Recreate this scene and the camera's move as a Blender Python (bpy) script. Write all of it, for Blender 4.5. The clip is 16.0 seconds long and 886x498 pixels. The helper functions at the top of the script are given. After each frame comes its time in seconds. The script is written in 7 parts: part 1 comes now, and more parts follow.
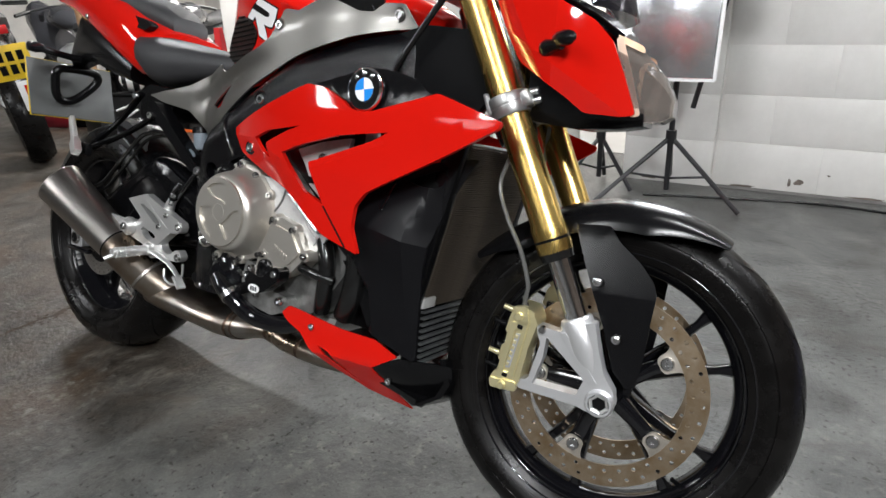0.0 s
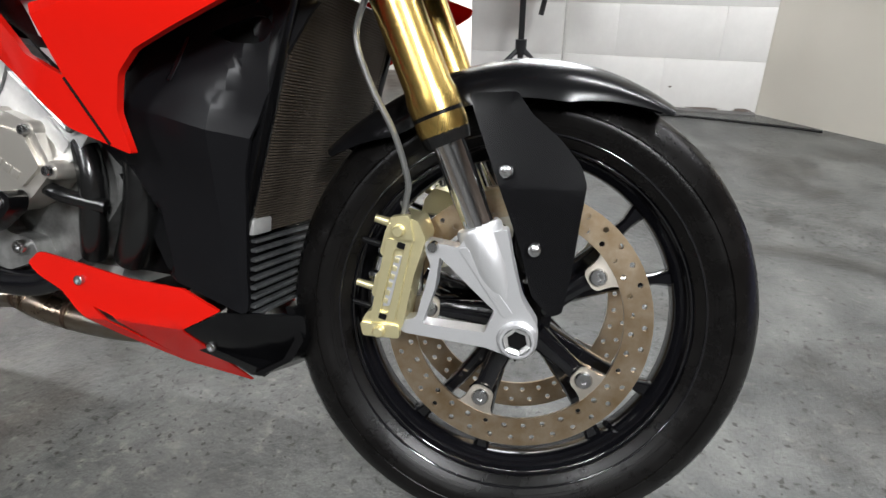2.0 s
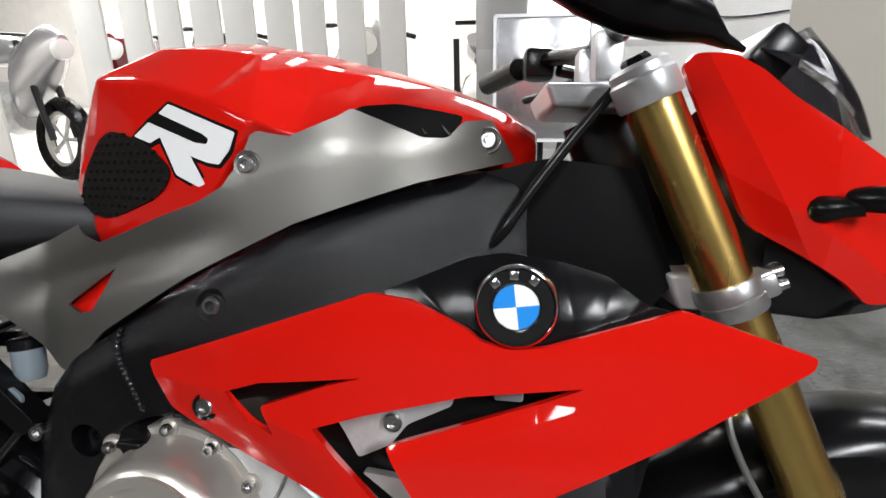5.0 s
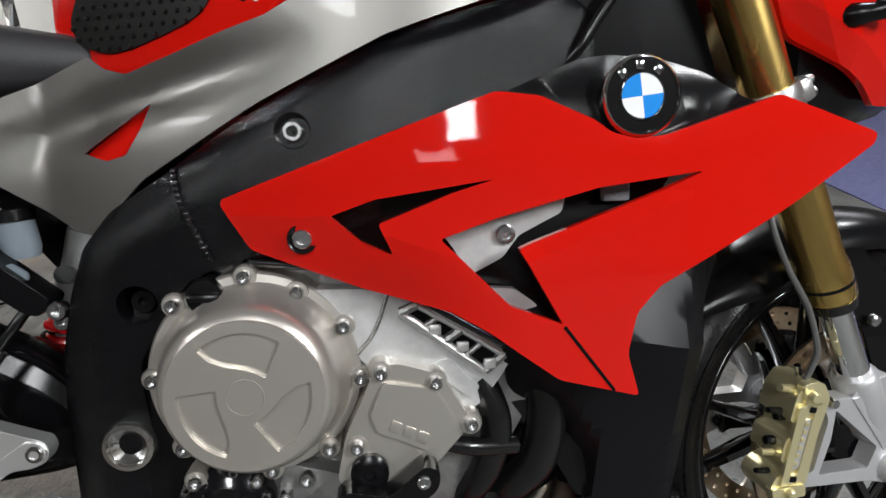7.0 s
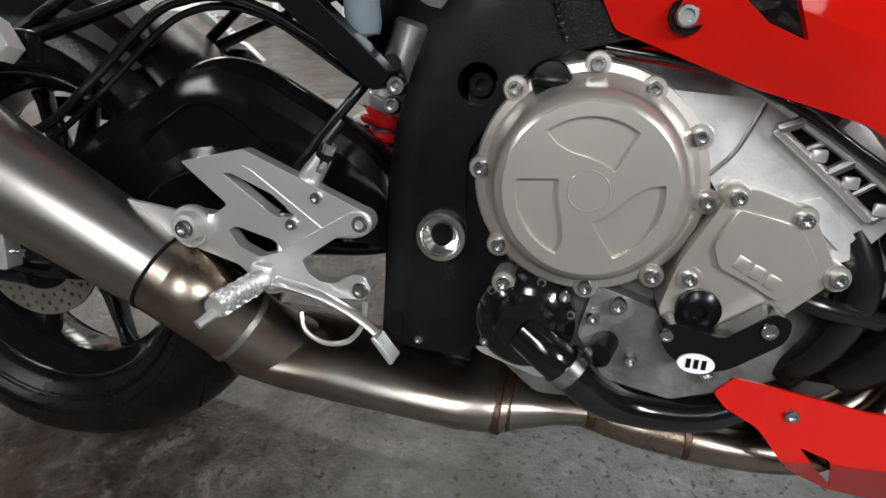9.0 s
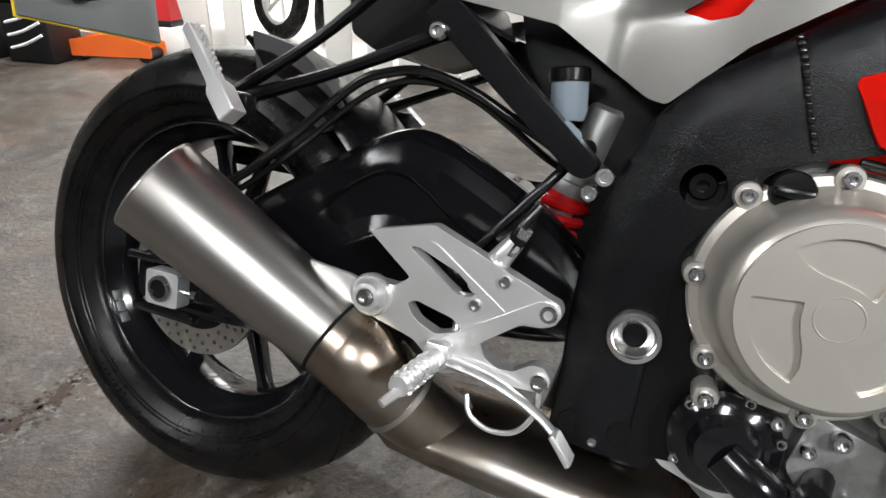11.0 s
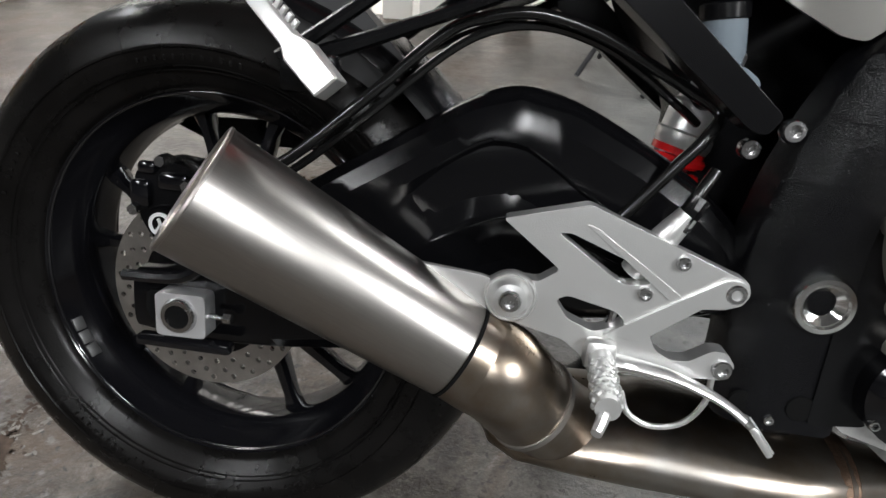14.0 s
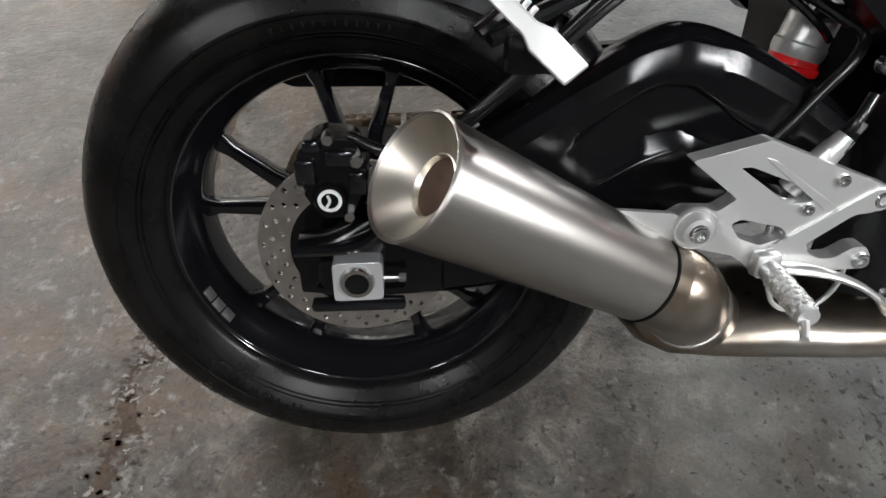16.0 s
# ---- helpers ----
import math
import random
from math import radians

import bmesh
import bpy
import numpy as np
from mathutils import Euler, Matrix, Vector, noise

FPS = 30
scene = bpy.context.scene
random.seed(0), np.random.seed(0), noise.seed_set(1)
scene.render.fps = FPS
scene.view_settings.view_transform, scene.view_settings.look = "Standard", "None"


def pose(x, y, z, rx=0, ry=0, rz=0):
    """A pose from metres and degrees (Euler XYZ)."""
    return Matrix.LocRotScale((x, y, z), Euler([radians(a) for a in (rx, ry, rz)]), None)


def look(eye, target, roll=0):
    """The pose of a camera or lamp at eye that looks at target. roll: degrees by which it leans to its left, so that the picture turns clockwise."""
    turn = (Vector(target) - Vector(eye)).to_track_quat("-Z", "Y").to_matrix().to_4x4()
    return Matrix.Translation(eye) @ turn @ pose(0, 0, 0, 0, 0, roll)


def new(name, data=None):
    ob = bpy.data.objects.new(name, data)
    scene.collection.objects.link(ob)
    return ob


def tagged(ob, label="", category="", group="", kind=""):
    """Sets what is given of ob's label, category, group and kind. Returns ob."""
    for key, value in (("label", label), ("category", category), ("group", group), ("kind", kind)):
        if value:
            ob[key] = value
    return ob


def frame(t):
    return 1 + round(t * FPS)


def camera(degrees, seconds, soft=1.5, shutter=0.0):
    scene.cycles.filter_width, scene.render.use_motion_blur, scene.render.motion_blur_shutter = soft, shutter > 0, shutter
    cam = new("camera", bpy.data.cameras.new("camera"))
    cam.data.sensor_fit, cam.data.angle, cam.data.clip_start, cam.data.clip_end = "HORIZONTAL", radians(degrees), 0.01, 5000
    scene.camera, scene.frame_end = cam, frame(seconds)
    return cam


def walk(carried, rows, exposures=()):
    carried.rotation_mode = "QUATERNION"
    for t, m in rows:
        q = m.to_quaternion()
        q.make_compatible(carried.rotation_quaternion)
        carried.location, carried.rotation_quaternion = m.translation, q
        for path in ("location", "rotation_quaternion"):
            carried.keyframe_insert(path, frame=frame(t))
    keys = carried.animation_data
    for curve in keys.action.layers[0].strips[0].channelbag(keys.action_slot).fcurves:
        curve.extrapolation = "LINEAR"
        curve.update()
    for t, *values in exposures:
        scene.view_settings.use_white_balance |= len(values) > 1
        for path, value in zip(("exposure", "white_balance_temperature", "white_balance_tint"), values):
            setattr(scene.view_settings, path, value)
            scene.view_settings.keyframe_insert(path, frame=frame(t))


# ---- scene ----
cam = camera(71.8, 16.0)
PATH = [
    (0, (1.687, -0.806, 0.888), (0.671, 0.752, 0.153), -2.2),
    (0.5, (1.65, -0.73, 0.8), (0.807, 0.909, 0.024), -0.2),
    (1, (1.618, -0.673, 0.749), (1.003, 1.043, -0.074), -0.8),
    (1.5, (1.596, -0.621, 0.719), (1.004, 1.049, -0.208), -1.3),
    (2, (1.536, -0.582, 0.71), (1.013, 1.123, -0.195), -0.1),
    (2.5, (1.459, -0.534, 0.776), (1.028, 1.248, -0.025), 0.5),
    (3, (1.387, -0.485, 0.868), (0.956, 1.356, 0.216), 0.7),
    (3.5, (1.332, -0.471, 0.928), (0.863, 1.381, 0.336), -0.5),
    (4, (1.248, -0.473, 0.98), (0.743, 1.363, 0.37), -0.8),
    (4.2, (1.209, -0.482, 0.984), (0.708, 1.354, 0.371), -0.9),
    (6.3, (0.873, -0.489, 0.933), (1.079, 1.344, 0.162), -0.0),
    (6.5, (0.851, -0.513, 0.916), (1.088, 1.322, 0.157), 0.2),
    (7, (0.823, -0.529, 0.864), (1.036, 1.281, 0.04), 0.3),
    (7.5, (0.808, -0.52, 0.817), (0.917, 1.248, -0.111), 0.3),
    (8, (0.787, -0.526, 0.772), (0.787, 1.187, -0.261), 0.2),
    (8.5, (0.754, -0.528, 0.744), (0.545, 1.14, -0.339), 0.2),
    (9, (0.695, -0.527, 0.744), (0.303, 1.126, -0.311), 0.1),
    (9.5, (0.644, -0.521, 0.754), (0.076, 1.099, -0.272), -0.2),
    (10, (0.604, -0.523, 0.761), (-0.134, 1.108, -0.13), 0.5),
    (10.2, (0.598, -0.522, 0.768), (-0.126, 1.106, -0.14), 0.5),
    (12.3, (0.505, -0.53, 0.743), (-0.045, 1.157, -0.178), 3.8),
    (12.5, (0.482, -0.528, 0.739), (-0.062, 1.142, -0.219), 2.9),
    (13, (0.417, -0.508, 0.72), (-0.104, 1.154, -0.264), 1.3),
    (13.5, (0.374, -0.476, 0.728), (-0.039, 1.193, -0.294), 0.8),
    (14, (0.309, -0.474, 0.74), (0.131, 1.201, -0.337), 3.1),
    (14.5, (0.227, -0.488, 0.746), (0.268, 1.173, -0.367), 2.7),
    (15, (0.156, -0.488, 0.752), (0.305, 1.132, -0.412), 3.3),
    (15.5, (0.094, -0.482, 0.772), (0.291, 1.026, -0.526), 3.6),
    (16, (0.055, -0.456, 0.828), (0.175, 0.928, -0.611), 1.8),
]
# the camera meters a little up over the dark wheels and down over the pale covers
METER = [(0.0, -0.1), (1.0, 0.0), (2.0, 0.15), (2.5, 0.18), (3.0, 0.02), (4.0, -0.18), (6.5, 0.02), (7.0, -0.18), (8.5, -0.18), (9.5, 0.05), (10.0, 0.18), (12.5, 0.38), (13.0, 0.30), (14.0, 0.02), (14.5, -0.05), (15.5, 0.08), (16.0, 0.18)]
walk(cam, [(t, look(eye, target, roll)) for t, eye, target, roll in PATH], METER)

# ---- light ----
world = bpy.data.worlds.new("world")
scene.world = world
world.use_nodes = True
world.node_tree.nodes["Background"].inputs[0].default_value = (0.75, 0.82, 1.0, 1)
world.node_tree.nodes["Background"].inputs[1].default_value = 0.07


def area(name, where, target, sx, sy, watts, colour=(1, 1, 1)):
    lamp = bpy.data.lights.new(name, "AREA")
    lamp.shape, lamp.size, lamp.size_y, lamp.energy, lamp.color = "RECTANGLE", sx, sy, watts, colour
    ob = new(name, lamp)
    ob.matrix_world = look(where, target)
    return ob


# ---- materials ----
def mat(name, colour=(0.5, 0.5, 0.5), rough=0.5, metal=0.0, coat=0.0, bump=0.0, bump_scale=200.0, var=0.0, var_scale=8.0,
        colour2=None, rough_var=0.0, stretch=(1, 1, 1), emit=None, strength=0.0, detail=6.0):
    """A Principled material with two noises: a coarse one for colour and gloss, a fine one for relief."""
    m = bpy.data.materials.new(name)
    m.use_nodes = True
    nt = m.node_tree
    n, l = nt.nodes, nt.links
    b = n["Principled BSDF"]
    b.inputs["Base Color"].default_value = (*colour, 1)
    b.inputs["Roughness"].default_value = rough
    b.inputs["Metallic"].default_value = metal
    b.inputs["Coat Weight"].default_value = coat
    b.inputs["Coat Roughness"].default_value = 0.03
    if emit:
        b.inputs["Emission Color"].default_value = (*emit, 1)
        b.inputs["Emission Strength"].default_value = strength
    if var or bump or rough_var:
        tc = n.new("ShaderNodeTexCoord")
        mp = n.new("ShaderNodeMapping")
        mp.inputs["Scale"].default_value = stretch
        l.new(tc.outputs["Object"], mp.inputs["Vector"])
    if var or rough_var:
        a = n.new("ShaderNodeTexNoise")
        a.inputs["Scale"].default_value, a.inputs["Detail"].default_value, a.inputs["Roughness"].default_value = var_scale, detail, 0.65
        l.new(mp.outputs["Vector"], a.inputs["Vector"])
    if var:
        ramp = n.new("ShaderNodeValToRGB")
        ramp.color_ramp.elements[0].position, ramp.color_ramp.elements[1].position = 0.35, 0.65
        dark = colour2 or tuple(c * (1 - var) for c in colour)
        ramp.color_ramp.elements[0].color, ramp.color_ramp.elements[1].color = (*dark, 1), (*colour, 1)
        l.new(a.outputs["Fac"], ramp.inputs["Fac"])
        l.new(ramp.outputs["Color"], b.inputs["Base Color"])
    if rough_var:
        r = n.new("ShaderNodeMapRange")
        r.inputs["To Min"].default_value, r.inputs["To Max"].default_value = max(0.02, rough - rough_var), min(1.0, rough + rough_var)
        l.new(a.outputs["Fac"], r.inputs["Value"])
        l.new(r.outputs["Result"], b.inputs["Roughness"])
    if bump:
        f = n.new("ShaderNodeTexNoise")
        f.inputs["Scale"].default_value, f.inputs["Detail"].default_value = bump_scale, 3
        l.new(mp.outputs["Vector"], f.inputs["Vector"])
        bp = n.new("ShaderNodeBump")
        bp.inputs["Strength"].default_value, bp.inputs["Distance"].default_value = bump, 0.002
        l.new(f.outputs["Fac"], bp.inputs["Height"])
        l.new(bp.outputs["Normal"], b.inputs["Normal"])
    return m


RED = mat("red_paint", (0.56, 0.008, 0.004), 0.40, 0.0, 1.0, var=0.06, var_scale=3)
GREY = mat("brushed_grey_panel", (0.205, 0.198, 0.184), 0.40, 0.9, 0.25, bump=0.03, bump_scale=300, stretch=(0.15, 1, 4), rough_var=0.05, var_scale=5)
BLACK_PL = mat("black_grained_plastic", (0.0045, 0.0045, 0.005), 0.24, bump=0.05, bump_scale=900, var=0.25, var_scale=6, rough_var=0.08)
BLACK_FR = mat("black_crackle_paint", (0.003, 0.003, 0.0038), 0.14, bump=0.38, bump_scale=1000, rough_var=0.05)
WHEELM = mat("gloss_black_wheel_paint", (0.004, 0.004, 0.005), 0.13, rough_var=0.06, var_scale=14)
SHROUDM = mat("fine_grained_black_plastic", (0.0055, 0.0055, 0.0065), 0.34, bump=0.05, bump_scale=900, var=0.2, var_scale=6, rough_var=0.08)
BLACK_GL = mat("gloss_black_paint", (0.004, 0.004, 0.005), 0.12, coat=0.25, rough_var=0.05, var_scale=10)
SWINGM = mat("satin_black_casting", (0.003, 0.003, 0.0035), 0.14, bump=0.04, bump_scale=1300, rough_var=0.03)
POLISHED_ALU = mat("polished_aluminium", (0.80, 0.80, 0.79), 0.16, 1.0, rough_var=0.05, var_scale=60)
BLACK_SA = mat("satin_black", (0.004, 0.004, 0.0045), 0.22, bump=0.012, bump_scale=600, rough_var=0.03)
RUBBER = mat("tyre_rubber", (0.0065, 0.006, 0.0058), 0.28, bump=0.10, bump_scale=350, var=0.5, var_scale=15, rough_var=0.12)
HOSE = mat("black_rubber_hose", (0.006, 0.006, 0.006), 0.24, rough_var=0.06, var_scale=20)
GOLD = mat("gold_anodised", (0.72, 0.50, 0.16), 0.26, 1.0, bump=0.02, bump_scale=400, stretch=(8, 8, 0.3), rough_var=0.05)
CALIPER = mat("pale_gold_caliper", (0.82, 0.74, 0.44), 0.30, 0.8, bump=0.08, bump_scale=500, rough_var=0.08)
CHROME = mat("chrome", (0.86, 0.87, 0.88), 0.10, 1.0)
SILVER = mat("cast_silver", (0.64, 0.64, 0.65), 0.36, 0.7, bump=0.12, bump_scale=700, rough_var=0.06)
ALU = mat("bead_blasted_aluminium", (0.70, 0.70, 0.69), 0.32, 0.80, bump=0.08, bump_scale=900, rough_var=0.05)
ENGINE = mat("engine_cover_paint", (0.56, 0.53, 0.48), 0.31, 0.75, bump=0.012, bump_scale=800, var=0.04, var_scale=9, rough_var=0.02)
CAST = mat("raw_casting", (0.72, 0.72, 0.71), 0.38, 0.55, bump=0.12, bump_scale=400, var=0.25, var_scale=22, rough_var=0.1)
STEEL = mat("brushed_stainless", (0.44, 0.415, 0.385), 0.38, 1.0, bump=0.05, bump_scale=260, stretch=(0.25, 1, 0.4), var=0.10, var_scale=14, rough_var=0.06)
BOLT = mat("bolt_steel", (0.48, 0.48, 0.48), 0.25, 1.0, rough_var=0.1, var_scale=80)
DARK = mat("dark_recess", (0.005, 0.005, 0.005), 0.7)
WHITE = mat("white_film", (0.82, 0.82, 0.82), 0.35)
BLUE = mat("blue_enamel", (0.02, 0.25, 0.72), 0.15, coat=0.8)
ENAMEL_W = mat("white_enamel", (0.85, 0.85, 0.85), 0.15, coat=0.8)
ENAMEL_K = mat("black_enamel", (0.008, 0.008, 0.008), 0.12, coat=0.8)
CLAMPM = mat("satin_grey_clamp", (0.40, 0.40, 0.395), 0.34, 0.85, bump=0.06, bump_scale=600, rough_var=0.06)
REDANO = mat("red_spring_paint", (0.55, 0.01, 0.012), 0.25, coat=0.6)
SEATM = mat("black_seat_vinyl", (0.022, 0.022, 0.024), 0.55, bump=0.2, bump_scale=600, rough_var=0.06)
PADM = mat("tank_pad_rubber", (0.006, 0.0055, 0.005), 0.33, bump=0.12, bump_scale=500)
DISC = mat("worn_bronze_disc", (0.44, 0.355, 0.26), 0.32, 0.95, var=0.35, var_scale=30, colour2=(0.33, 0.23, 0.13), rough_var=0.1)
DISC_R = mat("steel_disc", (0.52, 0.50, 0.47), 0.33, 0.95, var=0.25, var_scale=30, rough_var=0.1)
DISC_TAB = mat("disc_tab_steel", (0.58, 0.53, 0.46), 0.38, 0.9, var=0.25, var_scale=40, rough_var=0.1)
COREM = mat("radiator_core", (0.11, 0.088, 0.068), 0.55, 0.3, var=0.5, var_scale=14)
# darker copy of the raw casting: shade low on the engine, put into colour
CAST_D = mat("shaded_casting", (0.30, 0.30, 0.29), 0.42, 0.7, bump=0.2, bump_scale=300, var=0.5, var_scale=26, rough_var=0.1)
DUCTM = mat("matt_black_duct", (0.004, 0.004, 0.0045), 0.45, bump=0.1, bump_scale=700, var=0.3, var_scale=12)
LENS = mat("smoked_lens", (0.01, 0.01, 0.012), 0.08, coat=0.5)
PLATE = mat("grey_masked_plate", (0.115, 0.12, 0.118), 0.45, var=0.12, var_scale=12)
LINEM = mat("sleeved_brake_line", (0.14, 0.14, 0.135), 0.35, 0.4)
RUSTY = mat("dirty_chain_steel", (0.12, 0.09, 0.06), 0.5, 0.7, var=0.5, var_scale=60)


for dull, level in ((RUBBER, 0.15), (BLACK_PL, 0.26), (DARK, 0.05), (BLACK_FR, 0.30), (WHEELM, 0.28), (BLACK_SA, 0.22), (DUCTM, 0.06), (PADM, 0.22), (SWINGM, 0.28), (SHROUDM, 0.15)):
    dull.node_tree.nodes["Principled BSDF"].inputs["Specular IOR Level"].default_value = level

RED.node_tree.nodes["Principled BSDF"].inputs["Specular IOR Level"].default_value = 0.0
RED.node_tree.nodes["Principled BSDF"].inputs["Coat Roughness"].default_value = 0.055
RED.node_tree.nodes["Principled BSDF"].inputs["Coat Weight"].default_value = 0.85


def glass_mat(name, colour, rough=0.02, alpha_mix=0.75):
    m = bpy.data.materials.new(name)
    m.use_nodes = True
    b = m.node_tree.nodes["Principled BSDF"]
    b.inputs["Base Color"].default_value = (*colour, 1)
    b.inputs["Roughness"].default_value = rough
    b.inputs["Transmission Weight"].default_value = alpha_mix
    b.inputs["IOR"].default_value = 1.3
    return m


SCREEN = glass_mat("smoked_screen", (0.030, 0.028, 0.034), 0.03, 0.5)
HEADGLASS = glass_mat("headlamp_plastic_in_film", (0.42, 0.36, 0.32), 0.07, 0.75)
REFLECTOR = mat("warm_lamp_reflector", (0.80, 0.56, 0.40), 0.3, 0.35, var=0.25, var_scale=30, colour2=(0.62, 0.36, 0.22))
CREAM = mat("cream_lamp_bezel", (0.78, 0.56, 0.42), 0.35, var=0.15, var_scale=25)
RESERVOIR = glass_mat("milky_reservoir_plastic", (0.32, 0.38, 0.43), 0.2, 0.5)


def steel_heat():
    """Stainless with straw and brown heat tint in bands along the pipe."""
    m = mat("heat_tinted_stainless", (0.37, 0.35, 0.325), 0.29, 1.0, bump=0.05, bump_scale=250, var=0.3, var_scale=7, colour2=(0.25, 0.185, 0.125), rough_var=0.08)
    return m


HEAT = steel_heat()


def brushed_along(way):
    """Stainless with fine brush lines along one direction."""
    m = mat("brushed_silencer_steel", (0.42, 0.40, 0.375), 0.23, 1.0)
    nt = m.node_tree
    n, l = nt.nodes, nt.links
    b = n["Principled BSDF"]
    tc, mp = n.new("ShaderNodeTexCoord"), n.new("ShaderNodeCombineXYZ")
    way = Vector(way).normalized()
    side = way.orthogonal().normalized()
    for k, v in enumerate((way / 40, side, way.cross(side))):
        d = n.new("ShaderNodeVectorMath")
        d.operation = "DOT_PRODUCT"
        d.inputs[1].default_value = v
        l.new(tc.outputs["Object"], d.inputs[0])
        l.new(d.outputs["Value"], mp.inputs[k])
    for scale, lo, hi, target in ((700, 0.29, 0.32, "Roughness"), (800, 0.90, 1.0, "Base Color")):
        a, r = n.new("ShaderNodeTexNoise"), n.new("ShaderNodeMapRange")
        a.inputs["Scale"].default_value, a.inputs["Detail"].default_value = scale, 4
        l.new(mp.outputs["Vector"], a.inputs["Vector"])
        r.inputs["From Min"].default_value, r.inputs["From Max"].default_value = 0.3, 0.7
        r.inputs["To Min"].default_value, r.inputs["To Max"].default_value = lo, hi
        l.new(a.outputs["Fac"], r.inputs["Value"])
        if target == "Roughness":
            l.new(r.outputs["Result"], b.inputs[target])
        else:
            mx = n.new("ShaderNodeMix")
            mx.data_type, mx.blend_type = "RGBA", "MULTIPLY"
            mx.inputs[0].default_value = 1.0
            mx.inputs[6].default_value = (0.42, 0.40, 0.375, 1)
            l.new(r.outputs["Result"], mx.inputs[7])
            l.new(mx.outputs[2], b.inputs[target])
    return m


BRUSHED = brushed_along((-0.879, -0.085, 0.469))


def floor_mat():
    m = bpy.data.materials.new("worn_painted_concrete")
    m.use_nodes = True
    nt = m.node_tree
    n, l = nt.nodes, nt.links
    b = n["Principled BSDF"]
    tc = n.new("ShaderNodeTexCoord")

    def noise_at(scale, detail=8, rough=0.65, dist=0.0):
        a = n.new("ShaderNodeTexNoise")
        a.inputs["Scale"].default_value, a.inputs["Detail"].default_value = scale, detail
        a.inputs["Roughness"].default_value, a.inputs["Distortion"].default_value = rough, dist
        l.new(tc.outputs["Object"], a.inputs["Vector"])
        return a

    def ramp(src, stops):
        r = n.new("ShaderNodeValToRGB")
        e = r.color_ramp.elements
        e[0].position, e[0].color = stops[0][0], (*stops[0][1], 1)
        e[1].position, e[1].color = stops[-1][0], (*stops[-1][1], 1)
        for p, c in stops[1:-1]:
            x = e.new(p)
            x.color = (*c, 1)
        l.new(src, r.inputs["Fac"])
        return r

    def mix(fac, a, c, mode="MIX"):
        x = n.new("ShaderNodeMix")
        x.data_type, x.blend_type = "RGBA", mode
        if isinstance(fac, float):
            x.inputs[0].default_value = fac
        else:
            l.new(fac, x.inputs[0])
        l.new(a, x.inputs[6])
        l.new(c, x.inputs[7])
        return x.outputs[2]

    big, mid, fine, speck = noise_at(0.9, 6, 0.6, 0.4), noise_at(6, 10, 0.7, 0.3), noise_at(60, 6), noise_at(26, 4, 0.55)
    rgb = []
    for c in ((0.026, 0.023, 0.020), (0.185, 0.180, 0.168), (0.072, 0.046, 0.028)):
        x = n.new("ShaderNodeRGB")
        x.outputs[0].default_value = (*c, 1)
        rgb.append(x.outputs[0])
    paint = ramp(mid.outputs["Fac"], [(0.30, (0.052, 0.054, 0.053)), (0.5, (0.100, 0.103, 0.100)), (0.7, (0.160, 0.163, 0.156))])
    bare = ramp(noise_at(11, 12, 0.78, 0.5).outputs["Fac"], [(0.34, (0.020, 0.016, 0.012)), (0.45, (0.042, 0.036, 0.030)), (0.55, (0.082, 0.073, 0.062)), (0.68, (0.20, 0.185, 0.160))])
    # bare, patchy screed towards the rear wheel, painted towards the front corner
    sep = n.new("ShaderNodeSeparateXYZ")
    l.new(tc.outputs["Object"], sep.inputs[0])
    grad = n.new("ShaderNodeMapRange")
    grad.inputs["From Min"].default_value, grad.inputs["From Max"].default_value = 0.1, 1.3
    l.new(sep.outputs["X"], grad.inputs["Value"])
    add = n.new("ShaderNodeMath")
    add.operation = "ADD"
    l.new(grad.outputs["Result"], add.inputs[0])
    l.new(big.outputs["Fac"], add.inputs[1])
    where = ramp(add.outputs[0], [(0.55, (0, 0, 0)), (0.95, (1, 1, 1))])
    col = mix(where.outputs["Color"], bare.outputs["Color"], paint.outputs["Color"])
    # brown stains, mostly on the bare part
    stain = ramp(noise_at(2.2, 12, 0.74, 0.8).outputs["Fac"], [(0.47, (0, 0, 0)), (0.60, (0.8, 0.8, 0.8))])
    inv = n.new("ShaderNodeMath")
    inv.operation = "SUBTRACT"
    inv.inputs[0].default_value = 1.0
    l.new(where.outputs["Color"], inv.inputs[1])
    both = n.new("ShaderNodeMath")
    both.operation = "MULTIPLY"
    l.new(stain.outputs["Color"], both.inputs[0])
    l.new(inv.outputs[0], both.inputs[1])
    col = mix(both.outputs[0], col, rgb[2])
    # dark pits and pale chips in drifts
    drift = n.new("ShaderNodeMath")
    drift.operation = "MULTIPLY_ADD"
    drift.inputs[1].default_value = 0.35
    l.new(noise_at(1.7, 5, 0.6, 0.5).outputs["Fac"], drift.inputs[0])
    l.new(noise_at(34, 5, 0.65).outputs["Fac"], drift.inputs[2])
    pits = ramp(speck.outputs["Fac"], [(0.27, (0.55, 0.55, 0.55)), (0.36, (0, 0, 0))])
    col = mix(pits.outputs["Color"], col, rgb[0])
    chips = ramp(drift.outputs[0], [(0.76, (0, 0, 0)), (0.88, (0.8, 0.8, 0.8))])
    col = mix(chips.outputs["Color"], col, rgb[1])
    # small brown pits, thick in some drifts and thin in others
    pock = n.new("ShaderNodeMath")
    pock.operation = "MULTIPLY_ADD"
    pock.inputs[1].default_value = 0.30
    l.new(noise_at(3.1, 4, 0.6, 0.4).outputs["Fac"], pock.inputs[0])
    l.new(noise_at(75, 2, 0.5, 0.3).outputs["Fac"], pock.inputs[2])
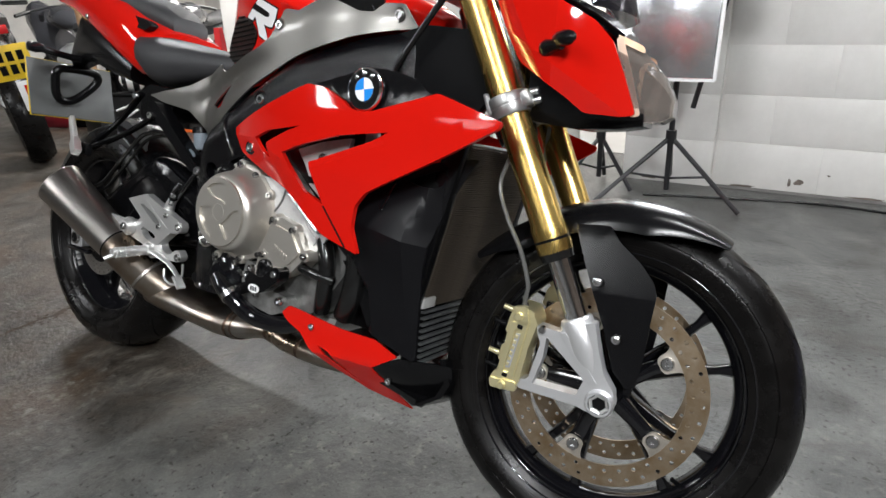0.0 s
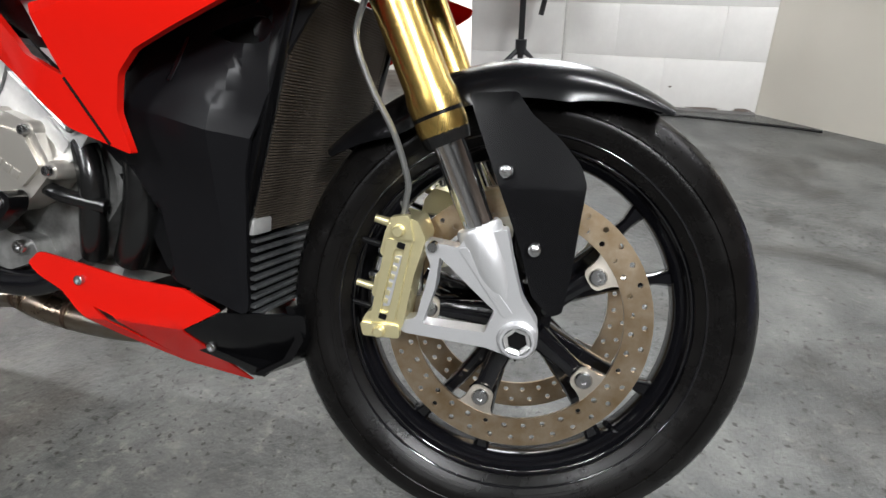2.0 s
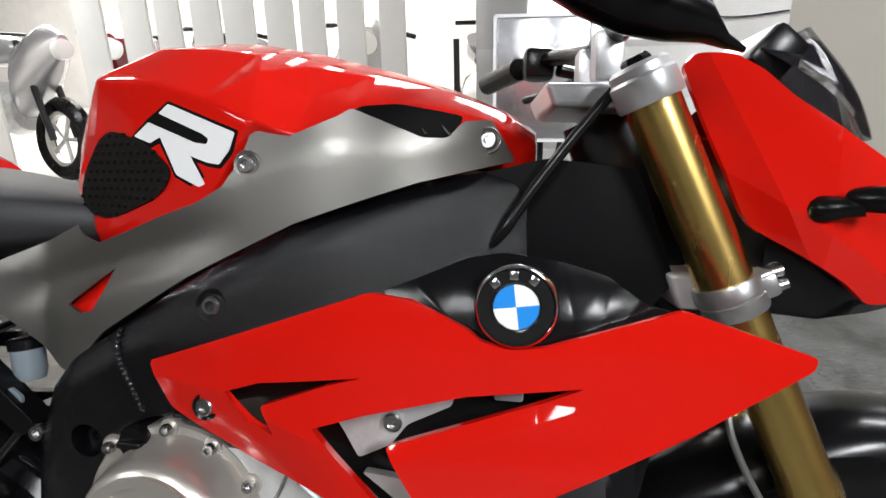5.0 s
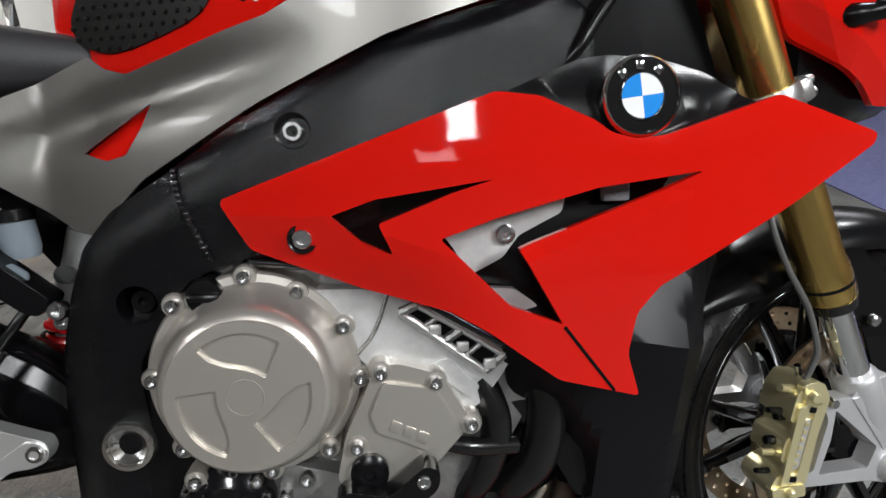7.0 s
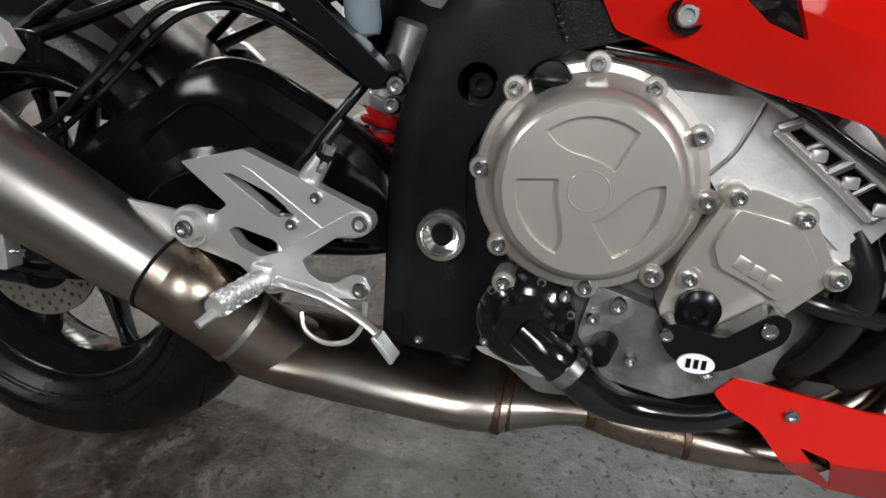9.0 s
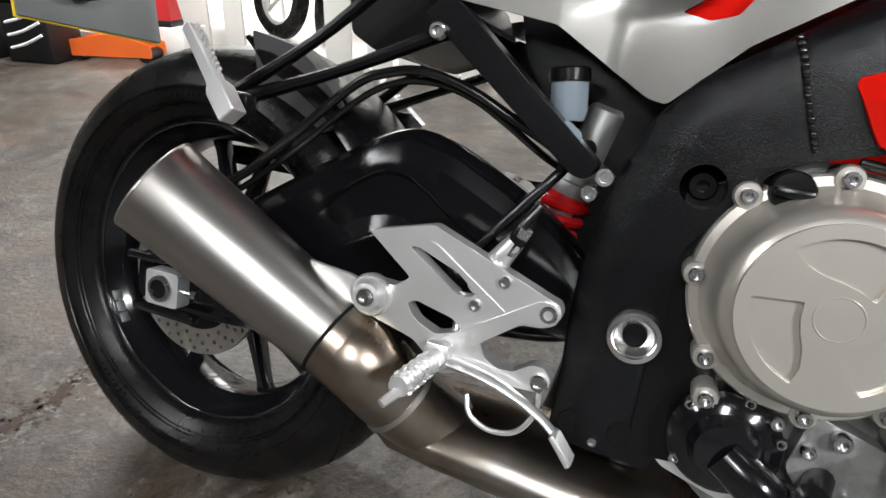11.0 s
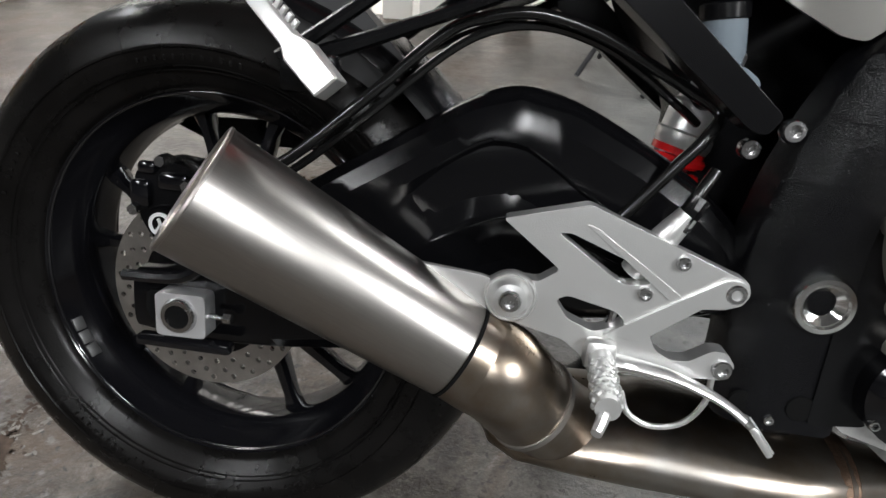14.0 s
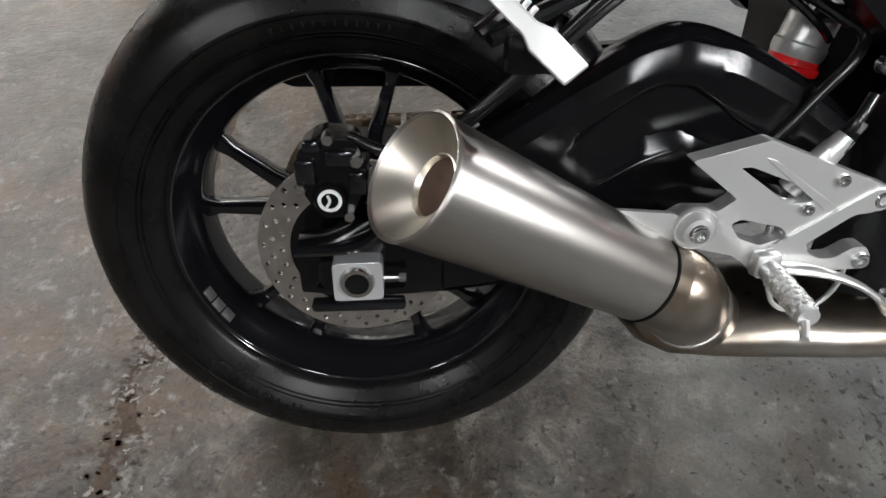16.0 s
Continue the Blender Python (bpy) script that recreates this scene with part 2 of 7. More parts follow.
    dots = ramp(pock.outputs[0], [(0.475, (0.9, 0.9, 0.9)), (0.540, (0, 0, 0))])
    col = mix(dots.outputs["Color"], col, rgb[0])
    grit = ramp(noise_at(210, 3, 0.7).outputs["Fac"], [(0.3, (0.62, 0.61, 0.60)), (0.7, (1.0, 1.0, 1.0))])
    col = mix(0.8, col, grit.outputs["Color"], "MULTIPLY")
    broad = ramp(noise_at(3.4, 7, 0.62, 1.2).outputs["Fac"], [(0.36, (0.50, 0.47, 0.44)), (0.50, (0.86, 0.85, 0.84)), (0.64, (1.12, 1.11, 1.08))])
    col = mix(0.9, col, broad.outputs["Color"], "MULTIPLY")
    l.new(col, b.inputs["Base Color"])
    b.inputs["Specular IOR Level"].default_value = 0.32
    rr = n.new("ShaderNodeMapRange")
    rr.inputs["To Min"].default_value, rr.inputs["To Max"].default_value = 0.16, 0.62
    l.new(mid.outputs["Fac"], rr.inputs["Value"])
    l.new(rr.outputs["Result"], b.inputs["Roughness"])
    bp = n.new("ShaderNodeBump")
    bp.inputs["Strength"].default_value, bp.inputs["Distance"].default_value = 0.7, 0.005
    h = n.new("ShaderNodeMath")
    h.operation = "ADD"
    l.new(mid.outputs["Fac"], h.inputs[0])
    l.new(fine.outputs["Fac"], h.inputs[1])
    l.new(h.outputs[0], bp.inputs["Height"])
    l.new(bp.outputs["Normal"], b.inputs["Normal"])
    return m


FLOOR = floor_mat()
WALL = mat("white_masonry_paint", (0.66, 0.645, 0.62), 0.6, bump=0.3, bump_scale=60, var=0.14, var_scale=2.5, rough_var=0.1)
PARTITION = mat("cream_board", (0.50, 0.47, 0.41), 0.5, bump=0.05, bump_scale=120, var=0.05, var_scale=1.5)
SLAT = mat("white_slat_paint", (0.78, 0.76, 0.71), 0.5, bump=0.1, bump_scale=90, var=0.06, var_scale=3)
CEIL = mat("ceiling_board", (0.17, 0.17, 0.17), 0.8, var=0.1, var_scale=2)
TUBE = mat("fluorescent_tube", (1, 1, 1), 0.4, emit=(1.0, 0.97, 0.92), strength=14.0)
DIFFUSER = mat("softbox_diffuser", (0.9, 0.9, 0.9), 0.6, emit=(0.93, 0.97, 1.0), strength=9.0)
FOIL = mat("silver_foil_cloth", (0.75, 0.76, 0.78), 0.25, 0.9, bump=0.6, bump_scale=25)
CARPET = mat("blue_carpet", (0.075, 0.08, 0.17), 0.95, bump=0.4, bump_scale=300, var=0.3, var_scale=40)
STANDM = mat("black_stand_metal", (0.02, 0.02, 0.022), 0.35, 0.3)
PARKED = mat("dark_parked_bike_paint", (0.05, 0.05, 0.055), 0.25, coat=0.5)
PALE_RIM = mat("pale_wheel", (0.6, 0.6, 0.58), 0.4, 0.5)
YELLOW = mat("yellow_reflective_plate", (0.75, 0.50, 0.02), 0.4)
WINEB = mat("red_plastic", (0.42, 0.02, 0.022), 0.35)
ORANGE = mat("orange_plastic", (0.75, 0.13, 0.02), 0.4)
WINE = mat("dark_red_vinyl", (0.22, 0.01, 0.02), 0.4)
KERB = mat("grey_floor_edge", (0.12, 0.115, 0.11), 0.7, bump=0.3, bump_scale=60, var=0.3, var_scale=6)


# ---- mesh helpers ----
def part(name, bm, material, parent=None, label="", m=None, angle=38, bevel=0.0):
    """One mesh object from a bmesh, under a thing or a part."""
    bmesh.ops.recalc_face_normals(bm, faces=bm.faces)
    me = bpy.data.meshes.new(name)
    bm.to_mesh(me)
    bm.free()
    for p in me.polygons:
        p.use_smooth = True
    me.set_sharp_from_angle(angle=radians(angle))
    me.materials.append(material)
    ob = new(name, me)
    if m is not None:
        ob.matrix_basis = m
    ob.parent = parent
    if bevel:
        bv = ob.modifiers.new("bevel", "BEVEL")
        bv.width, bv.segments, bv.limit_method, bv.angle_limit, bv.harden_normals = bevel, 3, "ANGLE", radians(45), True
    if label:
        ob["label"] = label
    return ob


def again(ob, m, parent=None):
    """Another object on the same mesh."""
    o = ob.copy()
    scene.collection.objects.link(o)
    o.parent = parent if parent is not None else ob.parent
    o.matrix_basis = m
    return o


def rounded(loop, r=0.006, n=3):
    """A closed outline with its corners rounded off."""
    if r <= 0:
        return list(loop)
    out = []
    for i, p in enumerate(loop):
        p, a, c = Vector(p), Vector(loop[i - 1]), Vector(loop[(i + 1) % len(loop)])
        ra, rc = min(r, (a - p).length * 0.4), min(r, (c - p).length * 0.4)
        s, e = p + (a - p).normalized() * ra, p + (c - p).normalized() * rc
        for k in range(n + 1):
            u = k / n
            out.append(tuple(s * (1 - u) ** 2 + p * 2 * u * (1 - u) + e * u * u))
    return out


def sheet(loops, cuts_x=(), cuts_z=(), lines=()):
    """A flat face in the xz plane with holes, cut along a grid and along crease lines (point, normal)."""
    bm = bmesh.new()
    edges = []
    for loop in loops:
        vs = [bm.verts.new((x, 0, z)) for x, z in loop]
        edges += [bm.edges.new((vs[i], vs[(i + 1) % len(vs)])) for i in range(len(vs))]
    bmesh.ops.triangle_fill(bm, use_beauty=True, use_dissolve=False, edges=edges)
    for x in cuts_x:
        bmesh.ops.bisect_plane(bm, geom=bm.verts[:] + bm.edges[:] + bm.faces[:], plane_co=(x, 0, 0), plane_no=(1, 0, 0))
    for z in cuts_z:
        bmesh.ops.bisect_plane(bm, geom=bm.verts[:] + bm.edges[:] + bm.faces[:], plane_co=(0, 0, z), plane_no=(0, 0, 1))
    for (x, z), (nx, nz) in lines:
        bmesh.ops.bisect_plane(bm, geom=bm.verts[:] + bm.edges[:] + bm.faces[:], plane_co=(x, 0, z), plane_no=(nx, 0, nz))
    return bm


def panel(outline, yf, thick=0.004, holes=(), step=0.03, lines=(), r=0.005):
    """A curved panel: an outline in side view, laid on the surface y = yf(x, z) and given thickness inwards."""
    loops = [rounded(outline, r)] + [rounded(h, min(r, 0.003)) for h in holes]
    xs, zs = [p[0] for p in outline], [p[1] for p in outline]
    cx = np.arange(min(xs) + step / 2, max(xs), step) if step else ()
    cz = np.arange(min(zs) + step / 2, max(zs), step) if step else ()
    bm = sheet(loops, cx, cz, lines)
    for v in bm.verts:
        v.co.y = yf(v.co.x, v.co.z)
    ret = bmesh.ops.extrude_face_region(bm, geom=bm.faces[:])
    for v in [g for g in ret["geom"] if isinstance(g, bmesh.types.BMVert)]:
        v.co.y += thick
    return bm


def prism(outline, y0, y1, holes=(), r=0.004):
    return panel(outline, lambda x, z: y0, y1 - y0, holes, 0, (), r)


def smooth_path(pts, per=6):
    """A curve through the points."""
    p = [Vector(q) for q in pts]
    p = [2 * p[0] - p[1]] + p + [2 * p[-1] - p[-2]]
    out = []
    for i in range(1, len(p) - 2):
        a, b, c, d = p[i - 1:i + 3]
        for k in range(per):
            t = k / per
            out.append(0.5 * (2 * b + (c - a) * t + (2 * a - 5 * b + 4 * c - d) * t * t + (3 * b - a - 3 * c + d) * t ** 3))
    out.append(p[-2])
    return out


def sweep(pts, radius, sides=12, per=6, flat=1.0, smooth=True, up=(0, 0, 1)):
    """A tube along points; radius may be a list, one a point; flat squeezes it sideways."""
    path = smooth_path(pts, per) if smooth else [Vector(q) for q in pts]
    n = len(path)
    if isinstance(radius, (list, tuple)):
        rad = [float(np.interp(i / (n - 1) * (len(pts) - 1), range(len(pts)), radius)) for i in range(n)]
    else:
        rad = [radius] * n
    bm, rings, u = bmesh.new(), [], None
    for i, p in enumerate(path):
        d = (path[min(i + 1, n - 1)] - path[max(i - 1, 0)]).normalized()
        if u is None:
            u = d.cross(Vector(up))
            u = d.cross(Vector((0, 1, 0.3))) if u.length < 0.05 else u
        u = (u - d * u.dot(d)).normalized()
        w = d.cross(u)
        rings.append([bm.verts.new(p + (u * math.cos(a) + w * math.sin(a) * flat) * rad[i]) for a in [2 * math.pi * k / sides for k in range(sides)]])
    for a, b in zip(rings, rings[1:]):
        for k in range(sides):
            bm.faces.new((a[k], a[(k + 1) % sides], b[(k + 1) % sides], b[k]))
    bm.faces.new(rings[0])
    bm.faces.new(rings[-1])
    return bm


def loft(rings, cap=True):
    bm = bmesh.new()
    rows = [[bm.verts.new(p) for p in ring] for ring in rings]
    n = len(rows[0])
    for a, b in zip(rows, rows[1:]):
        for k in range(n):
            bm.faces.new((a[k], a[(k + 1) % n], b[(k + 1) % n], b[k]))
    if cap:
        bm.faces.new(rows[0])
        bm.faces.new(rows[-1])
    return bm


def lathe(profile, n=48, centre=(0, 0, 0), axis=(0, 1, 0), closed=False):
    """A turned body: profile of (radius, height along the axis)."""
    ax = Vector(axis).normalized()
    u = ax.orthogonal().normalized()
    w = ax.cross(u)
    c = Vector(centre)
    bm, rows = bmesh.new(), []
    for r, h in profile:
        if r < 1e-6:
            rows.append([bm.verts.new(c + ax * h)])
        else:
            rows.append([bm.verts.new(c + ax * h + (u * math.cos(a) + w * math.sin(a)) * r) for a in [2 * math.pi * k / n for k in range(n)]])
    pairs = list(zip(rows, rows[1:])) + ([(rows[-1], rows[0])] if closed else [])
    for a, b in pairs:
        for k in range(n):
            q = [a[k % len(a)], a[(k + 1) % len(a)], b[(k + 1) % len(b)], b[k % len(b)]]
            q = list(dict.fromkeys(q))
            if len(q) > 2:
                bm.faces.new(q)
    if not closed:
        for row in (rows[0], rows[-1]):
            if len(row) > 2:
                bm.faces.new(row)
    return bm


def block(cx, cy, cz, sx, sy, sz, bevel=0.0, m=None):
    bm = bmesh.new()
    bmesh.ops.create_cube(bm, size=1, matrix=Matrix.LocRotScale((cx, cy, cz), None, (sx, sy, sz)))
    if bevel:
        bmesh.ops.bevel(bm, geom=bm.edges[:], offset=bevel, segments=2, affect="EDGES", profile=0.5)
    if m is not None:
        bmesh.ops.transform(bm, matrix=m, verts=bm.verts)
    return bm


def join(*bms):
    out = bms[0]
    for b in bms[1:]:
        me = bpy.data.meshes.new("tmp")
        b.to_mesh(me)
        b.free()
        out.from_mesh(me)
        bpy.data.meshes.remove(me)
    return out


def bolt_bm(r=0.006, h=0.006):
    """A cap screw seen from outside (-y), with a six-sided socket."""
    return lathe([(r, 0.002), (r, -h * 0.7), (r * 0.85, -h), (r * 0.55, -h), (r * 0.5, -h * 0.35), (0, -h * 0.35)], 12)


BOLTS = {}


def bolt(parent, x, y, z, r=0.006, h=0.006, m=None, name="bolt"):
    key = (r, h)
    at = pose(x, y, z)
    if key not in BOLTS:
        BOLTS[key] = part(name, bolt_bm(r, h), BOLT, parent, "", at, 30)
        return BOLTS[key]
    o = again(BOLTS[key], at, parent)
    o.name = name
    return o


# ---- the room ----
floor = part("floor", block(-1.5, 0.6, -0.05, 17, 16, 0.1), FLOOR)
tagged(floor, "worn grey painted concrete garage floor with bare patches", "floor", kind="structure")
# a long crack behind the rear wheel
crack_at = [(-0.30, 1.25), (-0.33, 0.90), (-0.36, 0.52), (-0.345, 0.30), (-0.358, 0.144), (-0.372, 0.06), (-0.362, -0.02), (-0.372, -0.11), (-0.36, -0.30), (-0.39, -0.62)]
bm = bmesh.new()
row = []
rnd = random.Random(4)
for i, p in enumerate(smooth_path([(x, y, 0) for x, y in crack_at], 16)):
    k = 0.003 + 0.016 * max(0.0, noise.noise(p * 16) + 0.25)
    q = p + Vector((noise.noise(p * 23) * 0.018, noise.noise(p * 17 + Vector((3, 1, 0))) * 0.012, 0.0006))
    row.append((bm.verts.new(q + Vector((-k, k * 0.3, 0))), bm.verts.new(q + Vector((k, -k * 0.3, 0)))))
    # crumbled spots beside it
    for _ in range(3 if noise.noise(p * 5) > -0.1 else 1):
        c = q + Vector((rnd.gauss(0, 0.022), rnd.gauss(0, 0.02), 0.0003))
        r = rnd.uniform(0.0015, 0.0075)
        bm.faces.new([bm.verts.new(c + Vector((math.cos(a), math.sin(a) * 0.7, 0)) * r * rnd.uniform(0.5, 1.2)) for a in [2 * math.pi * j / 7 for j in range(7)]])
for a, b in zip(row, row[1:]):
    bm.faces.new((a[0], a[1], b[1], b[0]))
part("floor_crack", bm, mat("crack_dirt", (0.055, 0.034, 0.021), 0.9, bump=0.6, bump_scale=120, var=0.6, var_scale=60), floor)


# pale flakes of broken screed along the crack
bm = bmesh.new()
for p in smooth_path([(x, y, 0) for x, y in crack_at], 9):
    for _ in range(2):
        c = p + Vector((rnd.gauss(0.012, 0.030), rnd.gauss(0, 0.02), 0.0009))
        r = rnd.uniform(0.003, 0.013) * (0.5 + max(0.0, noise.noise(p * 7) + 0.4))
        turn = rnd.uniform(0, 3.1)
        ring = []
        for j in range(9):
            a = 2 * math.pi * j / 9
            u = Vector((math.cos(a) * 1.0, math.sin(a) * 0.45, 0)) * r * rnd.uniform(0.6, 1.2)
            ring.append(bm.verts.new(c + Vector((u.x * math.cos(turn) - u.y * math.sin(turn), u.x * math.sin(turn) + u.y * math.cos(turn), 0))))
        bm.faces.new(ring)
part("screed_flakes", bm, mat("pale_broken_screed", (0.19, 0.175, 0.155), 0.85, bump=0.5, bump_scale=150, var=0.5, var_scale=50), floor)


def wall(name, x0, y0, x1, y1, z0, z1, thick, material, label):
    d = Vector((x1 - x0, y1 - y0, 0))
    n = Vector((-d.y, d.x, 0)).normalized() * thick
    a, b = Vector((x0, y0, 0)), Vector((x1, y1, 0))
    bm = loft([[p + Vector((0, 0, z)) for p in (a, b, b + n, a + n)] for z in (z0, z1)])
    return tagged(part(name, bm, material, angle=30), label, "wall", kind="structure")


W_E = wall("wall_back", 1.2, 2.455, 2.12, 2.455, 0, 3.0, 0.15, WALL, "white painted blockwork wall with scuffed foot")
W_P = wall("wall_pier", 0.76, 2.42, 1.198, 2.42, 0, 3.0, 0.21, WALL, "white painted blockwork pier")
wall("wall_partition", 2.08, 2.452, 2.66, 1.96, 0, 3.0, 0.08, PARTITION, "cream boarded partition wall")
wall("wall_far", -10, 8.2, 7, 8.2, 0, 3.0, 0.15, WALL, "white wall of the far showroom")
wall("wall_left", -9.9, -7.0, -9.9, 8.2, 0, 3.0, 0.15, WALL, "white side wall")
wall("wall_right", 6.2, 8.2, 6.2, -7.0, 0, 3.0, 0.15, mat("dark_shop_wall", (0.10, 0.07, 0.05), 0.7, var=0.4, var_scale=3), "dark brown side wall")
# never in view; closes the room, its grey set for reflections in the bike
wall("wall_near", 7, -7.0, -10, -7.0, 0, 3.0, 0.15, mat("grey_shop_wall", (0.14, 0.135, 0.13), 0.7, var=0.3, var_scale=2), "unseen grey wall added behind the camera")
ceiling = tagged(part("ceiling", block(-1.5, 0.6, 3.05, 17, 16, 0.1), CEIL), "grey boarded ceiling", "ceiling", kind="structure")
tagged(part("carpet", block(4.5, 3.3, 0.003, 3.3, 6.0, 0.006), CARPET), "blue carpet beyond the partition", "carpet", kind="structure")
# the showroom's strong light is partly put into this floor's pale colour
tagged(part("showroom_floor", block(-2.0, 5.55, 0.002, 16.0, 5.2, 0.004), mat("light_lifted_showroom_floor", (0.58, 0.57, 0.55), 0.3, bump=0.05, bump_scale=40, var=0.15, var_scale=3, rough_var=0.08)), "smooth showroom floor beyond the screen, strong light put into its pale colour", "floor", kind="structure")
tagged(part("floor_edge", block(1.64, 2.425, 0.004, 0.87, 0.05, 0.008), KERB), "dark dirty strip along the wall foot", "floor edge", kind="structure")


def blockwork(parent, x0, x1, y, rows):
    """Painted blocks standing a little proud of their joints."""
    full = None
    for r in range(rows):
        x = x0 - (0.225 if r % 2 else 0.0)
        while x < x1 - 0.02:
            a, b = max(x, x0) + 0.0003, min(x + 0.45, x1) - 0.0003
            if b - a > 0.03:
                if full is None or abs((b - a) - 0.4494) > 1e-4:
                    o = part("block", block(0, 0, 0, b - a, 0.006, 0.2244, 0.0005), WALL, parent, "", pose((a + b) / 2, y, 0.1125 + 0.225 * r))
                    full = o if abs((b - a) - 0.4494) < 1e-4 else full
                else:
                    again(full, pose((a + b) / 2, y, 0.1125 + 0.225 * r))
            x += 0.45


blockwork(W_E, 1.21, 2.078, 2.4525, 9)
blockwork(W_P, 0.765, 1.195, 2.4175, 9)
SCUFF = mat("dirty_scuff", (0.16, 0.13, 0.11), 0.8, var=0.5, var_scale=60)
rnd = random.Random(11)
for x, z, w, h in ((1.585, 0.055, 0.022, 0.018), (1.545, 0.050, 0.008, 0.022), (1.86, 0.012, 0.09, 0.006), (1.34, 0.012, 0.07, 0.008), (1.70, 0.10, 0.009, 0.005), (2.02, 0.014, 0.05, 0.008), (0.90, 0.02, 0.06, 0.01)):
    y = 2.4482 if x > 1.2 else 2.4132
    bm = bmesh.new()
    bm.faces.new([bm.verts.new((x + w * math.cos(a) * (0.6 + 0.5 * rnd.random()), y, max(0.003, z + h * math.sin(a) * (0.6 + 0.5 * rnd.random())))) for a in [2 * math.pi * k / 14 for k in range(14)]])
    part("scuff", bm, SCUFF, W_E if x > 1.2 else W_P)


def ceiling_light(x, y, along=0.0, size=1.5):
    e = new("ceiling_light")
    e.matrix_basis = pose(x, y, 2.995, 0, 0, along)
    part("housing", block(0, 0, -0.02, size, 0.16, 0.04, 0.006), WHITE, e)
    part("tube", sweep([(-size / 2 + 0.03, 0.0, -0.06), (size / 2 - 0.03, 0.0, -0.06)], 0.02, 10, 1, smooth=False), TUBE, e)
    tagged(e, "white ceiling batten with a lit fluorescent tube", "ceiling light", "ceiling lights")
    return e


for x, y in ((-5.0, 4.6), (-2.8, 4.6), (-0.6, 4.6), (-5.0, 6.6), (-2.8, 6.6), (-0.6, 6.6), (4.3, 3.6)):
    ceiling_light(x, y)


COOL = (0.96, 0.98, 1.0)
# battens over the free floor
for x, y, watts in ((2.7, 0.9, 85), (-2.6, 1.8, 165)):
    ceiling_light(x, y)
    area("batten_lamp", (x, y, 2.90), (0.6, 0.0, 0.5) if y < -2 else (x, y + 0.01, 0), 1.5, 0.10, watts, COOL)
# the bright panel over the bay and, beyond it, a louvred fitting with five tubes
# the panels at x -2.6 and 3.3 are unseen, added to brighten rear and front
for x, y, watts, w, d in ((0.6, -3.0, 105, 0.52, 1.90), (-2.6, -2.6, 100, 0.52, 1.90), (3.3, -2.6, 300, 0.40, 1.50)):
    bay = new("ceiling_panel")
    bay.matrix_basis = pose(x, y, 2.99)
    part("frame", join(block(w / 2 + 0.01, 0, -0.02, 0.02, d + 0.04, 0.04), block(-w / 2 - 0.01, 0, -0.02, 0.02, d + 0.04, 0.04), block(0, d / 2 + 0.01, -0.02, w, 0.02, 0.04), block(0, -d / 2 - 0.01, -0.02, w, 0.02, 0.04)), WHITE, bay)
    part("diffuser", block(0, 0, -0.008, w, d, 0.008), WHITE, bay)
    tagged(bay, "bright rectangular ceiling panel light in a white frame, out of view", "ceiling light", "bay panel lights")
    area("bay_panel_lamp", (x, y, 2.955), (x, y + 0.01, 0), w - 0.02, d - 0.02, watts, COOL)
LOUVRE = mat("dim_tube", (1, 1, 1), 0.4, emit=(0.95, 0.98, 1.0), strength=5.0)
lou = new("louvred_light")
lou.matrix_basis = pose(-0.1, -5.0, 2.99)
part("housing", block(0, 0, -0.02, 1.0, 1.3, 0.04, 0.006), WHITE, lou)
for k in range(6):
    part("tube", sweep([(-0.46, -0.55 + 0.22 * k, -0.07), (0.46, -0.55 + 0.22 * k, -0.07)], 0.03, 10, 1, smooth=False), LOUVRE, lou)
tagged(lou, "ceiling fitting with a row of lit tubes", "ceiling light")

area("lamp_row_showroom", (-2.6, 5.6, 2.9), (-2.6, 5.61, 0), 6.0, 2.0, 600, (1.0, 0.97, 0.93))
area("lamp_row_side", (4.3, 3.0, 2.9), (4.3, 3.01, 0), 2.0, 1.0, 40, (0.95, 0.95, 1.0))

# white slats that screen the showroom
for i, (x, w) in enumerate(((-2.67, 0.36), (-2.295, 0.15), (-1.50, 0.18), (-1.22, 0.17), (-1.01, 0.15), (-0.79, 0.17), (-0.59, 0.18), (-0.36, 0.16), (-0.17, 0.14), (0.04, 0.15), (0.27, 0.14))):
    s = part("slat", block(0, 0, 1.5, w, 0.022, 3.0, 0.004), SLAT, None, m=pose(x, 2.88 + 0.012 * (i % 2), 0))
    tagged(s, "tall white painted vertical slat of a screen", "slat", "screen slats")


# ---- lights on stands ----
def tripod(e, spread, apex, top):
    for k in range(3):
        a = radians(100 + 120 * k)
        part("leg", sweep([(0, 0, apex), (math.cos(a) * spread, math.sin(a) * spread, 0.012)], 0.011, 8, 1, smooth=False), STANDM, e)
        part("brace", sweep([(0, 0, apex * 0.35), (math.cos(a) * spread * 0.52, math.sin(a) * spread * 0.52, apex * 0.48)], 0.006, 6, 1, smooth=False), STANDM, e)
    part("pole", lathe([(0.013, 0.05), (0.013, top)], 12, axis=(0, 0, 1)), STANDM, e)
    part("collar", lathe([(0.024, apex - 0.03), (0.024, apex + 0.03)], 12, axis=(0, 0, 1)), STANDM, e)


